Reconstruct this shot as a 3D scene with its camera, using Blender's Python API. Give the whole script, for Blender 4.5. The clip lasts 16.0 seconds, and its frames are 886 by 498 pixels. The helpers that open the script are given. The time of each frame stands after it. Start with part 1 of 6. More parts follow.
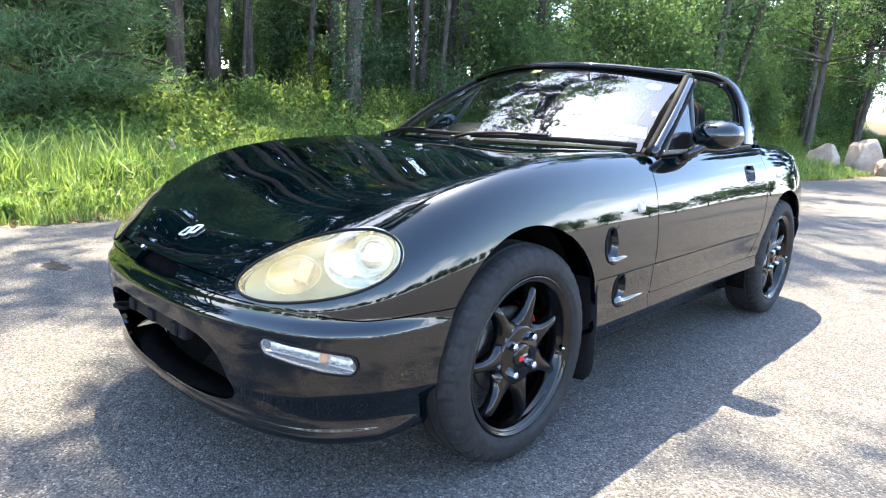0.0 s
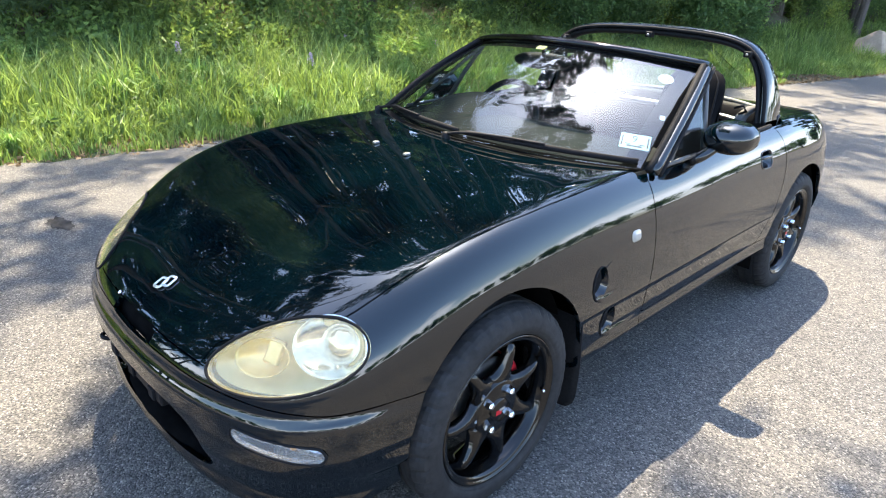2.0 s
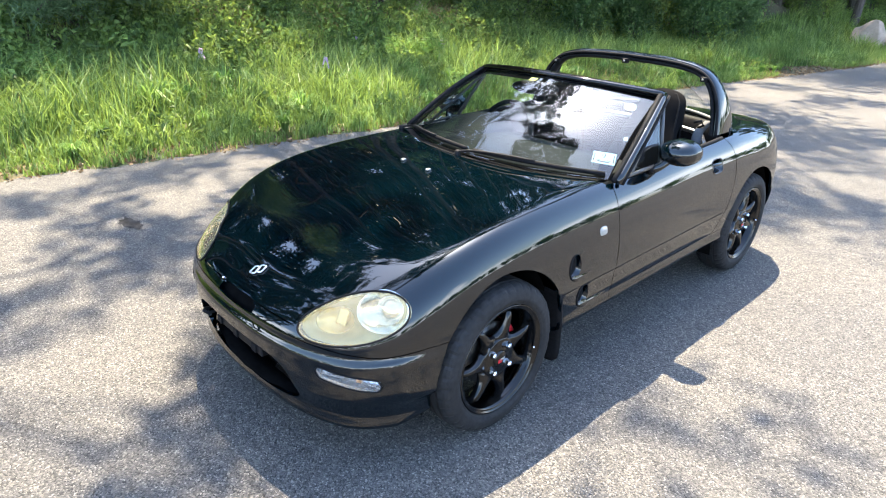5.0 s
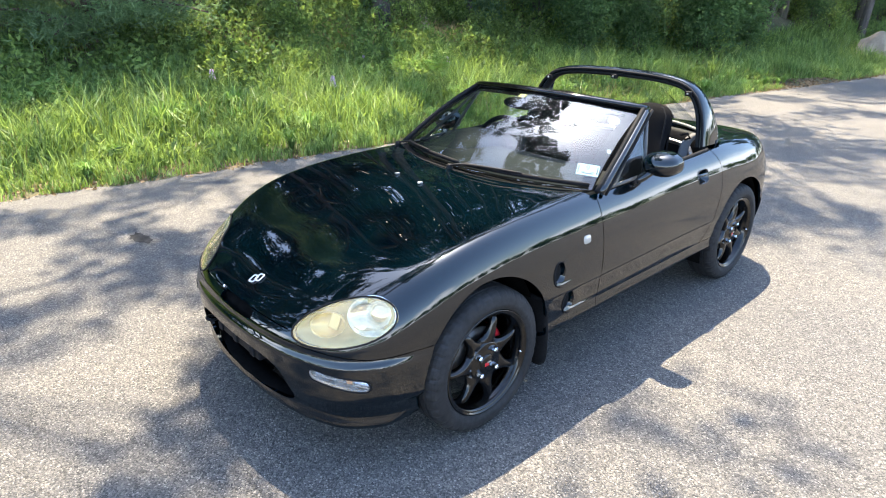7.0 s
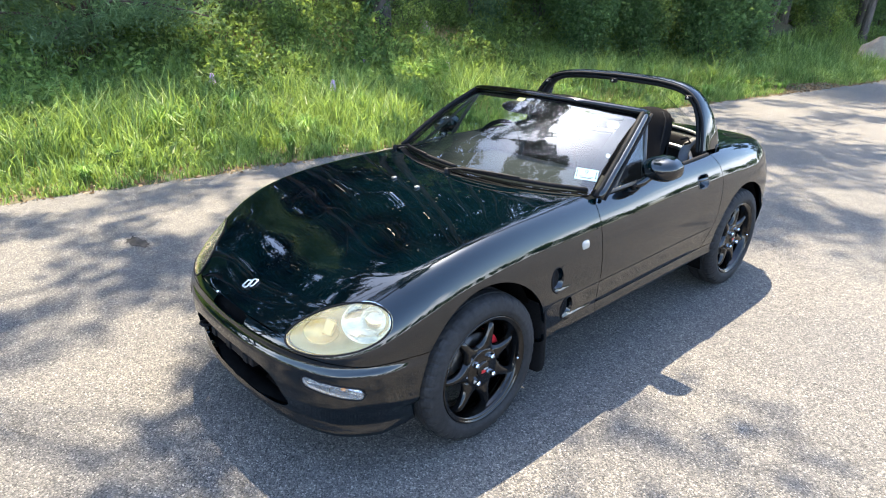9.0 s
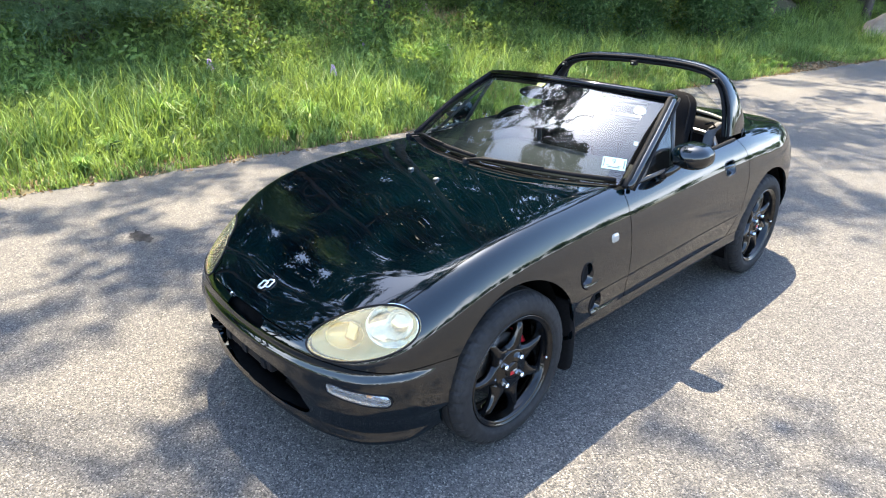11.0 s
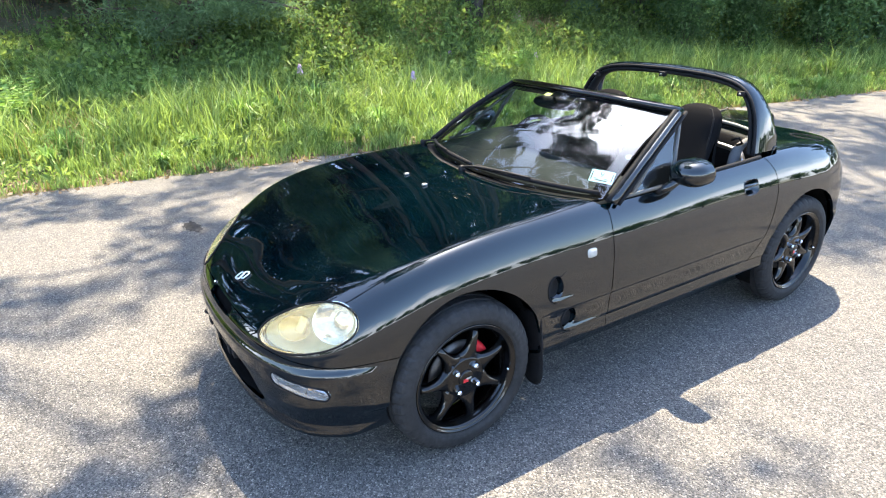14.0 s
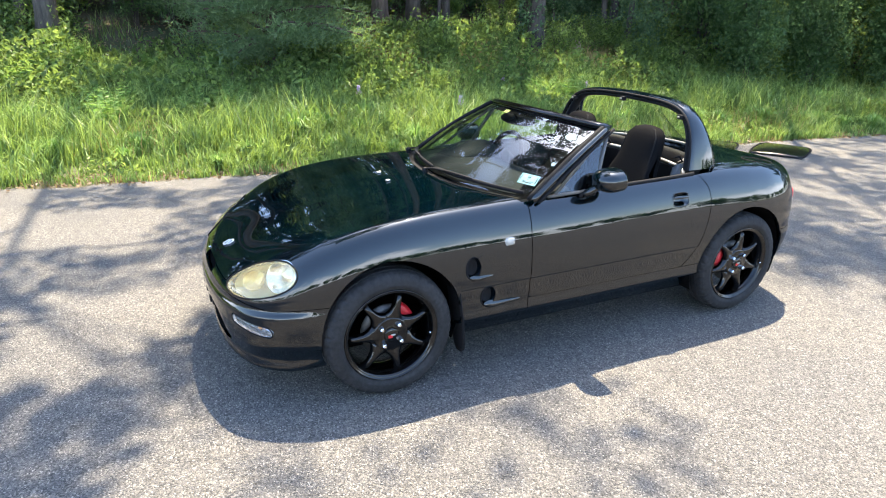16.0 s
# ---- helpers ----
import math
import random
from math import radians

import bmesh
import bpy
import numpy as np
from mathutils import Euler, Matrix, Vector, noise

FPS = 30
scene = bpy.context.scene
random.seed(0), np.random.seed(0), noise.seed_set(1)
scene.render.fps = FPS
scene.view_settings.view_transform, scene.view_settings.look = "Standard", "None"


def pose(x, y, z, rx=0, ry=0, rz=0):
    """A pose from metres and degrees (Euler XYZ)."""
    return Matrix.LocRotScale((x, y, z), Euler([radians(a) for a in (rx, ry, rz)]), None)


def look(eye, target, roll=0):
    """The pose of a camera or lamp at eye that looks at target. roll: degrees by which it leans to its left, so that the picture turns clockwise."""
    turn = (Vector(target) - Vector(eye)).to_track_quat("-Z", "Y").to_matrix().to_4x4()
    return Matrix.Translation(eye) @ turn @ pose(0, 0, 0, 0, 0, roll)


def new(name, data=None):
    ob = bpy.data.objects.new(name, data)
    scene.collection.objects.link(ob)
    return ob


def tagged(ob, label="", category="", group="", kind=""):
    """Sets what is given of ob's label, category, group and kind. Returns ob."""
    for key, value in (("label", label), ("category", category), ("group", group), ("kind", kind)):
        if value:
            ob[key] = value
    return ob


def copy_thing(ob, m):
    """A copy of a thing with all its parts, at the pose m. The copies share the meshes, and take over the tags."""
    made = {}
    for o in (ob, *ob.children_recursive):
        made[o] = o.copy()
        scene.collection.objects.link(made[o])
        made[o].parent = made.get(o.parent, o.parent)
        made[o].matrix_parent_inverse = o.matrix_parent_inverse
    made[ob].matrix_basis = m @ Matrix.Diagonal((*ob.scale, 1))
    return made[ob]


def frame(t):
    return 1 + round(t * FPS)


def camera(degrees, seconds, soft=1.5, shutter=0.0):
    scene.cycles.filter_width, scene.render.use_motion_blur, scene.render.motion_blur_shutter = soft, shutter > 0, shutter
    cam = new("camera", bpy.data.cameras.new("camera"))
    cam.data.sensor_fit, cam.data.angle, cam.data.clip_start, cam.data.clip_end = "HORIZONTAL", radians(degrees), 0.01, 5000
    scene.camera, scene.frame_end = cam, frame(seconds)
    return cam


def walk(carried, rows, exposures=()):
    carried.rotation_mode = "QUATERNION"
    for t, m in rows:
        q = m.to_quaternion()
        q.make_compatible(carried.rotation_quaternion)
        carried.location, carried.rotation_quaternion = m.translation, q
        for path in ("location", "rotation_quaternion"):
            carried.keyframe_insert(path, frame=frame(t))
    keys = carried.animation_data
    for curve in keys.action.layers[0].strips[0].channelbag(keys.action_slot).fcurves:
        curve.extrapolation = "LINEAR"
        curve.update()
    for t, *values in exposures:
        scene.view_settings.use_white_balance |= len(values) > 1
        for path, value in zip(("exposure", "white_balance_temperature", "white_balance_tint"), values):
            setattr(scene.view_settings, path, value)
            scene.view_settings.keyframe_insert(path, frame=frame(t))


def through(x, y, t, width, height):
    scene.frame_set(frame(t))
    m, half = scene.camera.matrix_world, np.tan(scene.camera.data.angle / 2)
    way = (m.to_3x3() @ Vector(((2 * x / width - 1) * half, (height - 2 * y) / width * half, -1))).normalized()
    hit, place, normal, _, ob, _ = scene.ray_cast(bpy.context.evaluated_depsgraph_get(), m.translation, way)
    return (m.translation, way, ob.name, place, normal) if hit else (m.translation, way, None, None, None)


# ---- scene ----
cam = camera(71.5, 16.0, soft=1.1)
PATH = [
    (0, (1.529, -1.221, 0.85), (0.183, 0.204, 0.453), 2.7),
    (0.5, (1.53, -1.219, 0.85), (0.19, 0.199, 0.407), 2.8),
    (1, (1.518, -1.191, 0.842), (0.188, 0.204, 0.309), 2.8),
    (1.5, (1.463, -1.072, 0.954), (0.146, 0.279, 0.292), 2.8),
    (2, (1.466, -1.03, 1.259), (0.163, 0.276, 0.488), 2.8),
    (2.5, (1.541, -1.053, 1.476), (0.248, 0.221, 0.638), 2.7),
    (3, (1.588, -1.112, 1.498), (0.294, 0.149, 0.641), 2.6),
    (3.5, (1.641, -1.23, 1.503), (0.351, 0.043, 0.658), 2.4),
    (4, (1.694, -1.358, 1.494), (0.406, -0.073, 0.664), 2.3),
    (6.5, (1.96, -1.45, 1.519), (0.613, -0.186, 0.751), 0.9),
    (7, (1.963, -1.445, 1.523), (0.613, -0.179, 0.764), 0.9),
    (7.5, (1.963, -1.439, 1.52), (0.611, -0.171, 0.77), 1.0),
    (8, (1.961, -1.435, 1.522), (0.607, -0.164, 0.781), 1.1),
    (10.5, (1.88, -1.383, 1.501), (0.526, -0.131, 0.726), 0.5),
    (11, (1.803, -1.4, 1.514), (0.466, -0.143, 0.719), 0.3),
    (11.5, (1.745, -1.408, 1.518), (0.418, -0.157, 0.698), 0.2),
    (12, (1.677, -1.311, 1.506), (0.338, -0.085, 0.668), 0.0),
    (12.5, (1.668, -1.137, 1.51), (0.293, 0.044, 0.663), -0.1),
    (13, (1.735, -1.053, 1.501), (0.305, 0.07, 0.667), -0.3),
    (13.5, (1.934, -1.097, 1.506), (0.443, -0.035, 0.7), -0.3),
    (14, (2.12, -1.046, 1.521), (0.577, -0.037, 0.746), -0.1),
    (14.5, (2.308, -0.94, 1.527), (0.718, 0.017, 0.781), 0.2),
    (15, (2.507, -0.962, 1.525), (0.879, -0.057, 0.797), 0.6),
    (15.5, (2.694, -0.957, 1.538), (1.034, -0.1, 0.825), 1.0),
    (16, (2.828, -0.816, 1.534), (1.143, 0.003, 0.834), 1.0),
]
walk(cam, [(t, look(eye, target, roll)) for t, eye, target, roll in PATH],
     exposures=[(0.0, 2.55), (1.0, 2.40), (2.0, 2.20), (3.0, 2.29), (4.0, 2.34), (6.5, 2.25), (7.5, 2.24), (10.5, 2.24), (12.0, 2.23), (13.0, 2.31), (14.0, 2.42), (15.0, 2.39), (16.0, 2.25)])


# ---- world and sun ----
SUN_FROM = Vector((-0.30, 0.22, 0.86)).normalized()
world = bpy.data.worlds.new("daylight")
scene.world = world
world.use_nodes = True
wn = world.node_tree
sky = wn.nodes.new("ShaderNodeTexSky")
sky.sky_type, sky.sun_disc = 'NISHITA', False
sky.sun_elevation = math.asin(SUN_FROM.z)
sky.sun_rotation = math.atan2(SUN_FROM.x, SUN_FROM.y)
sky.air_density, sky.dust_density, sky.ozone_density = 1.0, 1.2, 1.5
way_in = wn.nodes.new("ShaderNodeTexCoord").outputs["Generated"]


def sky_math(kind, a, b=None):
    n = wn.nodes.new("ShaderNodeMath")
    n.operation = kind
    for sock, v in zip(n.inputs, (a, b)):
        if isinstance(v, (int, float)):
            sock.default_value = v
        elif v is not None:
            wn.links.new(v, sock)
    return n.outputs[0]


def sky_mix(mode, fac, a, b):
    n = wn.nodes.new("ShaderNodeMix")
    n.data_type, n.blend_type = 'RGBA', mode
    for sock, v in ((n.inputs[0], fac), (n.inputs[6], a), (n.inputs[7], b)):
        if isinstance(v, (int, float)):
            sock.default_value = v
        elif isinstance(v, tuple):
            sock.default_value = (*v, 1)
        else:
            wn.links.new(v, sock)
    return n.outputs[2]


# summer haze brightens towards the sun
nearness = wn.nodes.new("ShaderNodeVectorMath")
nearness.operation = 'DOT_PRODUCT'
nearness.inputs[1].default_value = SUN_FROM
wn.links.new(way_in, nearness.inputs[0])
glow = sky_math('POWER', sky_math('MAXIMUM', nearness.outputs["Value"], 0.0), 28.0)
deep_blue = sky_mix('MULTIPLY', 1.0, sky.outputs[0], (1.02, 1.07, 1.12))
hazy = sky_mix('ADD', glow, deep_blue, (6.8, 7.6, 8.8))
# fair-weather cloud, thick towards the horizon and broken overhead
puffs = wn.nodes.new("ShaderNodeTexNoise")
puffs.inputs["Scale"].default_value, puffs.inputs["Detail"].default_value, puffs.inputs["Roughness"].default_value = 2.1, 6, 0.58
stretch = wn.nodes.new("ShaderNodeMapping")
stretch.inputs["Scale"].default_value = (1, 1, 2.6)
wn.links.new(way_in, stretch.inputs["Vector"])
wn.links.new(stretch.outputs[0], puffs.inputs["Vector"])
height_of = wn.nodes.new("ShaderNodeSeparateXYZ")
wn.links.new(way_in, height_of.inputs[0])
thin = wn.nodes.new("ShaderNodeMapRange")
thin.inputs["From Min"].default_value, thin.inputs["From Max"].default_value = 0.06, 0.34
thin.inputs["To Min"].default_value, thin.inputs["To Max"].default_value = 0.08, -0.26
wn.links.new(height_of.outputs["Z"], thin.inputs["Value"])
cover = wn.nodes.new("ShaderNodeMapRange")
cover.inputs["From Min"].default_value, cover.inputs["From Max"].default_value = 0.46, 0.62
wn.links.new(sky_math('ADD', puffs.outputs["Fac"], thin.outputs[0]), cover.inputs["Value"])
cloudy = sky_mix('MIX', cover.outputs[0], hazy, sky_mix('ADD', glow, (8.4, 9.2, 10.4), (3.4, 3.8, 4.2)))
wn.links.new(cloudy, wn.nodes["Background"].inputs[0])
wn.nodes["Background"].inputs[1].default_value = 0.165
sun_data = bpy.data.lights.new("sun", 'SUN')
sun_data.energy, sun_data.angle, sun_data.color = 5.0, radians(0.53), (1.0, 0.86, 0.64)
sun_ob = new("sun", sun_data)
sun_ob.matrix_world = look(SUN_FROM * 30, (0, 0, 0))

# ---- helpers of this scene ----
from mathutils.bvhtree import BVHTree


def curve(keys):
    """A smooth monotone curve through (x, value) keys."""
    xs = np.array([k[0] for k in keys], float)
    vs = np.array([k[1] for k in keys], float)
    h, d = np.diff(xs), np.diff(vs) / np.diff(xs)
    m = np.zeros(len(xs))
    m[0], m[-1] = d[0], d[-1]
    for i in range(1, len(xs) - 1):
        if d[i - 1] * d[i] > 0:
            w1, w2 = 2 * h[i] + h[i - 1], h[i] + 2 * h[i - 1]
            m[i] = (w1 + w2) / (w1 / d[i - 1] + w2 / d[i])

    def value(x):
        x = min(max(x, xs[0]), xs[-1])
        i = min(max(int(np.searchsorted(xs, x)) - 1, 0), len(xs) - 2)
        t = (x - xs[i]) / h[i]
        return float((1 + 2 * t) * (1 - t) ** 2 * vs[i] + t * (1 - t) ** 2 * h[i] * m[i]
                     + t * t * (3 - 2 * t) * vs[i + 1] + t * t * (t - 1) * h[i] * m[i + 1])
    return value


def catmull(pts, n, closed=False):
    """n points along a smooth line through pts."""
    p = [Vector(q) for q in pts]
    segs = len(p) if closed else len(p) - 1
    out = []
    for k in range(n):
        u = k / (n if closed else n - 1) * segs
        i = min(int(u), segs - 1)
        t = u - i
        if closed:
            a, b, c, d = (p[(i + j) % len(p)] for j in (-1, 0, 1, 2))
        else:
            b, c = p[i], p[i + 1]
            a = p[i - 1] if i else b * 2 - c
            d = p[i + 2] if i + 2 < len(p) else c * 2 - b
        out.append(0.5 * (2 * b + (c - a) * t + (2 * a - 5 * b + 4 * c - d) * t * t + (3 * b - a - 3 * c + d) * t ** 3))
    return out


def smooth(bm, on=True):
    for f in bm.faces:
        f.smooth = on
    return bm


def part(name, bm, mat, parent=None, label="", m=None):
    """Links a bmesh as one mesh object, under a thing or a part."""
    if m is not None:
        bm.transform(m)
    bmesh.ops.recalc_face_normals(bm, faces=bm.faces)
    me = bpy.data.meshes.new(name)
    bm.to_mesh(me)
    bm.free()
    for one in (mat if isinstance(mat, (list, tuple)) else [mat]):
        me.materials.append(one)
    ob = new(name, me)
    if parent:
        ob.parent = parent
    if label:
        tagged(ob, label)
    return ob


def block(x0, x1, y0, y1, z0, z1, bevel=0.004, seg=2, bm=None):
    bm = bm or bmesh.new()
    vs = bmesh.ops.create_cube(bm, size=1)["verts"]
    for v in vs:
        v.co = Vector(((x0 + x1) / 2 + v.co.x * (x1 - x0), (y0 + y1) / 2 + v.co.y * (y1 - y0), (z0 + z1) / 2 + v.co.z * (z1 - z0)))
    if bevel:
        es = list({e for v in vs for e in v.link_edges})
        bmesh.ops.bevel(bm, geom=es, offset=bevel, segments=seg, affect='EDGES', profile=0.5)
    return bm


def tube(pts, r, sides=8, bm=None, cap=True, flat=1.0, up=(0, 0, 1)):
    """A round bar along pts; r is a number or a function of 0..1; flat squeezes it along its own normal."""
    bm = bm or bmesh.new()
    pts = [Vector(p) for p in pts]
    rings, n = [], len(pts)
    up = Vector(up)
    for i, p in enumerate(pts):
        d = (pts[min(i + 1, n - 1)] - pts[max(i - 1, 0)]).normalized()
        a = d.cross(up)
        if a.length < 1e-3:
            a = d.cross(Vector((1, 0, 0)))
        a.normalize()
        b = a.cross(d)
        rr = r(i / (n - 1)) if callable(r) else r
        rings.append([bm.verts.new(p + a * rr * math.cos(2 * math.pi * k / sides) + b * rr * flat * math.sin(2 * math.pi * k / sides)) for k in range(sides)])
    for i in range(n - 1):
        for k in range(sides):
            bm.faces.new((rings[i][k], rings[i][(k + 1) % sides], rings[i + 1][(k + 1) % sides], rings[i + 1][k]))
    if cap:
        bm.faces.new(rings[0])
        bm.faces.new(rings[-1])
    return smooth(bm)


def lathe(profile, n=48, axis='X', bm=None, caps=False):
    """Turns (along the axis, radius) points about an axis."""
    bm = bm or bmesh.new()
    rings = []
    for u, r in profile:
        ring = []
        for k in range(n):
            a = 2 * math.pi * k / n
            c, s = r * math.cos(a), r * math.sin(a)
            ring.append(bm.verts.new((u, c, s) if axis == 'X' else (c, u, s) if axis == 'Y' else (c, s, u)))
        rings.append(ring)
    for i in range(len(rings) - 1):
        for k in range(n):
            bm.faces.new((rings[i][k], rings[i][(k + 1) % n], rings[i + 1][(k + 1) % n], rings[i + 1][k]))
    if caps:
        bm.faces.new(rings[0])
        bm.faces.new(rings[-1])
    return smooth(bm)


def sheet(rows, thick=0.0, bm=None):
    """A skin over rows of points, given a thickness against its normals."""
    own = bmesh.new()
    vs = [[own.verts.new(p) for p in r] for r in rows]
    for i in range(len(vs) - 1):
        for k in range(len(vs[0]) - 1):
            own.faces.new((vs[i][k], vs[i][k + 1], vs[i + 1][k + 1], vs[i + 1][k]))
    bmesh.ops.remove_doubles(own, verts=own.verts, dist=1e-5)
    bmesh.ops.recalc_face_normals(own, faces=own.faces)
    if thick:
        bmesh.ops.solidify(own, geom=list(own.faces), thickness=thick)
    return smooth(own)


# ---- materials ----
def material(name, colour, rough=0.5, metal=0.0, coat=0.0, grain=None, stain=None, bump=None, spec=0.5):
    """grain, stain: (size per metre, how strongly it varies the colour); bump: (size per metre, strength)."""
    m = bpy.data.materials.new(name)
    m.use_nodes = True
    t = m.node_tree
    b = t.nodes["Principled BSDF"]
    b.inputs["Base Color"].default_value = (*colour, 1)
    b.inputs["Roughness"].default_value, b.inputs["Metallic"].default_value = rough, metal
    b.inputs["Coat Weight"].default_value, b.inputs["Coat Roughness"].default_value = coat, 0.02
    b.inputs["Specular IOR Level"].default_value = spec
    co = t.nodes.new("ShaderNodeTexCoord")
    last = None
    for size, strength in [g for g in (grain, stain) if g]:
        n = t.nodes.new("ShaderNodeTexNoise")
        n.inputs["Scale"].default_value, n.inputs["Detail"].default_value = size, 4
        t.links.new(co.outputs["Object"], n.inputs["Vector"])
        r = t.nodes.new("ShaderNodeMapRange")
        r.inputs["From Min"].default_value, r.inputs["From Max"].default_value = 0.3, 0.7
        r.inputs["To Min"].default_value, r.inputs["To Max"].default_value = 1 - strength, 1 + strength
        t.links.new(n.outputs["Fac"], r.inputs["Value"])
        mix = t.nodes.new("ShaderNodeMix")
        mix.data_type, mix.blend_type = 'RGBA', 'MULTIPLY'
        mix.inputs[0].default_value = 1
        if last:
            t.links.new(last, mix.inputs[6])
        else:
            mix.inputs[6].default_value = (*colour, 1)
        t.links.new(r.outputs[0], mix.inputs[7])
        last = mix.outputs[2]
    if last:
        t.links.new(last, b.inputs["Base Color"])
    if bump:
        n = t.nodes.new("ShaderNodeTexNoise")
        n.inputs["Scale"].default_value, n.inputs["Detail"].default_value = bump[0], 3
        t.links.new(co.outputs["Object"], n.inputs["Vector"])
        bp = t.nodes.new("ShaderNodeBump")
        bp.inputs["Strength"].default_value, bp.inputs["Distance"].default_value = bump[1], 0.5 / bump[0]
        t.links.new(n.outputs["Fac"], bp.inputs["Height"])
        t.links.new(bp.outputs[0], b.inputs["Normal"])
    return m


def clear(name, tint, rough=0.0, milky=0.0, milk=(0.8, 0.8, 0.7), ior=1.5):
    """Glass; milky mixes in a clouded skin."""
    m = bpy.data.materials.new(name)
    m.use_nodes = True
    t = m.node_tree
    t.nodes.remove(t.nodes["Principled BSDF"])
    out = t.nodes["Material Output"]
    tr, gl, lw, mx = (t.nodes.new("ShaderNode" + k) for k in ("BsdfTransparent", "BsdfGlossy", "LayerWeight", "MixShader"))
    tr.inputs[0].default_value = (*tint, 1)
    gl.inputs["Roughness"].default_value = rough
    # gloss that grows towards the grazing view, alike from both sides
    least = ((ior - 1) / (ior + 1)) ** 2
    lw.inputs["Blend"].default_value = 0.5
    steep, share = t.nodes.new("ShaderNodeMath"), t.nodes.new("ShaderNodeMapRange")
    steep.operation = 'POWER'
    steep.inputs[1].default_value = 4.6
    t.links.new(lw.outputs["Facing"], steep.inputs[0])
    t.links.new(steep.outputs[0], share.inputs["Value"])
    share.inputs["To Min"].default_value = least
    t.links.new(share.outputs[0], mx.inputs[0])
    base = tr.outputs[0]
    if milky:
        df, m2 = t.nodes.new("ShaderNodeBsdfDiffuse"), t.nodes.new("ShaderNodeMixShader")
        nz, co, rp = t.nodes.new("ShaderNodeTexNoise"), t.nodes.new("ShaderNodeTexCoord"), t.nodes.new("ShaderNodeMapRange")
        nz.inputs["Scale"].default_value = 14
        t.links.new(co.outputs["Object"], nz.inputs["Vector"])
        rp.inputs["To Min"].default_value, rp.inputs["To Max"].default_value = milky * 0.6, min(1, milky * 1.4)
        t.links.new(nz.outputs["Fac"], rp.inputs["Value"])
        t.links.new(rp.outputs[0], m2.inputs[0])
        df.inputs[0].default_value = (*milk, 1)
        t.links.new(tr.outputs[0], m2.inputs[1])
        t.links.new(df.outputs[0], m2.inputs[2])
        base = m2.outputs[0]
    t.links.new(base, mx.inputs[1])
    t.links.new(gl.outputs[0], mx.inputs[2])
    t.links.new(mx.outputs[0], out.inputs[0])
    return m


PAINT = material("dark green car paint", (0.0002, 0.0023, 0.0038), 0.50, 0.0, coat=1.0, grain=(900, 0.25), stain=(5, 0.12), spec=0.0)
PAINT.node_tree.nodes["Principled BSDF"].inputs["Coat Roughness"].default_value = 0.012
PAINT.node_tree.nodes["Principled BSDF"].inputs["Coat IOR"].default_value = 1.64
BLACK = material("satin black plastic", (0.010, 0.010, 0.011), 0.55, grain=(300, 0.2), bump=(400, 0.05), spec=0.12)
TRIM = material("black rubber trim", (0.011, 0.011, 0.012), 0.7, grain=(120, 0.25), spec=0.1)
# recess shade is put into this near-black colour; also serves the glass print
DEEP = material("black liner darkened for shade", (0.004, 0.004, 0.004), 0.95, grain=(30, 0.3), spec=0.02)
TYRE = material("tyre rubber", (0.022, 0.022, 0.0225), 0.75, grain=(60, 0.25), stain=(7, 0.3), bump=(150, 0.12), spec=0.2)
RIM = material("gloss black wheel paint", (0.002, 0.002, 0.002), 0.06, 0.0, 0.0, grain=(40, 0.2), spec=0.45)
CHROME = material("chrome", (0.75, 0.76, 0.78), 0.08, 1.0, grain=(30, 0.05))
STEEL = material("dull steel", (0.35, 0.34, 0.33), 0.35, 0.9, grain=(50, 0.2))
RED = material("red caliper paint", (0.45, 0.012, 0.02), 0.35, grain=(60, 0.15))
CLOTH = material("black seat cloth", (0.0065, 0.0065, 0.007), 0.9, grain=(500, 0.35), bump=(600, 0.3), spec=0.05)
DASH = material("dark grey dashboard vinyl", (0.011, 0.013, 0.0125), 0.8, grain=(250, 0.2), bump=(350, 0.12), spec=0.12)
CLEAR_VINYL = clear("clear plastic window", (0.80, 0.84, 0.82), 0.06, 0.02, (0.5, 0.52, 0.5), ior=1.35)
FRAME = material("grey window trim", (0.085, 0.083, 0.080), 0.38, 0.2, grain=(60, 0.12))
GLASS = clear("window glass", (0.66, 0.78, 0.80), ior=2.0)
LENS = clear("clouded yellowed lamp lens", (0.96, 0.91, 0.74), 0.02, 0.20, (0.84, 0.70, 0.40), ior=1.65)
CLEARLENS = clear("clear indicator lens", (0.94, 0.94, 0.94), 0.06, 0.18, (0.75, 0.76, 0.76))
REFLECT = material("lamp reflector", (0.80, 0.81, 0.82), 0.14, 0.95, grain=(40, 0.06))
YELLOWED = material("yellowed lamp bowl", (0.74, 0.60, 0.30), 0.25, 0.5, grain=(60, 0.08), stain=(12, 0.2))
BEZEL = material("cream lamp bezel", (0.78, 0.69, 0.42), 0.35, 0.15, grain=(50, 0.06), stain=(9, 0.12))
AMBER = material("amber bulb", (0.7, 0.28, 0.05), 0.3, grain=(60, 0.1))
PEARL = material("white side marker lens", (0.30, 0.29, 0.26), 0.25, coat=0.6, grain=(90, 0.05))

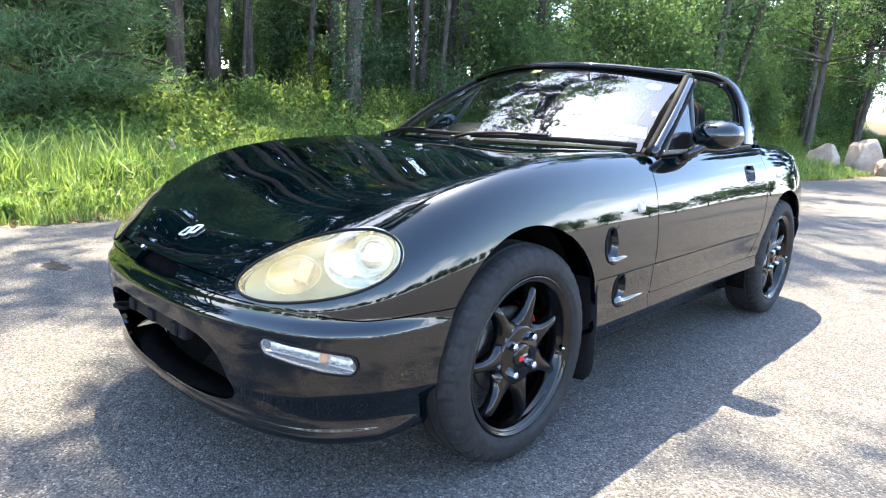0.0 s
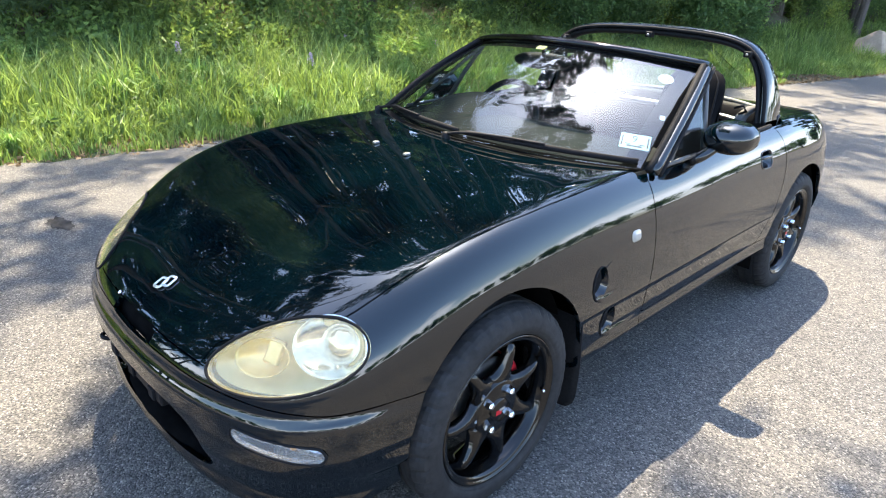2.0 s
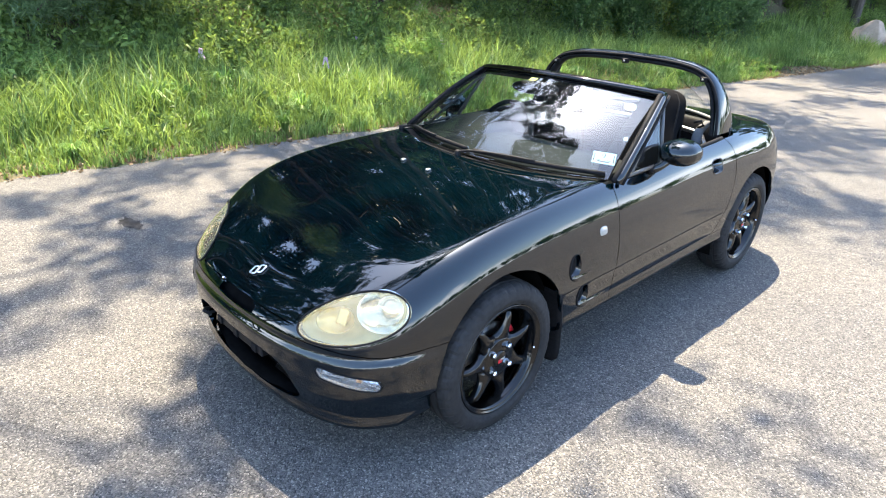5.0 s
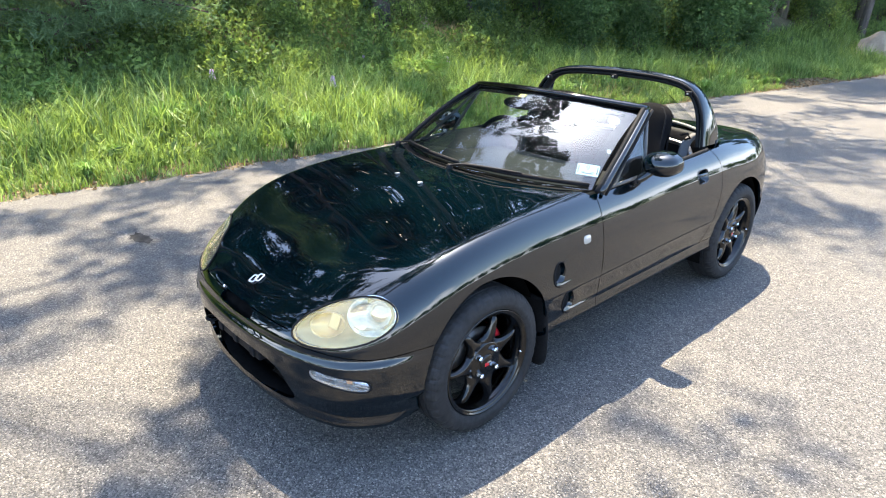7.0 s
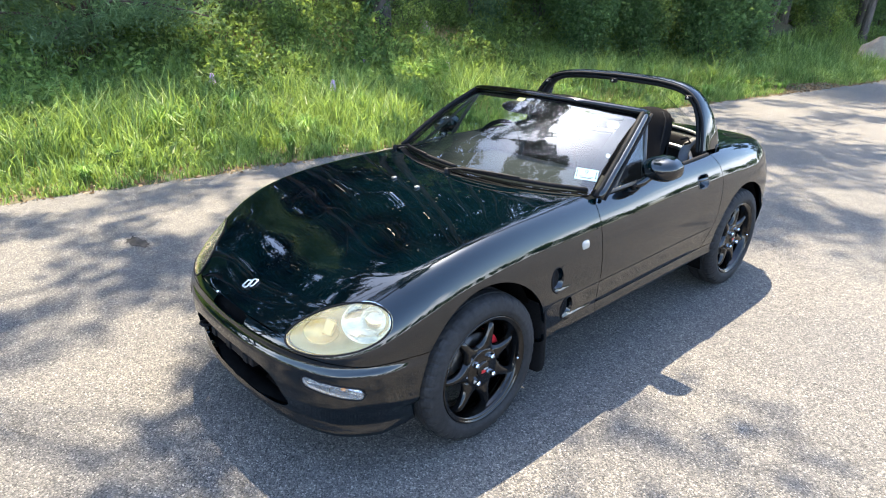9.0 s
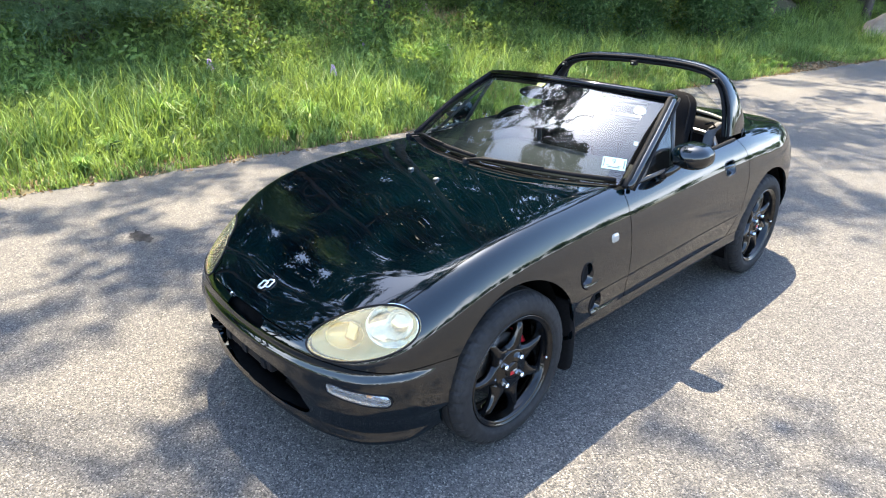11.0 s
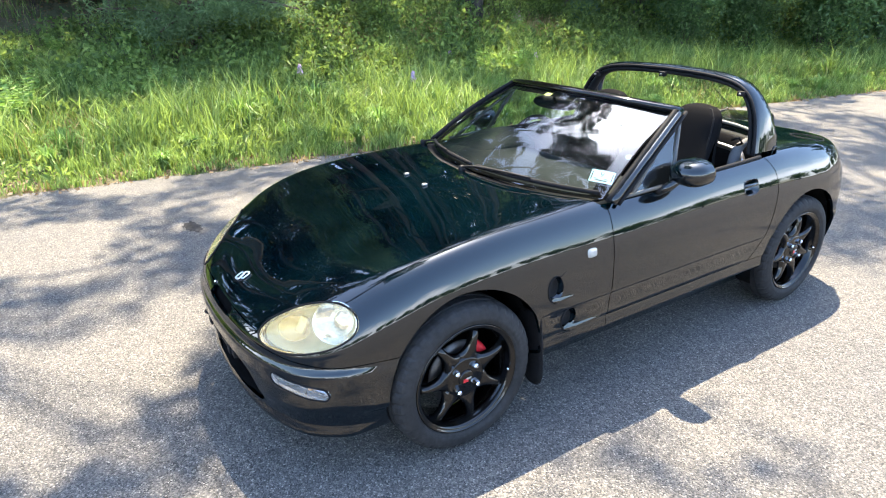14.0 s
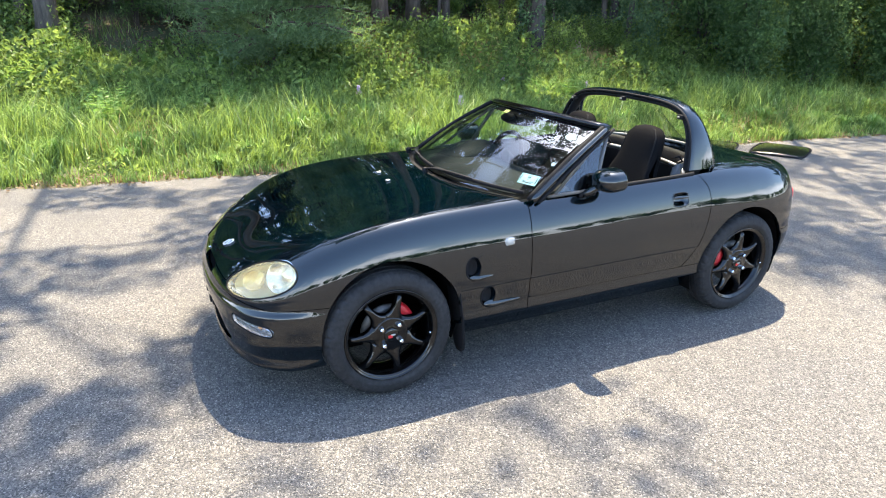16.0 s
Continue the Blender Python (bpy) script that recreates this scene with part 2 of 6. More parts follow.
# ---- the sports car: outer skin ----
# x to the car's left, y towards its tail, z up; the front axle stands at y = 0.
OUT = catmull([(0, -0.648), (0.15, -0.643), (0.30, -0.625), (0.42, -0.592), (0.525, -0.538), (0.595, -0.452), (0.640, -0.345), (0.670, -0.22),
               (0.686, -0.05), (0.692, 0.15), (0.692, 0.5), (0.690, 1.0), (0.689, 1.5), (0.696, 1.9), (0.698, 2.12),
               (0.690, 2.28), (0.660, 2.42), (0.585, 2.53), (0.44, 2.60), (0.22, 2.632), (0, 2.64)], 800)
OUT = [Vector((p.x, p.y)) for p in OUT]
steps = [0.0]
for a, b in zip(OUT, OUT[1:]):
    steps.append(steps[-1] + (b - a).length)
STATIONS = 250
OUT = [Vector((float(np.interp(u, steps, [p.x for p in OUT])), float(np.interp(u, steps, [p.y for p in OUT])))) for u in np.linspace(0, steps[-1], STATIONS)]

top_mid = curve([(-0.66, 0.600), (-0.536, 0.617), (-0.4, 0.642), (-0.2, 0.692), (0, 0.736), (0.26, 0.777), (0.5, 0.795), (0.8, 0.81), (1.9, 0.83), (2.2, 0.825), (2.45, 0.80), (2.64, 0.785)])
top_edge = curve([(-0.66, 0.600), (-0.5, 0.640), (-0.4, 0.676), (-0.28, 0.716), (-0.2, 0.736), (0, 0.772), (0.2, 0.789), (0.45, 0.796), (0.7, 0.798), (1.2, 0.815), (1.7, 0.83), (2.0, 0.84), (2.2, 0.825), (2.45, 0.79), (2.64, 0.76)])
round_r = curve([(-0.65, 0.42), (-0.625, 0.37), (-0.59, 0.33), (-0.45, 0.225), (-0.30, 0.15), (-0.1, 0.125), (0.5, 0.12), (1.7, 0.12), (2.1, 0.14), (2.4, 0.13), (2.64, 0.12)])
round_p = curve([(-0.65, 1.8), (-0.45, 2.0), (0, 2.1), (2.6, 2.1)])
waist = curve([(-0.65, 0.445), (-0.4, 0.46), (-0.1, 0.48), (2.1, 0.48), (2.64, 0.52)])
spine = curve([(-0.65, -0.12), (-0.59, -0.08), (-0.45, 0.0), (-0.28, 0.06), (-0.05, 0.16), (0.5, 0.5), (1.9, 1.9), (2.3, 2.08), (2.64, 2.2)])
# insets of the lower side by height: front bumper, flank, rear bumper
low_front = curve([(0.15, 0.050), (0.165, 0.026), (0.180, 0.013), (0.192, 0.012), (0.210, 0.019), (0.24, 0.013), (0.30, -0.006), (0.38, -0.016), (0.422, -0.016), (0.438, -0.006), (0.448, 0.0), (0.55, 0.0)])
low_side = curve([(0.15, 0.14), (0.20, 0.10), (0.258, 0.058), (0.274, 0.018), (0.292, 0.010), (0.330, 0.0145), (0.337, 0.0140), (0.345, 0.011), (0.43, 0.004), (0.445, 0.001), (0.48, 0.0), (0.55, 0.0)])
low_rear = curve([(0.15, 0.15), (0.20, 0.09), (0.25, 0.03), (0.33, 0.006), (0.43, -0.006), (0.455, 0.0), (0.55, 0.0)])
NLOW, NROUND, NTOP = 26, 18, 16


def profile(p):
    """The section from the bottom edge of the skin, over the shoulder, to the spine."""
    sp = Vector((0, spine(p.y)))
    way = sp - p
    reach = way.length
    way.normalize()
    zw, R, P = waist(p.y), round_r(p.y), round_p(p.y)
    wf = 1 - min(max((p.y + 0.42) / 0.3, 0), 1)
    wr = min(max((p.y - 2.15) / 0.2, 0), 1)
    pts = []
    for i in range(NLOW):
        z = 0.155 + (zw - 0.155) * i / NLOW
        ins = low_front(z) * wf + low_rear(z) * wr + low_side(z) * (1 - wf - wr)
        q = p + way * ins
        pts.append(Vector((max(q.x, 0), q.y, z)))
    ds = [R * (1 - math.cos(math.pi / 2 * i / NROUND)) for i in range(NROUND)] + [R + (reach - R) * i / NTOP for i in range(NTOP + 1)]
    for d in ds:
        q = p + way * d
        f = min(abs(q.x) / 0.63, 1)
        low, high, f2 = top_mid(q.y), top_edge(q.y), f * f
        t = low + (high - low) * f2 * f2 - 0.010 * f2 * (1 - f2) * (1 if q.y < 0.8 else 0)
        u = min(d / R, 1)
        g = (1 - (1 - u) ** P) ** (1 / P)
        pts.append(Vector((max(q.x, 0), q.y, zw + (t - zw) * g)))
    return pts


skin = bmesh.new()
half = [profile(p) for p in OUT]
grid = [[skin.verts.new(p) for p in row] for row in half]
mirror = [[skin.verts.new((-p.x, p.y, p.z)) for p in row] for row in half]
for g, flip in ((grid, False), (mirror, True)):
    for i in range(STATIONS - 1):
        for k in range(len(g[0]) - 1):
            q = (g[i][k], g[i + 1][k], g[i + 1][k + 1], g[i][k + 1])
            skin.faces.new(q[::-1] if flip else q)
bmesh.ops.remove_doubles(skin, verts=skin.verts, dist=2e-4)
# fair the upper skin so that reflections run smoothly over it
fair = [v for v in skin.verts if v.co.z > 0.50]
for _ in range(24):
    bmesh.ops.smooth_vert(skin, verts=fair, factor=0.5, use_axis_x=False, use_axis_y=False, use_axis_z=True)
skin.normal_update()
skin.verts.index_update()
body_tree = BVHTree.FromBMesh(skin)
NORMAL = skin.verts.layers.float_vector.new("n")
skin.verts.ensure_lookup_table()
nv = np.array([v.normal[:] for v in skin.verts])
cv = np.array([v.co[:] for v in skin.verts])
ends = np.array([[e.verts[0].index, e.verts[1].index] for e in skin.edges])


def ease(a, lo, hi):
    t = np.clip((a - lo) / (hi - lo), 0, 1)
    return t * t * (3 - 2 * t)


# fair the bonnet: its height smoothed over a grid, fading towards its borders
FX, FY2 = np.linspace(-0.70, 0.70, 141), np.linspace(-0.70, 0.90, 161)
high = np.full((len(FX), len(FY2)), np.nan)
for i, fx in enumerate(FX):
    for j, fy in enumerate(FY2):
        hit = body_tree.ray_cast(Vector((fx, fy, 1.5)), Vector((0, 0, -1)))
        if hit[0] is not None and hit[0].z > 0.5:
            high[i, j] = hit[0].z
known = ~np.isnan(high)
flat, mask = np.where(known, high, 0.0), known.astype(float)
kernel = np.exp(-0.5 * (np.arange(-24, 25) / 8.0) ** 2)
kernel /= kernel.sum()


def blur(a):
    a = np.apply_along_axis(lambda r: np.convolve(np.pad(r, 24, mode='edge'), kernel, mode='valid'), 0, a)
    return np.apply_along_axis(lambda r: np.convolve(np.pad(r, 24, mode='edge'), kernel, mode='valid'), 1, a)


flat = blur(flat) / np.maximum(blur(mask), 1e-6)
slope_x, slope_y = np.gradient(flat, FX[1] - FX[0], FY2[1] - FY2[0])


def at(a, x, y):
    """Bilinear reading of a grid."""
    i = np.clip((x - FX[0]) / (FX[1] - FX[0]), 0, len(FX) - 1.001)
    j = np.clip((y - FY2[0]) / (FY2[1] - FY2[0]), 0, len(FY2) - 1.001)
    i0, j0 = i.astype(int), j.astype(int)
    u, v = i - i0, j - j0
    return a[i0, j0] * (1 - u) * (1 - v) + a[i0 + 1, j0] * u * (1 - v) + a[i0, j0 + 1] * (1 - u) * v + a[i0 + 1, j0 + 1] * u * v


ax = np.abs(cv[:, 0])
weight = (ease(cv[:, 1], -0.60, -0.46) * (1 - ease(cv[:, 1], 0.50, 0.72)) * (1 - ease(ax, 0.40, 0.57)) * ease(cv[:, 2], 0.55, 0.60))[:, None]
even = np.stack([-at(slope_x, cv[:, 0], cv[:, 1]), -at(slope_y, cv[:, 0], cv[:, 1]), np.ones(len(cv))], 1)
even /= np.linalg.norm(even, axis=1, keepdims=True)
nv = nv * (1 - weight) + even * weight
nv /= np.linalg.norm(nv, axis=1, keepdims=True)
level = cv[:, 2] * (1 - weight[:, 0]) + at(flat, cv[:, 0], cv[:, 1]) * weight[:, 0]
for v, zz in zip(skin.verts, level):
    v.co.z = zz
body_tree = BVHTree.FromBMesh(skin)
for v, nn in zip(skin.verts, nv):
    v[NORMAL] = Vector(nn)


def cut(f):
    """Splits the skin along f = 0."""
    val = {v: f(abs(v.co.x), v.co.y, v.co.z) for v in skin.verts}
    fresh = set()
    for e in [e for e in skin.edges if val[e.verts[0]] * val[e.verts[1]] < 0]:
        a, b = e.verts
        fac = val[a] / (val[a] - val[b])
        na, nb = Vector(a[NORMAL]), Vector(b[NORMAL])
        if fac < 0.02 or fac > 0.98:
            fac = min(max(fac, 0.02), 0.98)
        _, v = bmesh.utils.edge_split(e, a, fac)
        v[NORMAL] = (na * (1 - fac) + nb * fac).normalized()
        fresh.add(v)
    for fc in list({fc for v in fresh for fc in v.link_faces}):
        on = [v for v in fc.verts if v in fresh]
        if len(on) == 2 and not skin.edges.get(on):
            bmesh.utils.face_split(fc, on[0], on[1])


bonnet_half = curve([(-0.66, 0.315), (-0.567, 0.318), (-0.5, 0.41), (-0.42, 0.490), (-0.375, 0.534), (-0.33, 0.551), (-0.28, 0.564), (-0.2, 0.576), (-0.1, 0.585), (0, 0.592), (0.15, 0.600), (0.3, 0.600), (0.45, 0.595), (0.6, 0.588), (0.75, 0.582)])
LAMP_C = Vector((0.463, -0.469, 0.537))
LAMP_U = Vector((0.309, 0.192, 0.074)).normalized()
LAMP_N = Vector((0.42, -0.80, 0.43)).normalized()
LAMP_V = LAMP_N.cross(LAMP_U).normalized() * -1
if LAMP_V.z < 0:
    LAMP_V = -LAMP_V
IND_N = Vector((0.60, -0.80, 0.0))
IND_A, IND_B = Vector((0.428, -0.592, 0.390)), Vector((0.592, -0.468, 0.357))


def f_lamp(x, y, z):
    if y > -0.2 or z < 0.3:
        return 1.0
    d = Vector((x, y, z)) - LAMP_C
    u, v = d.dot(LAMP_U) / 0.178, d.dot(LAMP_V)
    v += 0.004 - 0.018 * u
    return u * u + (v / (0.077 * (1 + 0.16 * u))) ** 2 - 1


def f_indicator(x, y, z):
    if y > -0.2 or z > 0.45:
        return 1.0
    d = IND_B - IND_A
    q = Vector((x, y, z)) - IND_A
    t = min(max(q.dot(d) / d.dot(d), 0.09), 0.91)
    off = q - d * t
    off -= off.dot(IND_N) * IND_N
    return off.length - 0.0205 - 0.004 * t if abs(q.dot(IND_N)) < 0.1 else 1.0


def f_inlet(x, y, z):
    if y > -0.35 or z > 0.45:
        return 1.0
    w = 0.35 - 0.30 * max(z - 0.22, 0)
    return (x / w) ** 4 + ((z - 0.293) / 0.087) ** 4 - 1


def f_slot(x, y, z):
    return 1.0 if y > -0.4 else (x / 0.115) ** 4 + ((z - 0.480) / 0.019) ** 4 - 1


def f_arch_front(x, y, z):
    return 1.0 if x < 0.3 else math.hypot(y / (0.2915 if y < 0 else 0.322), (z - 0.300) / 0.318) - 1


def f_arch_rear(x, y, z):
    return 1.0 if x < 0.3 else math.hypot(y - 2.06, z - 0.29) - 0.325


def f_bonnet(x, y, z):
    return max(x - bonnet_half(y), 0.497 - z, y - 0.80)


bumper_top = curve([(-0.66, 0.470), (-0.55, 0.462), (-0.45, 0.449), (-0.26, 0.457), (0.2, 0.46)])


def f_bumper(x, y, z):
    return max(z - bumper_top(y), y + 0.12)


screen_foot = curve([(0, 0.505), (0.2, 0.522), (0.4, 0.578), (0.55, 0.655), (0.62, 0.70), (0.7, 0.75)])


def f_cabin(x, y, z):
    if z < 0.6:
        return 1.0
    return max(x - 0.607, screen_foot(x) - 0.05 - y, y - (2.21 - 1.08 * x * x))


door_rear = curve([(0.33, 1.600), (0.35, 1.625), (0.44, 1.700), (0.55, 1.742), (0.68, 1.765), (0.74, 1.755), (0.82, 1.700)])


def f_door(x, y, z):
    return max(0.668 + 0.02 * max(z - 0.6, 0) - y, y - door_rear(z), 0.339 - z) if x > 0.4 else 1.0


def f_sill(x, y, z):
    return max(0.668 - y, y - 1.78, z - 0.339) if x > 0.4 else 1.0


def ellipse(y0, z0, a, b):
    def f(x, y, z):
        return math.hypot((y - y0) / a, (z - z0) / b) - 1 if x > 0.5 else 1.0
    return f


VENTS = [(0.372, 0.533, 0.036, 0.050, 0.105), (0.452, 0.388, 0.036, 0.048, 0.185)]  # y, z, half width, half height, length of the ledge
HANDLE = (1.560, 0.705, 0.050, 0.033)
f_vents = [ellipse(*v[:4]) for v in VENTS]


def f_handle(x, y, z):
    y0, z0, a, b = HANDLE
    return ((y - y0) / a) ** 4 + ((z - z0) / b) ** 4 - 1 if x > 0.5 else 1.0



def f_boot(x, y, z):
    return max(x - 0.40 - 0.02 * (y - 2.2), 2.262 - 0.2 * x * x - y, 0.60 - z) if y > 2 else 1.0


def f_fuel(x, y, z):
    return math.hypot(x - 0.50, (y - 2.275)) - 0.078 if z > 0.6 else 1.0


def f_rear_bumper(x, y, z):
    return max(z - 0.452, 2.24 - y)


CUTS = [f_lamp, f_indicator, f_inlet, f_slot, f_arch_front, f_arch_rear, f_bumper, f_bonnet, f_cabin, f_door, f_sill, *f_vents, f_handle, f_boot, f_fuel, f_rear_bumper]
for f in CUTS:
    cut(f)

kinds = [("open", f_arch_front), ("open", f_arch_rear), ("lens", f_lamp), ("turn", f_indicator), ("open", f_inlet), ("open", f_slot),
         ("open", f_cabin), ("open", f_vents[0]), ("open", f_vents[1]), ("open", f_handle), ("bumper", f_bumper), ("bonnet", f_bonnet),
         ("door", f_door), ("sill", f_sill), ("boot", f_boot), ("tail", f_rear_bumper)]
panels = {}
for fc in skin.faces:
    c = fc.calc_center_median()
    side = "L" if c.x > 0 else "R"
    kind = next((k for k, f in kinds if f(abs(c.x), c.y, c.z) < 0), None)
    if kind is None:
        kind = "fender" if c.y < 0.72 else "quarter"
        if kind == "fender" and c.z < 0.339 and c.y < 0.0:
            kind = "bumper"
    if kind is not None and kind == "open":
        continue
    if kind == "quarter" and side == "L" and f_fuel(c.x, c.y, c.z) < 0:
        kind = "fuel"
    if kind in ("bumper", "bonnet", "boot", "tail"):
        side = ""
    panels.setdefault(kind + side, []).append(fc)


def panel(key, name, mat, parent, label="", gap=0.0016, flange=0.014, push=0.0):
    """One panel of the skin: shrunk by half a shut gap, its rim folded inwards."""
    src = panels[key]
    idx, co, no, faces = {}, [], [], []
    for fc in src:
        row = []
        for v in fc.verts:
            if v not in idx:
                idx[v] = len(co)
                co.append(v.co.copy())
                no.append(Vector(v[NORMAL]).normalized())
            row.append(idx[v])
        faces.append(row)
    count, first = {}, {}
    for row in faces:
        for a, b in zip(row, row[1:] + row[:1]):
            count[frozenset((a, b))] = count.get(frozenset((a, b)), 0) + 1
            first[frozenset((a, b))] = (a, b)
    rim = [first[k] for k, n in count.items() if n == 1 and not (abs(co[first[k][0]].x) < 1e-4 and abs(co[first[k][1]].x) < 1e-4)]
    inward = {}
    for a, b in rim:
        d = no[a].cross(co[b] - co[a])
        if d.length > 1e-9:
            d.normalize()
            for q in (a, b):
                inward[q] = inward.get(q, Vector()) + d
    for q, d in inward.items():
        if d.length > 1e-6:
            co[q] = co[q] + d.normalized() * gap
    if push:
        co = [c + n * push for c, n in zip(co, no)]
    low = {}
    for q in inward:
        low[q] = len(co)
        co.append(co[q] - no[q] * flange)
    smooth_faces = len(faces)
    for a, b in rim:
        faces.append([b, a, low[a], low[b]])
    me = bpy.data.meshes.new(name)
    me.from_pydata([tuple(c) for c in co], [], faces)
    me.polygons.foreach_set("use_smooth", [True] * len(me.polygons))
    me.update()
    loops = []
    for i, pl in enumerate(me.polygons):
        for vi in pl.vertices:
            loops.append(tuple(no[vi]) if i < smooth_faces else tuple(pl.normal))
    me.normals_split_custom_set(loops)
    me.materials.append(mat)
    ob = new(name, me)
    ob.parent = parent
    if label:
        tagged(ob, label)
    return ob


car = new("sports_car")
tagged(car, "small dark green two-seat roadster with its roof panels off", "car")
panel("bonnet", "bonnet", PAINT, car, gap=0.0022)
panel("bumper", "front_bumper", PAINT, car)
panel("tail", "rear_bumper", PAINT, car)
panel("boot", "boot_lid", PAINT, car)
doors = {}
for s in "LR":
    panel("fender" + s, "front_wing", PAINT, car)
    doors[s] = panel("door" + s, "door", PAINT, car, gap=0.0028)
    panel("sill" + s, "sill", PAINT, car)
    panel("quarter" + s, "rear_wing", PAINT, car)


def on_side(y, z, sx=1):
    """A point of the flank and its outward normal."""
    hit = body_tree.ray_cast(Vector((sx * 1.5, y, z)), Vector((-sx, 0, 0)))
    return hit[0], hit[1] if hit[1].x * sx > 0 else -hit[1]


def on_top(x, y):
    hit = body_tree.ray_cast(Vector((x, y, 1.5)), Vector((0, 0, -1)))
    return hit[0], hit[1] if hit[1].z > 0 else -hit[1]


def on_front(x, z):
    hit = body_tree.ray_cast(Vector((x, -1.5, z)), Vector((0, 1, 0)))
    return hit[0], hit[1] if hit[1].y < 0 else -hit[1]
flap = panel("fuelL", "fuel_flap", PAINT, car, gap=0.0025)
part("flap_seam", tube([on_top(0.50 + 0.078 * math.cos(a), 2.275 + 0.078 * math.sin(a))[0] + Vector((0, 0, 0.0003)) for a in np.linspace(0, 2 * math.pi, 41)], 0.0024, 6, cap=False), TRIM, flap)

# lamps of the nose
for s, sx in (("L", 1), ("R", -1)):
    flip = Matrix.Diagonal((sx, 1, 1, 1))
    n, u, v = LAMP_N, LAMP_U, LAMP_V
    turn = Matrix((u, v, n)).transposed().to_4x4()
    rows = []
    for r in np.linspace(1.04, 0.0, 9):
        ring = []
        for k in range(41):
            a = 2 * math.pi * k / 40
            uu, vv = 0.178 * math.cos(a), 0.077 * (1 + 0.16 * math.cos(a)) * math.sin(a) + 0.018 * math.cos(a) - 0.004
            ring.append(LAMP_C + u * uu * r + v * vv * r - n * (0.012 + 0.045 * (1 - r ** 3)))
        rows.append(ring)
    housing = part("headlamp", sheet(rows), BEZEL, car, "clouded, yellowed headlamp with round reflectors", flip)
    lens = panel("lens" + s, "lens", LENS, housing, "clouded yellowed plastic lens")
    lens.visible_shadow = False
    # a large clear bowl round the projector, a smaller yellowed bowl with the side lamp
    for name, mat, cu, cv, ru, rv, deep in (("reflector", REFLECT, 0.090, 0.016, 0.084, 0.066, 0.034), ("side_reflector", YELLOWED, -0.070, -0.006, 0.066, 0.042, 0.026)):
        bowl = lathe([(0.006, 1.03), (0.007, 1.0), (0.0, 0.95), (-deep * 0.6, 0.74), (-deep * 0.92, 0.4), (-deep, 0.01)], 40, 'Z')
        part(name, bowl, mat, housing, "", flip @ Matrix.Translation(LAMP_C + u * cu + v * cv - n * 0.014) @ turn @ Matrix.Diagonal((ru, rv, 1, 1)))
    eye = part("projector", lathe([(-0.034, 0.046), (-0.004, 0.045), (0.001, 0.043), (0.002, 0.040), (-0.002, 0.037), (-0.006, 0.036)], 40, 'Z'), CHROME, housing, "bright round projector bezel",
               flip @ Matrix.Translation(LAMP_C + u * 0.112 + v * 0.022 - n * 0.014) @ turn)
    part("projector_glass", lathe([(-0.008, 0.0365), (-0.001, 0.033), (0.006, 0.022), (0.009, 0.010), (0.0095, 0.0005)], 32, 'Z'), REFLECT, eye, "bright domed projector glass",
         flip @ Matrix.Translation(LAMP_C + u * 0.112 + v * 0.022 - n * 0.014) @ turn)
    part("light_shield", block(-0.018, 0.018, -0.026, 0.030, -0.024, -0.004, 0.005), YELLOWED, housing, "", flip @ Matrix.Translation(LAMP_C + u * -0.050 + v * 0.004 - n * 0.014) @ turn @ pose(0, 0, 0, 0, 0, -24))
    part("bulb", lathe([(-0.02, 0.010), (0.005, 0.010), (0.014, 0.006), (0.016, 0.0005)], 16, 'Z'), AMBER, housing, "amber bulb",
         flip @ Matrix.Translation(LAMP_C + u * -0.07 + v * -0.01 - n * 0.035) @ turn)
    rim = []
    for k in range(80):
        a = 2 * math.pi * k / 80
        q = LAMP_C + u * 0.180 * math.cos(a) + v * (0.079 * (1 + 0.16 * math.cos(a)) * math.sin(a) + 0.018 * math.cos(a) - 0.004)
        hit = body_tree.ray_cast(q + n * 0.3, -n)
        rim.append((hit[0] if hit[0] else q) + n * 0.0005)
    part("gasket", tube(rim + rim[:1], 0.0034, 6, cap=False), TRIM, housing, "black rubber gasket", flip)
    # indicator in the bumper
    ind = panel("turn" + s, "indicator", CLEARLENS, car, "clear ribbed indicator lens in the bumper")
    ind.visible_shadow = False
    mid = (IND_A + IND_B) / 2
    along = (IND_B - IND_A).normalized()
    out = Vector((0.60, -0.80, 0.0))
    rows = [[mid + along * a * w + out * o + Vector((0, 0, 1)) * b for a in np.linspace(-0.105, 0.105, 12)] for w, b, o in ((0.9, 0.018, -0.004), (0.85, 0.014, -0.015), (0.85, -0.014, -0.015), (0.9, -0.018, -0.004))]
    part("backing", sheet(rows), REFLECT, ind, "", flip)
    part("bulb", lathe([(-0.012, 0.010), (0.012, 0.010), (0.016, 0.001)], 12, 'Z'), AMBER, ind, "", flip @ Matrix.Translation(mid + along * 0.03 - out * 0.008))
    rim = []
    for k in range(48):
        a = 2 * math.pi * k / 48
        w = 0.024 if math.cos(a) > 0 else 0.021
        q = mid + along * (0.082 * np.sign(math.cos(a)) * (1 if abs(math.cos(a)) > 0.3 else abs(math.cos(a)) / 0.3) + w * math.cos(a)) + Vector((0, 0, w * math.sin(a)))
        hit = body_tree.ray_cast(q + out * 0.3, -out)
        rim.append(hit[0] if hit[0] else q)
    part("gasket", tube(rim + rim[:1], 0.0032, 6, cap=False), TRIM, ind, "", flip)
    for k in range(9):
        q = mid + along * (-0.08 + 0.02 * k) + out * -0.006
        part("rib", block(-0.0012, 0.0012, -0.004, 0.004, -0.014, 0.014, 0), CLEARLENS, ind, "", flip @ Matrix.Translation(q))

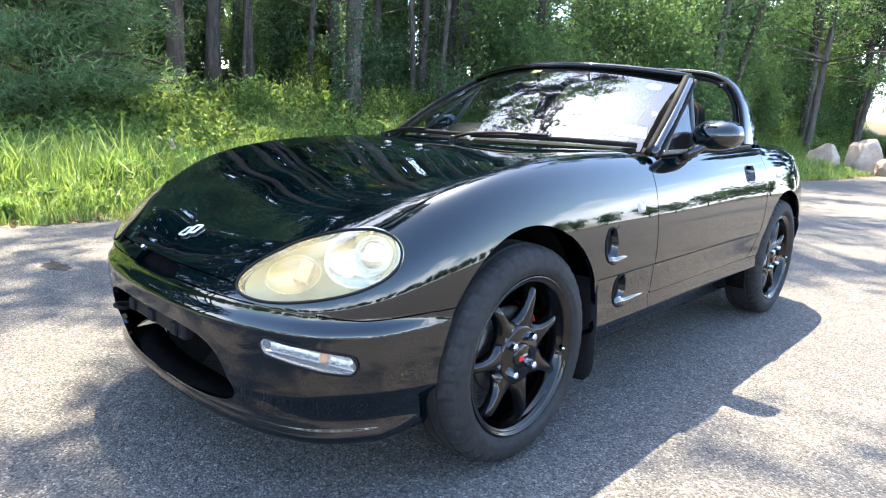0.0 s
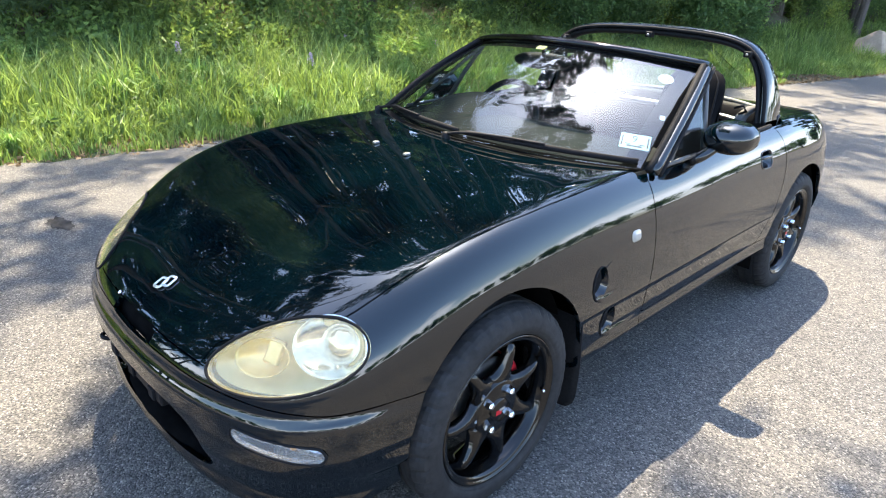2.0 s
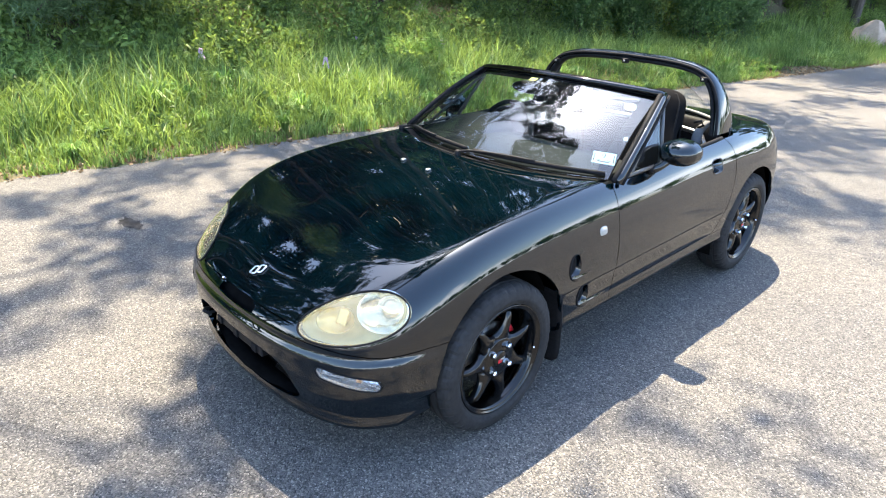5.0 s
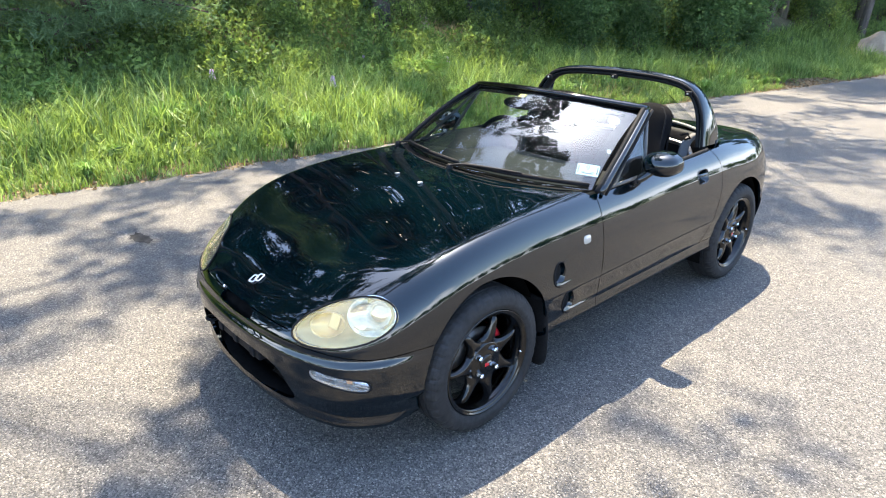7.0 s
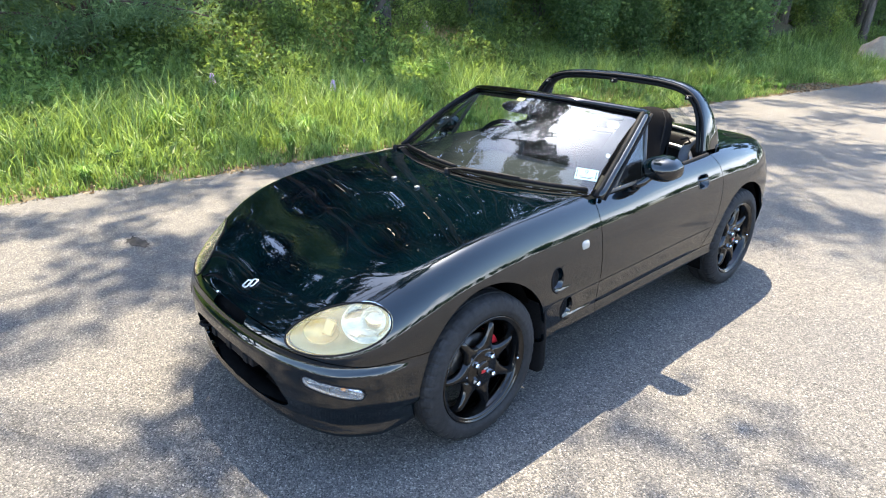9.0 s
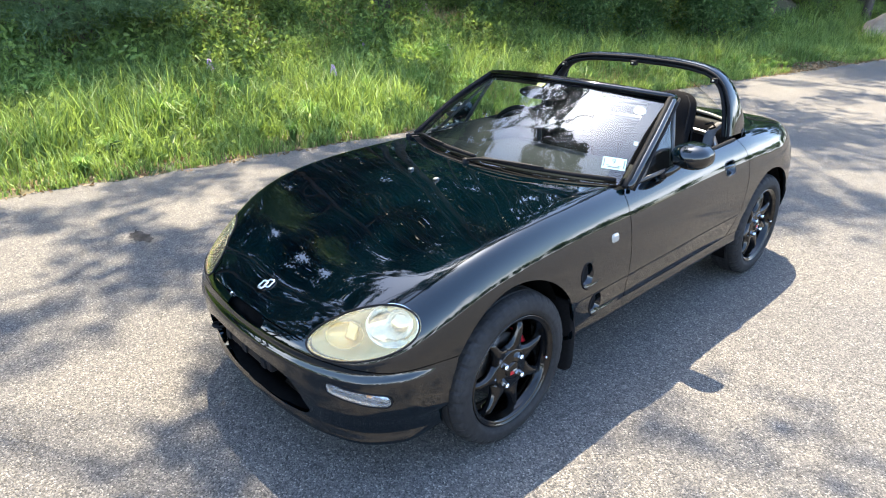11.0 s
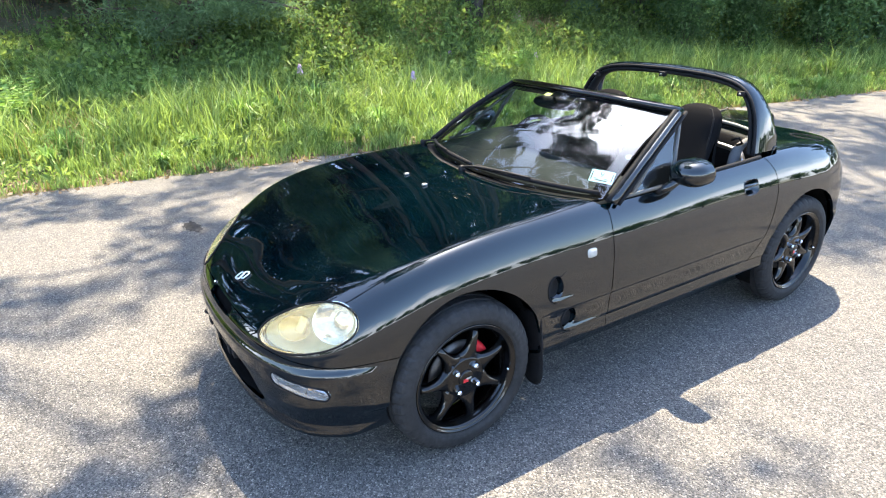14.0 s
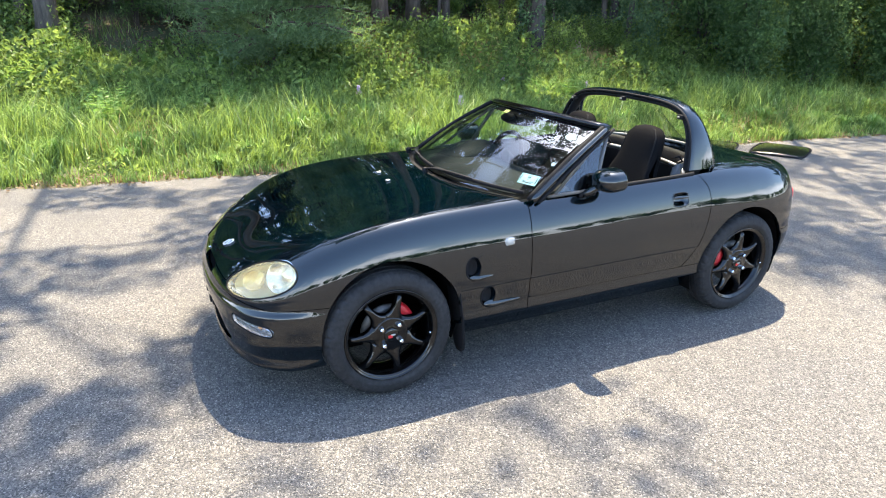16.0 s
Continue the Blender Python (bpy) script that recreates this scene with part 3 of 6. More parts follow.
# emblem: two linked slanted loops
q, nrm = body_tree.ray_cast(Vector((0, -0.8, 0.80)), (Vector((0.0, -0.536, 0.549)) - Vector((0, -0.8, 0.80))).normalized())[:2]
if nrm.z < 0:
    nrm = -nrm
face = Matrix.Translation(q + nrm * 0.005) @ Matrix((Vector((1, 0, 0)), nrm.cross(Vector((1, 0, 0))), nrm)).transposed().to_4x4()
bm = bmesh.new()
for cx, cy in ((-0.0105, -0.0075), (0.0105, 0.0075)):
    line = [(-0.0125, -0.0125), (-0.0085, -0.0155), (0.0085, -0.0155), (0.0125, -0.0125), (0.0125, 0.0125), (0.0085, 0.0155), (-0.0085, 0.0155), (-0.0125, 0.0125), (-0.0125, -0.0125)]
    tube([Vector((cx + x, cy + y + 0.15 * x, 0)) for x, y in line], 0.0040, 6, bm, flat=0.6)
part("emblem", bm, material("bright emblem metal", (0.88, 0.89, 0.90), 0.38, 0.85, grain=(60, 0.06)), car, "chrome nose emblem", face)
part("bonnet_catch", lathe([(0, 0.006), (0.006, 0.006), (0.009, 0.0005)], 12, 'Y', caps=True), CHROME, car, "", Matrix.Translation(on_front(-0.125, 0.500)[0]) @ pose(0, 0, 0, 0, 0, 180))
for x, y in ((-0.16, 0.255), (0.015, 0.24)):
    q, nrm = on_top(x, y)
    part("washer_jet", block(-0.008, 0.008, -0.012, 0.010, 0, 0.009, 0.003), STEEL, car, "", Matrix.Translation(q))

# nose openings: liner, number-plate carrier, mesh, added hook
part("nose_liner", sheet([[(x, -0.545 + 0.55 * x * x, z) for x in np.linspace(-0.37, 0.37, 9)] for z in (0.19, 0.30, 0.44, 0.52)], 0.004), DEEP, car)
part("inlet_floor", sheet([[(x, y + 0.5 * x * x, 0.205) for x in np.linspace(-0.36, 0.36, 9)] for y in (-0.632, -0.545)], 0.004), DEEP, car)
carrier = part("number_plate_carrier", block(-0.125, 0.195, -0.654, -0.628, 0.338, 0.388, 0.006), BLACK, car, "empty black number plate carrier")
for x in (-0.10, 0.02, 0.15):
    part("lug", block(x - 0.016, x + 0.016, -0.661, -0.650, 0.343, 0.373, 0.003), TRIM, carrier)
mesh = bmesh.new()
for k in range(22):
    x = 0.205 + 0.006 * k
    tube([(x - 0.05, -0.590, 0.255), (x + 0.02, -0.590 + 0.02, 0.350)], 0.0012, 4, mesh)
    tube([(x + 0.02, -0.589 + 0.02, 0.255), (x - 0.05, -0.591, 0.350)], 0.0012, 4, mesh)
part("inlet_mesh", mesh, BLACK, car)
# made-up hook, about where the far indicator's glint shows
part("added_hook", tube(catmull([(-0.30, -0.585, 0.30), (-0.30, -0.625, 0.305), (-0.285, -0.640, 0.305), (-0.268, -0.628, 0.30), (-0.268, -0.60, 0.298)], 16), 0.006, 8), BLACK, car, "added black hook near the far indicator's glint")

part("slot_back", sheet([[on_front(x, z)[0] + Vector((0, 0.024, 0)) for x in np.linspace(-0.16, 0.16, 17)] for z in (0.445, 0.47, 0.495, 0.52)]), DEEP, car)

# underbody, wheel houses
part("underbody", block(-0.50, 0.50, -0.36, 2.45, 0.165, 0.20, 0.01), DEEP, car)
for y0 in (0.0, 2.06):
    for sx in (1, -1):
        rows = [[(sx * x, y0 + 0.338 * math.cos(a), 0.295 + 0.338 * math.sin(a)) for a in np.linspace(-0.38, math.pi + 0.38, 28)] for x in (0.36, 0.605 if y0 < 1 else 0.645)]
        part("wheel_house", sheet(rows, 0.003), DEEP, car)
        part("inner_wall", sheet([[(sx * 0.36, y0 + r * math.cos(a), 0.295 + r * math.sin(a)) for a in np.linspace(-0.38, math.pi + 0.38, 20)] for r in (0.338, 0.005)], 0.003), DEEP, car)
for sx in (1, -1):
    flap = []
    for z in np.linspace(0.44, 0.118, 16):
        end = 1.0 - (1 - math.sqrt(max(0.0, 1 - ((0.175 - z) / 0.0575) ** 2))) * 0.55 if z < 0.175 else 1.0
        mid, reach = 0.622, 0.066 - 0.012 * max(0.0, 0.3 - z) / 0.2
        flap.append([(sx * (mid + reach * end * a), 0.318 + 0.05 * (0.44 - z) + 0.006 * math.sin(9 * z) + 0.010 * a * a * (0.44 - z) / 0.3, z) for a in np.linspace(-1, 1, 7)])
    part("mud_flap", sheet(flap, 0.006), TRIM, car, "black rubber mud flap")

# flank details
for sx in (1, -1):
    for y0, z0, a, b, reach in VENTS:
        big = 1.2 if z0 < 0.45 else 0.8
        rows = []
        for r in np.linspace(1.0, 0.0, 9):
            rows.append([on_side(y0 + r * a * math.cos(k), z0 + r * b * math.sin(k), sx)[0] + Vector((-sx * 0.030 * min(1, 3 * (1 - r)), 0, 0)) for k in np.linspace(0, 2 * math.pi, 33)])
        scoop = part("air_vent", sheet(rows), PAINT, car, "scooped oval air vent in the wing")
        part("vent_grille", lathe([(0.004, 0.0005), (0.004, 0.62), (0.010, 0.70), (0.004, 0.78), (-0.01, 0.78)], 28), TRIM, scoop, "black oval vent grille",
             Matrix.Translation(on_side(y0, z0, sx)[0] + Vector((-sx * 0.026, 0, 0))) @ Matrix.Diagonal((sx, a, b, 1)))
        rows = []
        for t in np.linspace(0, 1, 14):
            y = y0 - 0.5 * a + (reach + 0.5 * a) * t
            z = z0 - b * (0.86 + 0.24 * math.sin(min(t * 3, 1) * math.pi / 2)) + 0.010 * t
            q = on_side(y, z, sx)[0]
            fade = big * (1 - t) ** 0.6 * min(1, 6 * t + 0.3)
            rows.append([q + Vector((sx * 0.0005, 0, 0.020 * fade + 0.002)), q + Vector((sx * 0.006 * fade, 0, 0.010 * fade)), q + Vector((sx * 0.012 * fade, 0, 0)), q + Vector((sx * 0.007 * fade, 0, -0.007 * fade)), q + Vector((-sx * 0.001, 0, -0.012 * fade - 0.001))])
        part("vent_ledge", sheet(rows), PAINT, scoop, "smooth ledge running back from the vent")
        brow = [on_side(y0 + a * 1.02 * math.cos(k), z0 + b * 1.02 * math.sin(k), sx)[0] for k in np.linspace(1.0, 4.4, 20)]
        brow = [on_side(y0 + a * 1.3, z0 + b * 1.08, sx)[0]] + brow
        part("vent_brow", tube(brow, lambda t: 0.0012 + 0.0026 * min(1, 3 * t), 6), TRIM, scoop)
    q, nrm = on_side(0.555, 0.629, sx)
    rows = []
    for r in np.linspace(1, 0, 6):
        rows.append([on_side(0.555 + r * 0.025 * np.sign(math.cos(t)) * abs(math.cos(t)) ** 0.6, 0.629 + r * 0.0175 * np.sign(math.sin(t)) * abs(math.sin(t)) ** 0.6, sx)[0] + Vector((sx * 0.007 * (1 - r ** 4), 0, 0)) for t in np.linspace(0, 2 * math.pi, 33)])
    part("side_marker", sheet(rows), PEARL, car, "pale oval side repeater lamp")
    # door handle in its recess
    d = doors["L" if sx > 0 else "R"]
    y0, z0, a, b = HANDLE
    square = lambda v: math.copysign(abs(v) ** 0.5, v)
    rows = [[on_side(y0 + r * a * square(math.cos(t)), z0 + r * b * square(math.sin(t)), sx)[0] + Vector((-sx * 0.024 * min(1, 2.2 * (1 - r)), 0, 0)) for t in np.linspace(0, 2 * math.pi, 33)] for r in np.linspace(1, 0, 7)]
    cup = part("handle_cup", sheet(rows), PAINT, d)
    lever = [on_side(y0 + t, z0 + 0.010, sx)[0] + Vector((sx * 0.003 * (1 - (t / 0.05) ** 2) - sx * 0.003, 0, 0)) for t in np.linspace(-0.047, 0.047, 12)]
    part("handle_rim", tube([on_side(y0 + 1.02 * a * square(math.cos(t)), z0 + 1.02 * b * square(math.sin(t)), sx)[0] for t in np.linspace(0, 2 * math.pi, 41)], 0.0028, 6, cap=False), PAINT, cup)
    part("door_handle", tube(lever, lambda t: 0.011 * (1 - 0.3 * abs(2 * t - 1) ** 3), 10, flat=0.8), PAINT, d)
    part("door_lock", lathe([(0, 0.006), (0.003, 0.006), (0.004, 0.001)], 12), STEEL, d, "", Matrix.Translation(on_side(y0 + 0.045, z0 - 0.012, sx)[0] + Vector((-sx * 0.02, 0, 0))))
    # fine crease along the flank: its dark shade line drawn as a thin black tube
    for ya, yb, owner in ((0.315, 0.664, car), (0.674, 1.692, d)):
        line = [on_side(y, 0.438 + 0.004 * (y - 0.3), sx)[0] + Vector((sx * 0.0004, 0, 0)) for y in np.linspace(ya, yb, 48)]
        part("crease_shade_line", tube(line, 0.0017, 6), TRIM, owner)


# windscreen
def pane(a, b):
    """The windscreen: a across from -1 to 1, b from its foot to its head."""
    x0, x1 = 0.595 * a, 0.510 * a
    y0 = screen_foot(abs(x0)) - 0.012
    y1 = 0.962 + 0.175 * a * a
    z0 = 0.792 + 0.004 * (1 - a * a)
    z1 = 1.098 - 0.040 * a * a
    bulge = 0.022 * math.sin(math.pi * b)
    return Vector((x0 + (x1 - x0) * b, y0 + (y1 - y0) * b - bulge * 0.6, z0 + (z1 - z0) * b + bulge * 0.8))


A = np.linspace(-1, 1, 33)
screen = part("windscreen", sheet([[pane(a, b) for a in A] for b in np.linspace(0, 1, 17)]), GLASS, car, "raked curved windscreen glass")
screen.visible_shadow = False
inside = Vector((0, 0.006, -0.006))
for name, rows in (("top_band", [[pane(a, b) + inside for a in A] for b in (0.93, 1.0)]), ("bottom_band", [[pane(a, b) + inside for a in A] for b in (0.0, 0.03)]),
                   ("side_band", [[pane(a, b) + inside for a in (0.91, 1.0)] for b in np.linspace(0.03, 0.93, 12)]), ("side_band", [[pane(a, b) + inside for a in (-1.0, -0.91)] for b in np.linspace(0.03, 0.93, 12)])):
    part(name, sheet(rows), DEEP, screen, "black printed glass border")
head_line = [pane(a, 1.0) + Vector((0.014 * a, 0.020, 0.010)) for a in A]
header = part("screen_header", tube(head_line, 0.026, 10, flat=0.55), RIM, car, "", None)
part("header_seal", tube([p + Vector((0, 0.024, 0.0)) for p in head_line], 0.010, 8, flat=0.7), TRIM, header)
part("header_trim", tube([p + Vector((0, 0.012, -0.012)) for p in head_line], 0.020, 8, flat=0.5), BLACK, header)
for sx in (1, -1):
    foot, tip = Vector((sx * 0.632, 0.690, 0.786)), Vector((sx * 0.530, 1.160, 1.068))
    line = [foot.lerp(tip, t) + Vector((sx * 0.010, -0.004, 0.012)) * math.sin(math.pi * t) for t in np.linspace(0, 1, 16)]
    pillar = part("windscreen_pillar", tube(line, lambda t: 0.0150 - 0.002 * t, 10, flat=0.75, up=(sx * 0.75, -0.35, 0.55)), PAINT, car)
    part("pillar_seal", tube([p + Vector((sx * 0.002, 0.030, -0.012)) for p in line], 0.009, 6), TRIM, pillar)
    part("pillar_moulding", tube([p + Vector((-sx * 0.013, -0.014, 0.004)) for p in line], 0.012, 6), TRIM, pillar)
    # quarter light ahead of the door window
    a, b, c = Vector((sx * 0.612, 0.815, 0.796)), Vector((sx * 0.622, 1.030, 0.806)), Vector((sx * 0.520, 1.162, 1.050))
    quarter = part("quarter_window", sheet([[a.lerp(c, t) for t in np.linspace(0, 1, 6)], [b.lerp(c, t) for t in np.linspace(0, 1, 6)]]), GLASS, doors["L" if sx > 0 else "R"], "small triangular quarter window")
    quarter.visible_shadow = False
    part("post", tube([b + Vector((0, 0.006, -0.02)), b.lerp(c, 0.5) + Vector((0, 0.006, 0)), c + Vector((0, 0.006, 0.004))], 0.010, 8), FRAME, quarter)
    part("front_rail", tube([a + Vector((0, 0, -0.01)), c], 0.008, 8), FRAME, quarter)
    part("lower_rail", tube([a + Vector((0, -0.03, -0.008)), b + Vector((0, 0.02, -0.006))], 0.008, 8), FRAME, quarter)
    belt = [on_top(sx * 0.604, y)[0] + Vector((0, 0, 0.002)) for y in np.linspace(1.05, 1.68, 16)]
    part("belt_seal", tube(belt, 0.010, 6), TRIM, doors["L" if sx > 0 else "R"])

# door mirrors
for sx in (1, -1):
    d = doors["L" if sx > 0 else "R"]
    rows = []
    for t in np.linspace(0, 1, 15):
        r = math.sin(math.acos(1 - 1.55 * t)) if t < 0.65 else 1.0 - 0.03 * (t - 0.65)
        rows.append([Vector((sx * (0.684 + 0.080 * r * np.sign(math.cos(k)) * abs(math.cos(k)) ** 0.85 + 0.006 * t), 0.985 + 0.115 * t, 0.853 + 0.006 * t + 0.053 * r * np.sign(math.sin(k)) * abs(math.sin(k)) ** 0.85)) for k in np.linspace(0, 2 * math.pi, 37)])
    shell = part("door_mirror", sheet(rows, 0.004), PAINT, d, "body-coloured door mirror shell")
    part("mirror_glass", sheet([[Vector((sx * (0.690 + 0.076 * r * math.cos(k)), 1.092, 0.859 + 0.049 * r * math.sin(k))) for k in np.linspace(0, 2 * math.pi, 33)] for r in (1.0, 0.5, 0.001)]), CHROME, shell)
    part("mirror_arm", tube(catmull([(sx * 0.605, 0.985, 0.775), (sx * 0.632, 0.99, 0.792), (sx * 0.652, 1.015, 0.815), (sx * 0.668, 1.045, 0.845)], 10), lambda t: 0.026 - 0.004 * t, 10, flat=0.75), PAINT, shell)
    part("mirror_base", tube(catmull([(sx * 0.612, 0.955, 0.782), (sx * 0.622, 0.99, 0.785), (sx * 0.628, 1.03, 0.79)], 8), 0.017, 8), BLACK, shell)

# cowl and wipers
rows = []
for w in (-0.056, -0.03, 0.0):
    rows.append([Vector((0.60 * a, screen_foot(abs(0.60 * a)) + w, 0.786 - 0.10 * (w + 0.056) - 0.006 * a * a)) for a in A])
cowl = part("cowl_panel", sheet(rows, 0.004), BLACK, car, "black plastic cowl under the windscreen")
for k in range(34):
    x = 0.10 + 0.0125 * k
    y = screen_foot(x) - 0.047
    part("louvre", block(x - 0.003, x + 0.003, y - 0.006, y + 0.010, 0.784, 0.7905, 0), TRIM, cowl)
for x0, x1, b1, name in ((0.02, 0.585, 0.05, "wiper"), (-0.52, -0.02, 0.055, "wiper")):
    pts = []
    for t in np.linspace(0, 1, 14):
        x = x0 + (x1 - x0) * t
        a = x / 0.595
        q = pane(a, 0.030 + 0.012 * math.sin(math.pi * t)) + Vector((0, -0.006, 0.010))
        pts.append(q)
    blade = part("wiper", tube(pts, 0.0075, 6, flat=1.3), TRIM, car, "black wiper resting on the windscreen")
    arm = [pts[0] + Vector((-0.06, -0.035, -0.012)), pts[0] + Vector((0.02, -0.022, 0.006)), pts[4] + Vector((0, -0.012, 0.012)), pts[7] + Vector((0, -0.004, 0.010))]
    part("wiper_arm", tube(catmull(arm, 12), lambda t: 0.010 - 0.004 * t, 6, flat=0.6), BLACK, blade)
    part("pivot", lathe([(-0.02, 0.016), (0.004, 0.015), (0.008, 0.006), (0.009, 0.001)], 14, 'Z'), BLACK, blade, "", Matrix.Translation(arm[0]))


def on_pane(x, y, z):
    """The nearest point of the windscreen, its across and up directions."""
    best = min(((pane(a, b) - Vector((x, y, z))).length, a, b) for a in np.linspace(-0.98, 0.98, 99) for b in np.linspace(0.02, 0.98, 49))
    _, a, b = best
    q = pane(a, b)
    u = (pane(a + 0.01, b) - pane(a - 0.01, b)).normalized()
    v = (pane(a, b + 0.01) - pane(a, b - 0.01)).normalized()
    n = u.cross(v).normalized()
    return Matrix.Translation(q - n * 0.002) @ Matrix((u, n.cross(u), n)).transposed().to_4x4()


PAPER = material("pale blue sticker paper", (0.22, 0.42, 0.46), 0.6, grain=(80, 0.06))
INK = material("black ink", (0.02, 0.03, 0.04), 0.6, grain=(80, 0.1))
YELLOW = material("yellow sticker paper", (0.45, 0.42, 0.12), 0.6, grain=(80, 0.08))
m = on_pane(0.517, 0.74, 0.837)
m = m @ pose(0, 0, 0, 0, 0, -3)
sticker = part("inspection_sticker", block(-0.046, 0.046, -0.029, 0.029, -0.0004, 0.0004, 0), PAPER, screen, "pale blue inspection sticker", m)
digit = bpy.data.curves.new("digit", 'FONT')
digit.body, digit.size, digit.align_x, digit.align_y, digit.extrude = "9", 0.038, 'CENTER', 'CENTER', 0.0002
digit.materials.append(INK)
ob = new("digit", digit)
ob.parent, ob.matrix_basis = sticker, m @ Matrix.Translation((-0.002, 0.008, 0.001))
for x0, x1, y0, y1 in ((-0.024, 0.024, -0.022, -0.016), (-0.042, -0.037, -0.02, 0.02), (0.037, 0.042, -0.02, 0.02), (-0.03, -0.012, -0.013, -0.010), (0.012, 0.03, -0.013, -0.010)):
    part("printed_bar", block(x0, x1, y0, y1, 0.0006, 0.0011, 0), INK, sticker, "", m)
LACE = material("white decal film", (0.26, 0.37, 0.42), 0.5, grain=(80, 0.06))
m = on_pane(0.455, 1.005, 1.000)
bm = bmesh.new()
for k in range(14):
    a = 2 * math.pi * k / 14
    block(-0.0035, 0.0035, 0.012, 0.026, 0, 0.0006, 0, bm=bm)
    bmesh.ops.rotate(bm, verts=bm.verts[-8:], cent=(0, 0, 0), matrix=Matrix.Rotation(a, 3, 'Z'))
for r0, r1 in ((0.014, 0.018), (0.022, 0.025), (0.003, 0.008)):
    ring = [[Vector((r * math.cos(t), r * math.sin(t), 0.0003)) for t in np.linspace(0, 2 * math.pi, 33)] for r in (r0, r1)]
    for i in range(32):
        bm.faces.new([bm.verts.new(q) for q in (ring[0][i], ring[0][i + 1], ring[1][i + 1], ring[1][i])])
part("round_decal", bm, LACE, screen, "round white lace-like decal", m)
part("yellow_sticker", block(-0.020, 0.020, -0.012, 0.012, -0.0004, 0.0004, 0), YELLOW, screen, "small yellow sticker under the header", on_pane(-0.023, 0.93, 1.082))
part("toll_tag", block(-0.008, 0.008, -0.010, 0.010, -0.0004, 0.0006, 0), LACE, screen, "small white tag", on_pane(0.535, 0.86, 0.895))

# hoop behind the seats
outer = catmull([(0.580, 0, 0.825), (0.560, 0, 0.92), (0.530, 0, 1.01), (0.480, 0, 1.085), (0.40, 0, 1.132), (0.25, 0, 1.155), (0, 0, 1.163)], 25)
outer = outer + [Vector((-p.x, 0, p.z)) for p in outer[-2::-1]]
hoop_front = curve([(0.80, 1.662), (0.95, 1.690), (1.08, 1.708), (1.17, 1.715)])
hoop_back = curve([(0.80, 1.870), (0.86, 1.866), (0.97, 1.835), (1.08, 1.800), (1.17, 1.785)])
rows_out, rows_in, lining = [], [], []
for i, p in enumerate(outer):
    d = (outer[min(i + 1, len(outer) - 1)] - outer[max(i - 1, 0)]).normalized()
    n = Vector((d.z, 0, -d.x))
    if n.dot(p - Vector((0, 0, 0.8))) < 0:
        n = -n
    f, b = hoop_front(p.z), hoop_back(p.z)
    row = []
    for k in range(12):
        a = math.pi * 2 * k / 12
        yy = (f + b) / 2 - (b - f) / 2 * np.sign(math.cos(a)) * abs(math.cos(a)) ** 0.6
        row.append(p + n * (0.017 * np.sign(math.sin(a)) * abs(math.sin(a)) ** 0.7 - 0.012) + Vector((0, yy, 0)))
    rows_out.append(row + row[:1])
    lining.append([p + n * (-0.030 + 0.014 * math.sin(a)) + Vector((0, f + 0.030 - 0.036 * math.cos(a), 0)) for a in np.linspace(0, 2 * math.pi, 11)])
hoop = part("roll_hoop", sheet(rows_out), PAINT, car, "dark green targa hoop behind the seats")
part("hoop_lining", sheet(lining), BLACK, hoop, "black hoop lining and seal")
part("hoop_seal", tube([p * 1.0 + Vector((0, hoop_front(p.z) - 0.004, -0.012)) for p in outer], 0.008, 6), TRIM, hoop)
for x, z in ((0.450, 1.078), (0.0, 1.122), (-0.450, 1.078)):
    latch = part("roof_latch", block(x - 0.017, x + 0.017, 1.685, 1.712, z - 0.012, z + 0.012, 0.004), BLACK, hoop)
    part("latch_pin", lathe([(1.676, 0.005), (1.69, 0.005)], 10, 'Y', caps=True), STEEL, latch, "", Matrix.Translation((x, 0, z)))

# rear well
well = [[Vector((x, min(2.21 - 1.08 * x * x, 2.21) + o, 0.830 + dz)) for x in np.linspace(-0.585, 0.585, 33)] for o, dz in ((0.012, 0.004), (-0.008, 0.012), (-0.024, 0.004), (-0.034, -0.05), (-0.10, -0.16))]
part("well_rim", sheet(well, 0.003), PAINT, car)
part("well_seal", tube([Vector((x, 2.21 - 1.08 * x * x - 0.030, 0.838)) for x in np.linspace(-0.56, 0.56, 33)], 0.009, 8), material("grey weather seal", (0.25, 0.24, 0.22), 0.7, grain=(60, 0.2)), car)
for sx in (1, -1):
    part("tail_lamp", lathe([(0, 0.062), (0.012, 0.060), (0.024, 0.045), (0.030, 0.001)], 28, 'Y'), RED, car, "round red tail lamp", Matrix.Translation((sx * 0.50, 2.562, 0.60)))

# cabin
cabin = part("cabin_tub", sheet([[(x, y, z) for y in np.linspace(0.62, 2.12, 10)] for x, z in ((0.598, 0.785), (0.590, 0.55), (0.56, 0.25), (0.0, 0.24), (-0.56, 0.25), (-0.590, 0.55), (-0.598, 0.785))], 0.004), DASH, car, "black cabin floor and door cards")
part("bulkhead", sheet([[(x, y - 0.10 * (x / 0.55) ** 2, z - 0.012 * (x / 0.55) ** 4) for x in np.linspace(-0.55, 0.55, 15)] for y, z in ((1.82, 0.25), (1.86, 0.60), (1.875, 0.80), (1.885, 0.848), (1.90, 0.862), (1.925, 0.860), (1.97, 0.835), (2.08, 0.79))], 0.006), BLACK, car, "black rear bulkhead trim under the rear window")
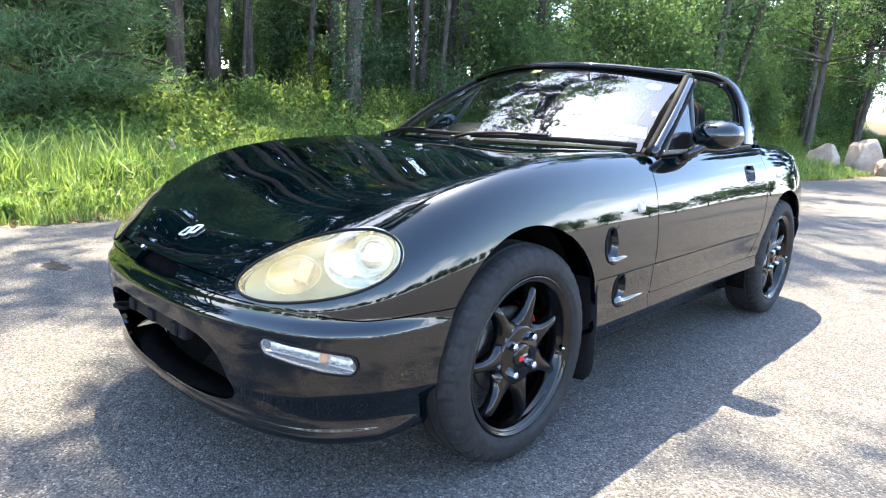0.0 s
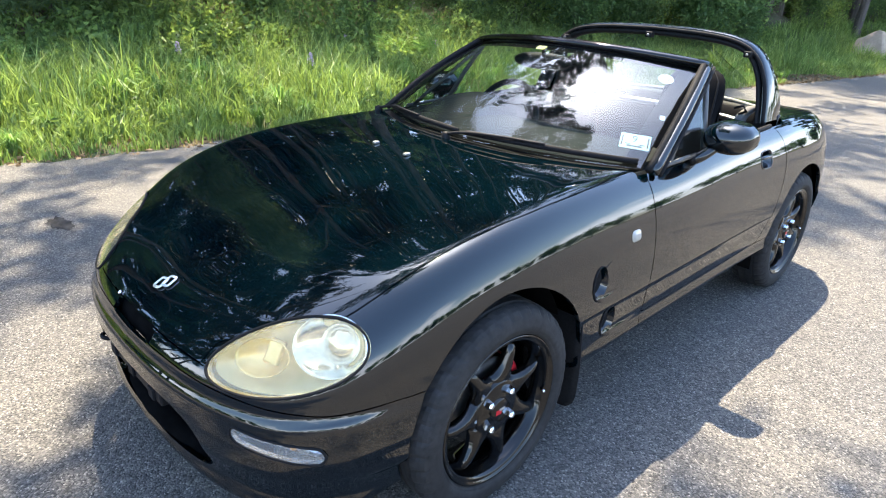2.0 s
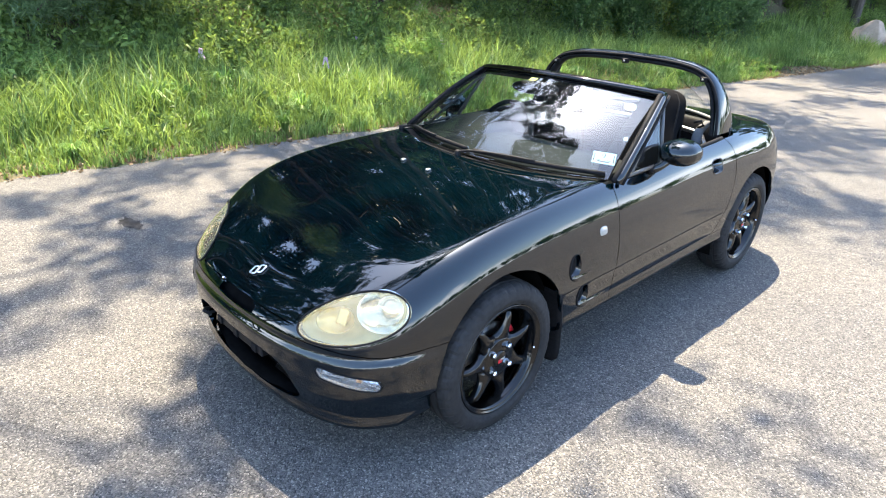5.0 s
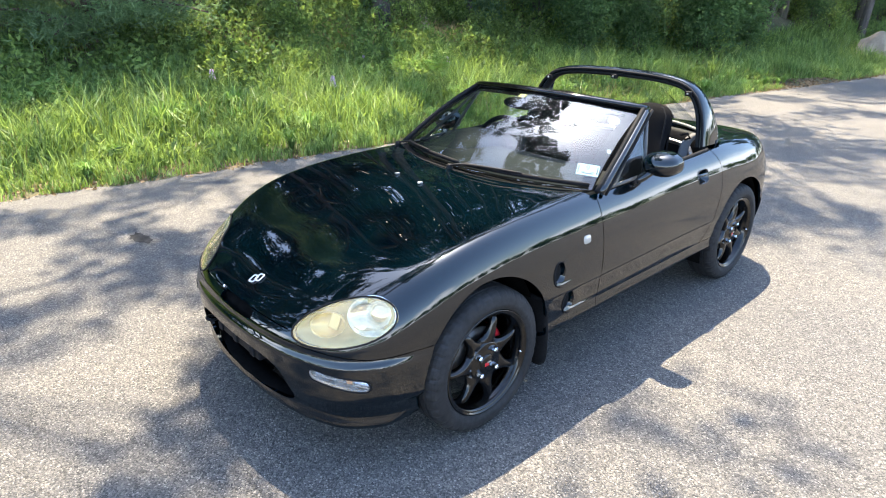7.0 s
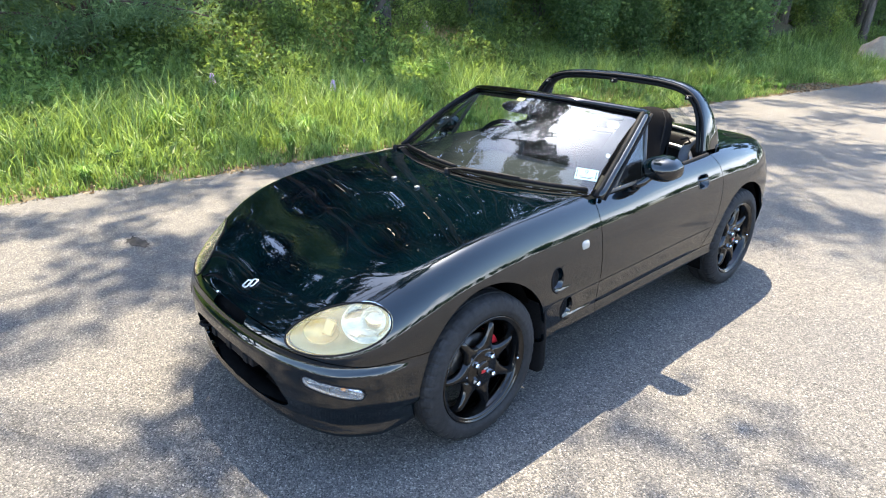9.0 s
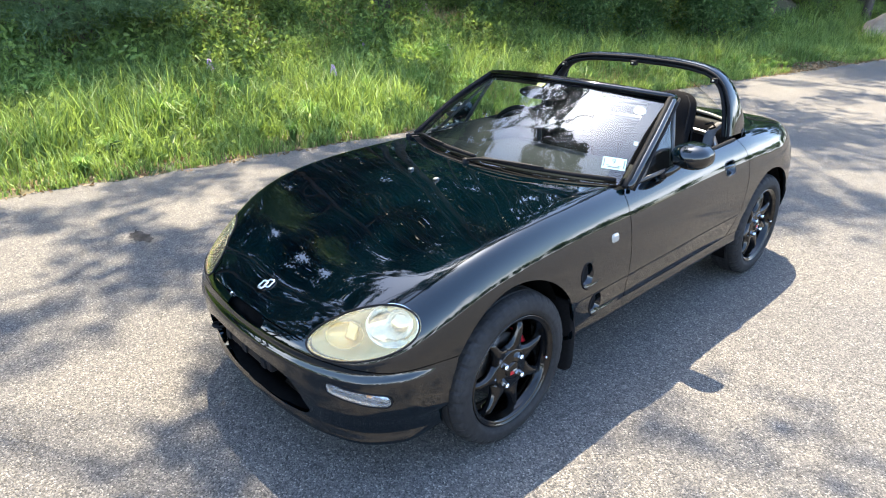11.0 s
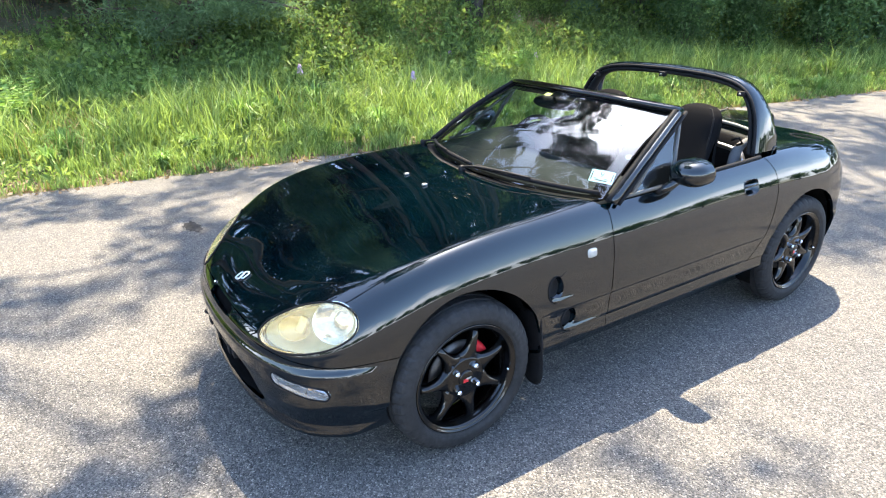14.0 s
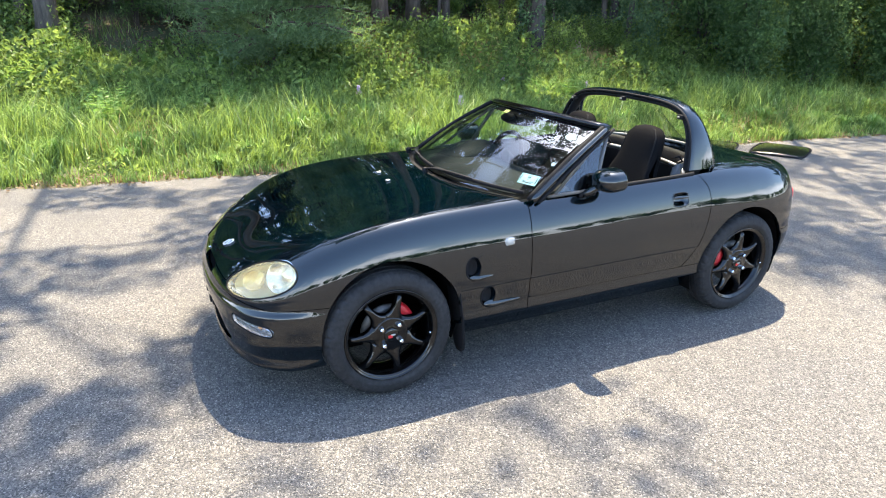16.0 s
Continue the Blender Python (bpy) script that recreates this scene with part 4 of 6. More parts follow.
back = sheet([[Vector((0.515 * a * (1 - 0.30 * b * b * abs(a)), 1.885 - 0.10 * a * a - 0.125 * b + 0.02 * a * a * b, 0.852 + (0.275 - 0.075 * a * a) * b)) for a in np.linspace(-1, 1, 21)] for b in np.linspace(0, 1, 9)])
rear_window = part("rear_window", back, CLEAR_VINYL, car, "clear plastic rear window below the hoop")
rear_window.visible_shadow = False
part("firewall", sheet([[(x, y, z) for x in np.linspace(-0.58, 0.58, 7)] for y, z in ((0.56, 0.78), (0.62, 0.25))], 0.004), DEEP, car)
rows = []
for y, z in ((0.54, 0.775), (0.70, 0.802), (0.86, 0.812), (0.95, 0.805), (0.985, 0.780), (0.98, 0.70), (1.00, 0.60), (0.94, 0.50)):
    rows.append([Vector((x, y + 0.10 * abs(x) ** 2 * (1 if y < 0.8 else 0.3), z - 0.02 * (abs(x) / 0.57) ** 6)) for x in np.linspace(-0.585, 0.585, 25)])
dash = part("dashboard", sheet(rows, 0.004), DASH, car, "dark grey moulded dashboard")
rows = []
for t in np.linspace(0, 1, 12):
    y = 0.70 + 0.30 * t
    h = 0.070 * math.sin(min(t * 1.25, 1) * math.pi / 2)
    rows.append([Vector((-0.34 + 0.175 * math.cos(k) * (0.55 + 0.45 * math.sin(min(t * 1.4, 1) * math.pi / 2)), y, 0.795 + h * math.sin(k) ** 0.8)) for k in np.linspace(0, math.pi, 17)])
part("instrument_hood", sheet(rows, 0.006), DASH, dash, "domed instrument hood")
for x in (0.0, 0.28, 0.50):
    vent = part("dash_vent", lathe([(0.984, 0.001), (0.984, 0.030), (0.990, 0.036), (0.980, 0.040)], 20, 'Y'), BLACK, dash, "", Matrix.Translation((x, 0, 0.735)))
tilt = Matrix.Translation((-0.33, 1.110, 0.745)) @ pose(0, 0, 0, 66, 0, 0)
ring = [Vector((0.172 * math.cos(a), 0.172 * math.sin(a), 0)) for a in np.linspace(0, 2 * math.pi, 49)]
wheel = part("steering_wheel", tube(ring, 0.0135, 10, cap=False), BLACK, car, "black three-spoke steering wheel", tilt)
for a in (0.1, math.pi - 0.1, -math.pi / 2):
    part("spoke", tube([(0.04 * math.cos(a), 0.04 * math.sin(a), -0.02), (0.165 * math.cos(a), 0.165 * math.sin(a), 0)], 0.014, 8, flat=0.5), BLACK, wheel, "", tilt)
part("horn_pad", lathe([(-0.05, 0.05), (-0.005, 0.062), (0.004, 0.055), (0.008, 0.001)], 24, 'Z'), BLACK, wheel, "", tilt)
part("steering_column", tube([(-0.33, 1.09, 0.735), (-0.33, 0.90, 0.66)], 0.035, 10), BLACK, wheel)
rear_view = part("rear_view_mirror", sheet([[Vector((-0.10 + 0.115 * math.cos(k) * abs(math.cos(k)) ** -0.3 * r, 1.055 - 0.030 * (1 - r * r) ** 0.5 + 0.04 * math.cos(k) * r, 1.020 + 0.033 * math.sin(k) * r)) for k in np.linspace(0.001, 2 * math.pi + 0.001, 33)] for r in (1.0, 0.92, 0.7, 0.4, 0.01)], 0.004), BLACK, car, "black interior mirror under the header")
part("mirror_stem", tube([(-0.08, 1.035, 1.03), (-0.06, 1.00, 1.075), (-0.05, 0.985, 1.088)], 0.008, 8), BLACK, rear_view)


def seat(cx):
    """A high-backed bucket seat."""
    width = curve([(0.36, 0.20), (0.5, 0.215), (0.66, 0.190), (0.74, 0.156), (0.80, 0.138), (0.88, 0.130), (0.95, 0.121), (0.98, 0.107), (1.002, 0.078), (1.014, 0.030)])
    deep = curve([(0.36, 0.07), (0.6, 0.065), (0.8, 0.055), (0.95, 0.048), (1.0, 0.035), (1.014, 0.012)])
    rows = []
    for z in (0.36, 0.45, 0.55, 0.65, 0.72, 0.78, 0.83, 0.88, 0.93, 0.97, 0.99, 1.004, 1.012):
        y0 = 1.46 + 0.30 * (z - 0.36) - 0.03 * max(z - 0.9, 0)
        w, t = width(z), deep(z)
        ring = []
        for k in np.linspace(0, 2 * math.pi, 41):
            c, s = math.cos(k), math.sin(k)
            bolster = 0.030 * (abs(c) ** 3) * (1 if z < 0.78 else max(0, (0.86 - z) / 0.08)) if s < 0 else 0
            ring.append(Vector((cx + w * np.sign(c) * abs(c) ** 0.6, y0 + t * np.sign(s) * abs(s) ** 0.6 - bolster, z)))
        rows.append(ring)
    rows.append([Vector((cx, 1.46 + 0.30 * 0.655, 1.016))] * 41)
    back = sheet(rows)
    body = part("seat", back, CLOTH, car, "black cloth high-backed bucket seat")
    rows = []
    for y, h in ((1.00, 0.02), (1.03, 0.09), (1.10, 0.11), (1.30, 0.095), (1.48, 0.085), (1.54, 0.02)):
        rows.append([Vector((cx + 0.23 * a, y, 0.30 + h + 0.035 * abs(a) ** 4 * (1 if h > 0.05 else 0) - 0.09 * abs(a) ** 14)) for a in np.linspace(-1, 1, 17)])
    part("cushion", sheet(rows, 0.02), CLOTH, body)
    seam = [Vector((cx + 0.9 * width(z) * sx, 1.46 + 0.30 * (z - 0.36) - deep(z) * 0.75, z)) for sx, z in [(1, z) for z in np.linspace(0.5, 1.0, 16)] + [(-1, z) for z in np.linspace(1.0, 0.5, 16)]]
    part("piping", tube(seam, 0.004, 6), TRIM, body)
    part("belt_guide", tube([(cx + 0.155, 1.70, 0.86), (cx + 0.19, 1.705, 0.875), (cx + 0.20, 1.72, 0.85), (cx + 0.17, 1.72, 0.835)], 0.006, 6), BLACK, body)
    return body


for cx in (0.285, -0.285):
    seat(cx)
BELT = material("grey seat belt webbing", (0.12, 0.12, 0.125), 0.8, grain=(300, 0.2))
for sx in (1, -1):
    strap = [Vector((sx * 0.50, 1.76, 0.87)), Vector((sx * 0.470, 1.715, 0.82)), Vector((sx * 0.475, 1.68, 0.72)), Vector((sx * 0.49, 1.62, 0.5))]
    rows = [[p + Vector((sx * w, w * 0.4, 0)) for w in (-0.023, 0.023)] for p in catmull(strap, 14)]
    part("seat_belt", sheet(rows, 0.002), BELT, car, "grey seat belt webbing")
bar = part("brace_bar", tube(catmull([(-0.52, 1.72, 0.66), (-0.49, 1.735, 0.77), (-0.40, 1.765, 0.805), (0, 1.81, 0.812), (0.40, 1.765, 0.805), (0.49, 1.735, 0.77), (0.52, 1.72, 0.66)], 40), 0.0125, 10), material("brushed aluminium tube", (0.40, 0.40, 0.41), 0.35, 0.9, grain=(60, 0.08)), car, "bare metal brace bar behind the seats")
part("gear_lever", tube([(0.0, 1.22, 0.40), (0.0, 1.19, 0.52)], 0.012, 8), BLACK, car)
part("centre_tunnel", block(-0.09, 0.09, 0.98, 1.75, 0.25, 0.43, 0.03, 3), DASH, car)


# wheels
def wheel_thing(cx, cy, rear):
    """Outer side towards +x; the right-hand wheels are turned round."""
    rim = lathe([(0.066, 0.2085), (0.073, 0.2095), (0.0765, 0.207), (0.076, 0.203), (0.071, 0.2005), (0.070, 0.197), (0.0685, 0.192), (0.060, 0.1885), (0.052, 0.187), (0.047, 0.183), (0.020, 0.180), (-0.02, 0.178), (-0.060, 0.186), (-0.070, 0.205)], 72)
    w = part("wheel", rim, RIM, car, "gloss black seven-spoke alloy wheel")
    prof = [(0.063, 0.199), (0.071, 0.209), (0.0785, 0.214), (0.0800, 0.217), (0.0802, 0.2195), (0.0828, 0.2215), (0.0838, 0.236), (0.0828, 0.2385), (0.0830, 0.244), (0.0790, 0.257), (0.0740, 0.268), (0.0665, 0.2755), (0.0560, 0.2805),
            (0.040, 0.2836), (0.0385, 0.2775), (0.0315, 0.2775), (0.030, 0.2846), (0.006, 0.2850), (0.0045, 0.2790)]
    prof = prof + [(-x, r) for x, r in prof[::-1]]
    tyre = bmesh.new()
    n = 160
    rings = []
    for i, (x, r) in enumerate(prof):
        ring = []
        for k in range(n):
            rr, xx = r, x
            if 0.262 < r < 0.2838 and abs(x) > 0.038 and k % 4 == 0:
                rr, xx = r - 0.0036, x * 0.989
            a = 2 * math.pi * (k + (0.8 if 0.03 < abs(x) < 0.05 else 0)) / n
            ring.append(tyre.verts.new((xx, rr * math.cos(a), rr * math.sin(a))))
        rings.append(ring)
    for i in range(len(rings) - 1):
        for k in range(n):
            tyre.faces.new((rings[i][k], rings[i][(k + 1) % n], rings[i + 1][(k + 1) % n], rings[i + 1][k]))
    smooth(tyre)
    for f in tyre.faces:
        f.smooth = f.calc_center_median().yz.length < 0.256
    parts = [part("tyre", tyre, TYRE, w, "worn black road tyre")]
    for k in range(7):
        a = 2 * math.pi * k / 7 + (0.42 if not rear else 0.6)
        rows = []
        for r, hw, x0, th in ((0.030, 0.018, 0.052, 0.020), (0.070, 0.036, 0.055, 0.022), (0.082, 0.0345, 0.057, 0.024), (0.092, 0.0260, 0.059, 0.026), (0.106, 0.0190, 0.061, 0.026), (0.125, 0.0145, 0.0625, 0.026), (0.150, 0.0120, 0.062, 0.026), (0.170, 0.0110, 0.058, 0.028), (0.180, 0.013, 0.048, 0.03), (0.186, 0.017, 0.036, 0.03)):
            rows.append([Vector((x, r, s)) for x, s in ((x0 - th, -hw * 1.25), (x0 - 0.005, -hw), (x0, -hw * 0.55), (x0 + 0.001, 0), (x0, hw * 0.55), (x0 - 0.005, hw), (x0 - th, hw * 1.25))])
        parts.append(part("spoke", sheet(rows), RIM, w, "", Matrix.Rotation(a, 4, 'X')))
    parts.append(part("hub", lathe([(0.02, 0.082), (0.050, 0.080), (0.057, 0.075), (0.0585, 0.070), (0.0575, 0.040), (0.060, 0.036), (0.060, 0.030)], 40), RIM, w))
    cap = part("centre_cap", lathe([(0.050, 0.033), (0.064, 0.032), (0.0675, 0.028), (0.068, 0.0005)], 32), RIM, w)
    parts.append(cap)
    parts.append(part("cap_mark", block(0.0678, 0.0688, -0.016, 0.004, -0.012, 0.002, 0), RED, w, "red mark on the cap"))
    parts.append(part("cap_bar", block(0.0680, 0.0692, -0.004, 0.016, -0.002, 0.005, 0), PEARL, w, "white mark on the cap"))
    for k in range(4):
        a = math.pi / 2 * k + 0.90
        nut = lathe([(0.050, 0.0125), (0.064, 0.0120), (0.074, 0.0098), (0.078, 0.006), (0.0785, 0.0005)], 6)
        smooth(nut, False)
        parts.append(part("lug_nut", nut, CHROME, w, "chrome lug nut", Matrix.Translation((0, 0.055 * math.cos(a), 0.055 * math.sin(a)))))
    parts.append(part("brake_disc", lathe([(-0.004, 0.04), (0.006, 0.06), (0.006, 0.116), (-0.004, 0.116)], 40), material("worn brake disc", (0.10, 0.095, 0.09), 0.45, 0.8, grain=(90, 0.2)) if "worn brake disc" not in bpy.data.materials else bpy.data.materials["worn brake disc"], w))
    rows = []
    mid = 0.62 if not rear else math.pi - 0.45
    for a in np.linspace(mid - 0.52, mid + 0.52, 9):
        rows.append([Vector((x, r * math.cos(a), r * math.sin(a))) for x, r in ((-0.01, 0.132), (0.016, 0.130), (0.026, 0.118), (0.026, 0.092), (0.018, 0.080), (-0.01, 0.078))])
    parts.append(part("brake_caliper", sheet(rows, 0.003), RED, w, "red brake caliper"))
    parts.append(part("valve", tube([(0.06, 0.180, -0.02), (0.078, 0.172, -0.02)], 0.004, 8), CHROME, w))
    if cx < 0:
        w.matrix_basis = Matrix.Translation((cx, cy, 0.285)) @ pose(0, 0, 0, 0, 0, 180)
    else:
        w.matrix_basis = Matrix.Translation((cx, cy, 0.285))
    return w


for cx in (0.605, -0.605):
    wheel_thing(cx, 0.0, False)
    wheel_thing(cx, 2.06, True)

PANEL = material("satin black roof paint", (0.006, 0.006, 0.007), 0.16, grain=(60, 0.2), spec=0.35)
# roof panels taken off and laid on the road behind the car
def roof_panel(x, y, turn, w, l):
    rows = []
    for v in np.linspace(-1, 1, 13):
        rows.append([Vector((w / 2 * u * (1 - 0.06 * v * v), l / 2 * v, 0.044 - 0.016 * u * u - 0.014 * v * v - 0.010 * max(abs(u), abs(v)) ** 8)) for u in np.linspace(-1, 1, 15)])
    ob = part("roof_panel", sheet(rows, 0.012), PANEL, None, "")
    rim = [Vector((w / 2 * math.cos(a) * (abs(math.cos(a)) ** -0.6), l / 2 * math.sin(a) * (abs(math.sin(a)) ** -0.6), 0.012)) for a in np.linspace(0.01, 2 * math.pi + 0.01, 41)]
    part("rubber_seal", tube(rim, 0.011, 6, cap=False), TRIM, ob, "black rubber seal")
    ob.matrix_basis = pose(x, y, 0.002, 0, 0, turn)
    return tagged(ob, "black removed roof panel lying on the asphalt", "roof panel", "removed roof panels")


roof_panel(-2.42, 6.58, 28, 0.64, 0.84)
roof_panel(-2.98, 5.98, 33, 0.58, 0.78)

# ---- ground, road and verge ----
RNG = np.random.default_rng(7)
road_edge = curve([(-60, -11.0), (-20, -6.2), (-8, -4.55), (-2, -3.84), (0, -3.62), (3, -3.40), (6, -3.08), (9, -2.74), (12.7, -2.24), (16, -1.86), (21, -1.62), (30, -1.2), (60, 2.0)])
bank = curve([(-0.3, -0.02), (0.0, 0.0), (0.5, 0.03), (1.5, 0.02), (3.3, -0.02), (4.5, 0.12), (5.6, 0.36), (7, 0.70), (9, 1.22), (12, 1.80), (20, 2.5), (60, 3.5)])
EY = np.linspace(-80, 100, 1801)
EX = np.array([road_edge(float(np.clip(y, -60, 60))) for y in EY])
BD = np.linspace(-0.3, 60, 2400)
BZ = np.array([bank(float(d)) for d in BD])


def ground_z(x, y):
    """The height of the verge and the wood's floor, for arrays."""
    x, y = np.asarray(x, float), np.asarray(y, float)
    d = np.interp(y, EY, EX) - x
    steep = 1 + np.clip((y - 11) / 8, 0, 1) * 1.2
    z = np.interp(d * steep, BD, BZ)
    lump = 0.05 * np.sin(1.7 * x + 0.6 * y) * np.sin(1.3 * y - 0.4 * x) + 0.03 * np.sin(4.1 * x + 1) * np.sin(3.7 * y)
    return z + lump * np.clip(d / 2.0, 0, 1)


def mesh_of(name, verts, faces, mat, smooth_on=False):
    """A mesh from arrays: verts (n, 3), faces (m, 3 or 4)."""
    me = bpy.data.meshes.new(name)
    verts, faces = np.asarray(verts, np.float32), np.asarray(faces, np.int32)
    k = faces.shape[1]
    me.vertices.add(len(verts))
    me.vertices.foreach_set("co", verts.ravel())
    me.loops.add(faces.size)
    me.loops.foreach_set("vertex_index", faces.ravel())
    me.polygons.add(len(faces))
    me.polygons.foreach_set("loop_start", np.arange(0, faces.size, k, dtype=np.int32))
    me.polygons.foreach_set("loop_total", np.full(len(faces), k, np.int32))
    me.polygons.foreach_set("use_smooth", np.full(len(faces), smooth_on))
    me.update(calc_edges=True)
    me.validate()
    me.materials.append(mat)
    return me


def node_material(name):
    m = bpy.data.materials.new(name)
    m.use_nodes = True
    return m, m.node_tree, m.node_tree.nodes["Principled BSDF"]


def noise_node(t, scale, detail=4, rough=0.5, coords=None):
    n = t.nodes.new("ShaderNodeTexNoise")
    n.inputs["Scale"].default_value, n.inputs["Detail"].default_value, n.inputs["Roughness"].default_value = scale, detail, rough
    if coords:
        t.links.new(coords, n.inputs["Vector"])
    return n.outputs["Fac"]


def ramp(t, value, stops):
    r = t.nodes.new("ShaderNodeValToRGB")
    while len(r.color_ramp.elements) < len(stops):
        r.color_ramp.elements.new(0.5)
    for e, (p, c) in zip(r.color_ramp.elements, stops):
        e.position, e.color = p, (*c, 1) if len(c) == 3 else c
    t.links.new(value, r.inputs[0])
    return r.outputs[0]


def mixed(t, fac, a, b, mode='MIX'):
    m = t.nodes.new("ShaderNodeMix")
    m.data_type, m.blend_type = 'RGBA', mode
    for sock, v in ((m.inputs[0], fac), (m.inputs[6], a), (m.inputs[7], b)):
        if isinstance(v, (int, float)):
            sock.default_value = v
        elif isinstance(v, tuple):
            sock.default_value = (*v, 1)
        else:
            t.links.new(v, sock)
    return m.outputs[2]


# asphalt: pale stones in a worn binder
ASPHALT, t, b = node_material("worn asphalt")
pos = t.nodes.new("ShaderNodeNewGeometry").outputs["Position"]
vor = t.nodes.new("ShaderNodeTexVoronoi")
vor.inputs["Scale"].default_value = 185
t.links.new(pos, vor.inputs["Vector"])
sep = t.nodes.new("ShaderNodeSeparateColor")
t.links.new(vor.outputs["Color"], sep.inputs[0])
stones = ramp(t, sep.outputs[0], [(0.0, (0.034, 0.033, 0.033)), (0.30, (0.082, 0.079, 0.076)), (0.75, (0.142, 0.134, 0.123)), (0.92, (0.198, 0.185, 0.167)), (1.0, (0.32, 0.30, 0.27))])
gaps = ramp(t, vor.outputs["Distance"], [(0.0, (1, 1, 1)), (0.55, (0.9, 0.9, 0.9)), (0.85, (0.65, 0.65, 0.65))])
col = mixed(t, 1.0, stones, gaps, 'MULTIPLY')
blot = ramp(t, noise_node(t, 0.9, 5, 0.6, pos), [(0.30, (0.80, 0.81, 0.84)), (0.70, (1.12, 1.10, 1.06))])
col = mixed(t, 1.0, col, blot, 'MULTIPLY')
fine = ramp(t, noise_node(t, 22, 4, 0.6, pos), [(0.3, (0.84, 0.84, 0.84)), (0.7, (1.12, 1.12, 1.12))])
col = mixed(t, 1.0, col, fine, 'MULTIPLY')
# fine cracks
bend = t.nodes.new("ShaderNodeTexNoise")
bend.inputs["Scale"].default_value, bend.inputs["Detail"].default_value = 1.6, 5
t.links.new(pos, bend.inputs["Vector"])
warp = mixed(t, 0.45, pos, bend.outputs["Color"], 'ADD')
cell = t.nodes.new("ShaderNodeTexVoronoi")
cell.feature = 'DISTANCE_TO_EDGE'
cell.inputs["Scale"].default_value = 0.42
t.links.new(warp, cell.inputs["Vector"])
crack = ramp(t, cell.outputs["Distance"], [(0.0, (0.72, 0.72, 0.73)), (0.0012, (0.78, 0.78, 0.79)), (0.0026, (1, 1, 1))])
col = mixed(t, 1.0, col, crack, 'MULTIPLY')
t.links.new(col, b.inputs["Base Color"])
b.inputs["Roughness"].default_value = 0.82
bp = t.nodes.new("ShaderNodeBump")
bp.inputs["Strength"].default_value, bp.inputs["Distance"].default_value = 0.9, 0.006
hgt = t.nodes.new("ShaderNodeMath")
hgt.operation = 'MULTIPLY'
t.links.new(vor.outputs["Distance"], hgt.inputs[0])
hgt.inputs[1].default_value = -1.0
t.links.new(hgt.outputs[0], bp.inputs["Height"])
t.links.new(bp.outputs[0], b.inputs["Normal"])

SOIL, t, b = node_material("leaf-strewn soil")
pos = t.nodes.new("ShaderNodeNewGeometry").outputs["Position"]
col = ramp(t, noise_node(t, 14, 6, 0.65, pos), [(0.30, (0.035, 0.028, 0.016)), (0.52, (0.085, 0.062, 0.035)), (0.68, (0.16, 0.10, 0.055))])
green = ramp(t, noise_node(t, 0.7, 4, 0.6, pos), [(0.40, (0, 0, 0)), (0.60, (1, 1, 1))])
col = mixed(t, green, col, (0.045, 0.062, 0.018))
t.links.new(col, b.inputs["Base Color"])
b.inputs["Roughness"].default_value = 0.95
bp = t.nodes.new("ShaderNodeBump")
bp.inputs["Strength"].default_value, bp.inputs["Distance"].default_value = 0.6, 0.03
t.links.new(noise_node(t, 30, 4, 0.6, pos), bp.inputs["Height"])
t.links.new(bp.outputs[0], b.inputs["Normal"])

# one sheet of ground to the horizon; finer near the verge
gx = np.concatenate([np.linspace(-900, -70, 12), np.linspace(-60, -26, 18), np.linspace(-25, 4, 117), np.linspace(6, 70, 20), np.linspace(90, 900, 10)])
gy = np.concatenate([np.linspace(-900, -70, 12), np.linspace(-60, -16, 23), np.linspace(-15, 32, 142), np.linspace(34, 70, 14), np.linspace(90, 900, 10)])
GX, GY = np.meshgrid(gx, gy, indexing='ij')
GD = np.interp(GY, EY, EX) - GX
GZ = np.where(GD > -0.25, ground_z(GX, GY), -0.02)
gi = np.arange(GX.size).reshape(GX.shape)
quads = np.stack([gi[:-1, :-1], gi[1:, :-1], gi[1:, 1:], gi[:-1, 1:]], -1).reshape(-1, 4)
ground = new("ground", mesh_of("ground", np.stack([GX, GY, GZ - 0.012], -1).reshape(-1, 3), quads, SOIL, True))
tagged(ground, "brown leaf-strewn soil of the verge and wood", "ground", kind="structure")
ry = np.concatenate([np.linspace(-60, -10, 60), np.linspace(-9.95, 26, 720), np.linspace(26.5, 60, 60)])
rag = 0.035 * np.sin(ry * 3.1) + 0.03 * np.sin(ry * 7.7 + 1) + 0.02 * np.sin(ry * 17.3 + 2)
left = np.interp(ry, EY, EX) + rag
cols = np.stack([left, left + 0.4, left + 2, np.full_like(ry, 2.0), np.full_like(ry, 12.0), np.full_like(ry, 46.0)], 1)
RZ = np.tile(np.array([-0.004, 0.0, 0.0, 0.0, 0.0, 0.0]), (len(ry), 1))
ri = np.arange(cols.size).reshape(cols.shape)
quads = np.stack([ri[:-1, :-1], ri[:-1, 1:], ri[1:, 1:], ri[1:, :-1]], -1).reshape(-1, 4)
road = new("road", mesh_of("road", np.stack([cols, np.tile(ry[:, None], (1, cols.shape[1])), RZ], -1).reshape(-1, 3), quads, ASPHALT, True))
tagged(road, "worn grey asphalt with dappled tree shade", "road", kind="structure")
bm = bmesh.new()
ring = [bm.verts.new((-2.20 + (0.120 + 0.022 * math.sin(3 * a) + 0.016 * math.sin(7 * a + 1)) * math.cos(a), -0.31 + (0.052 + 0.010 * math.sin(2 * a) + 0.009 * math.sin(9 * a)) * math.sin(a), 0.004)) for a in np.linspace(0, 2 * math.pi, 40)[:-1]]
bm.faces.new(ring)
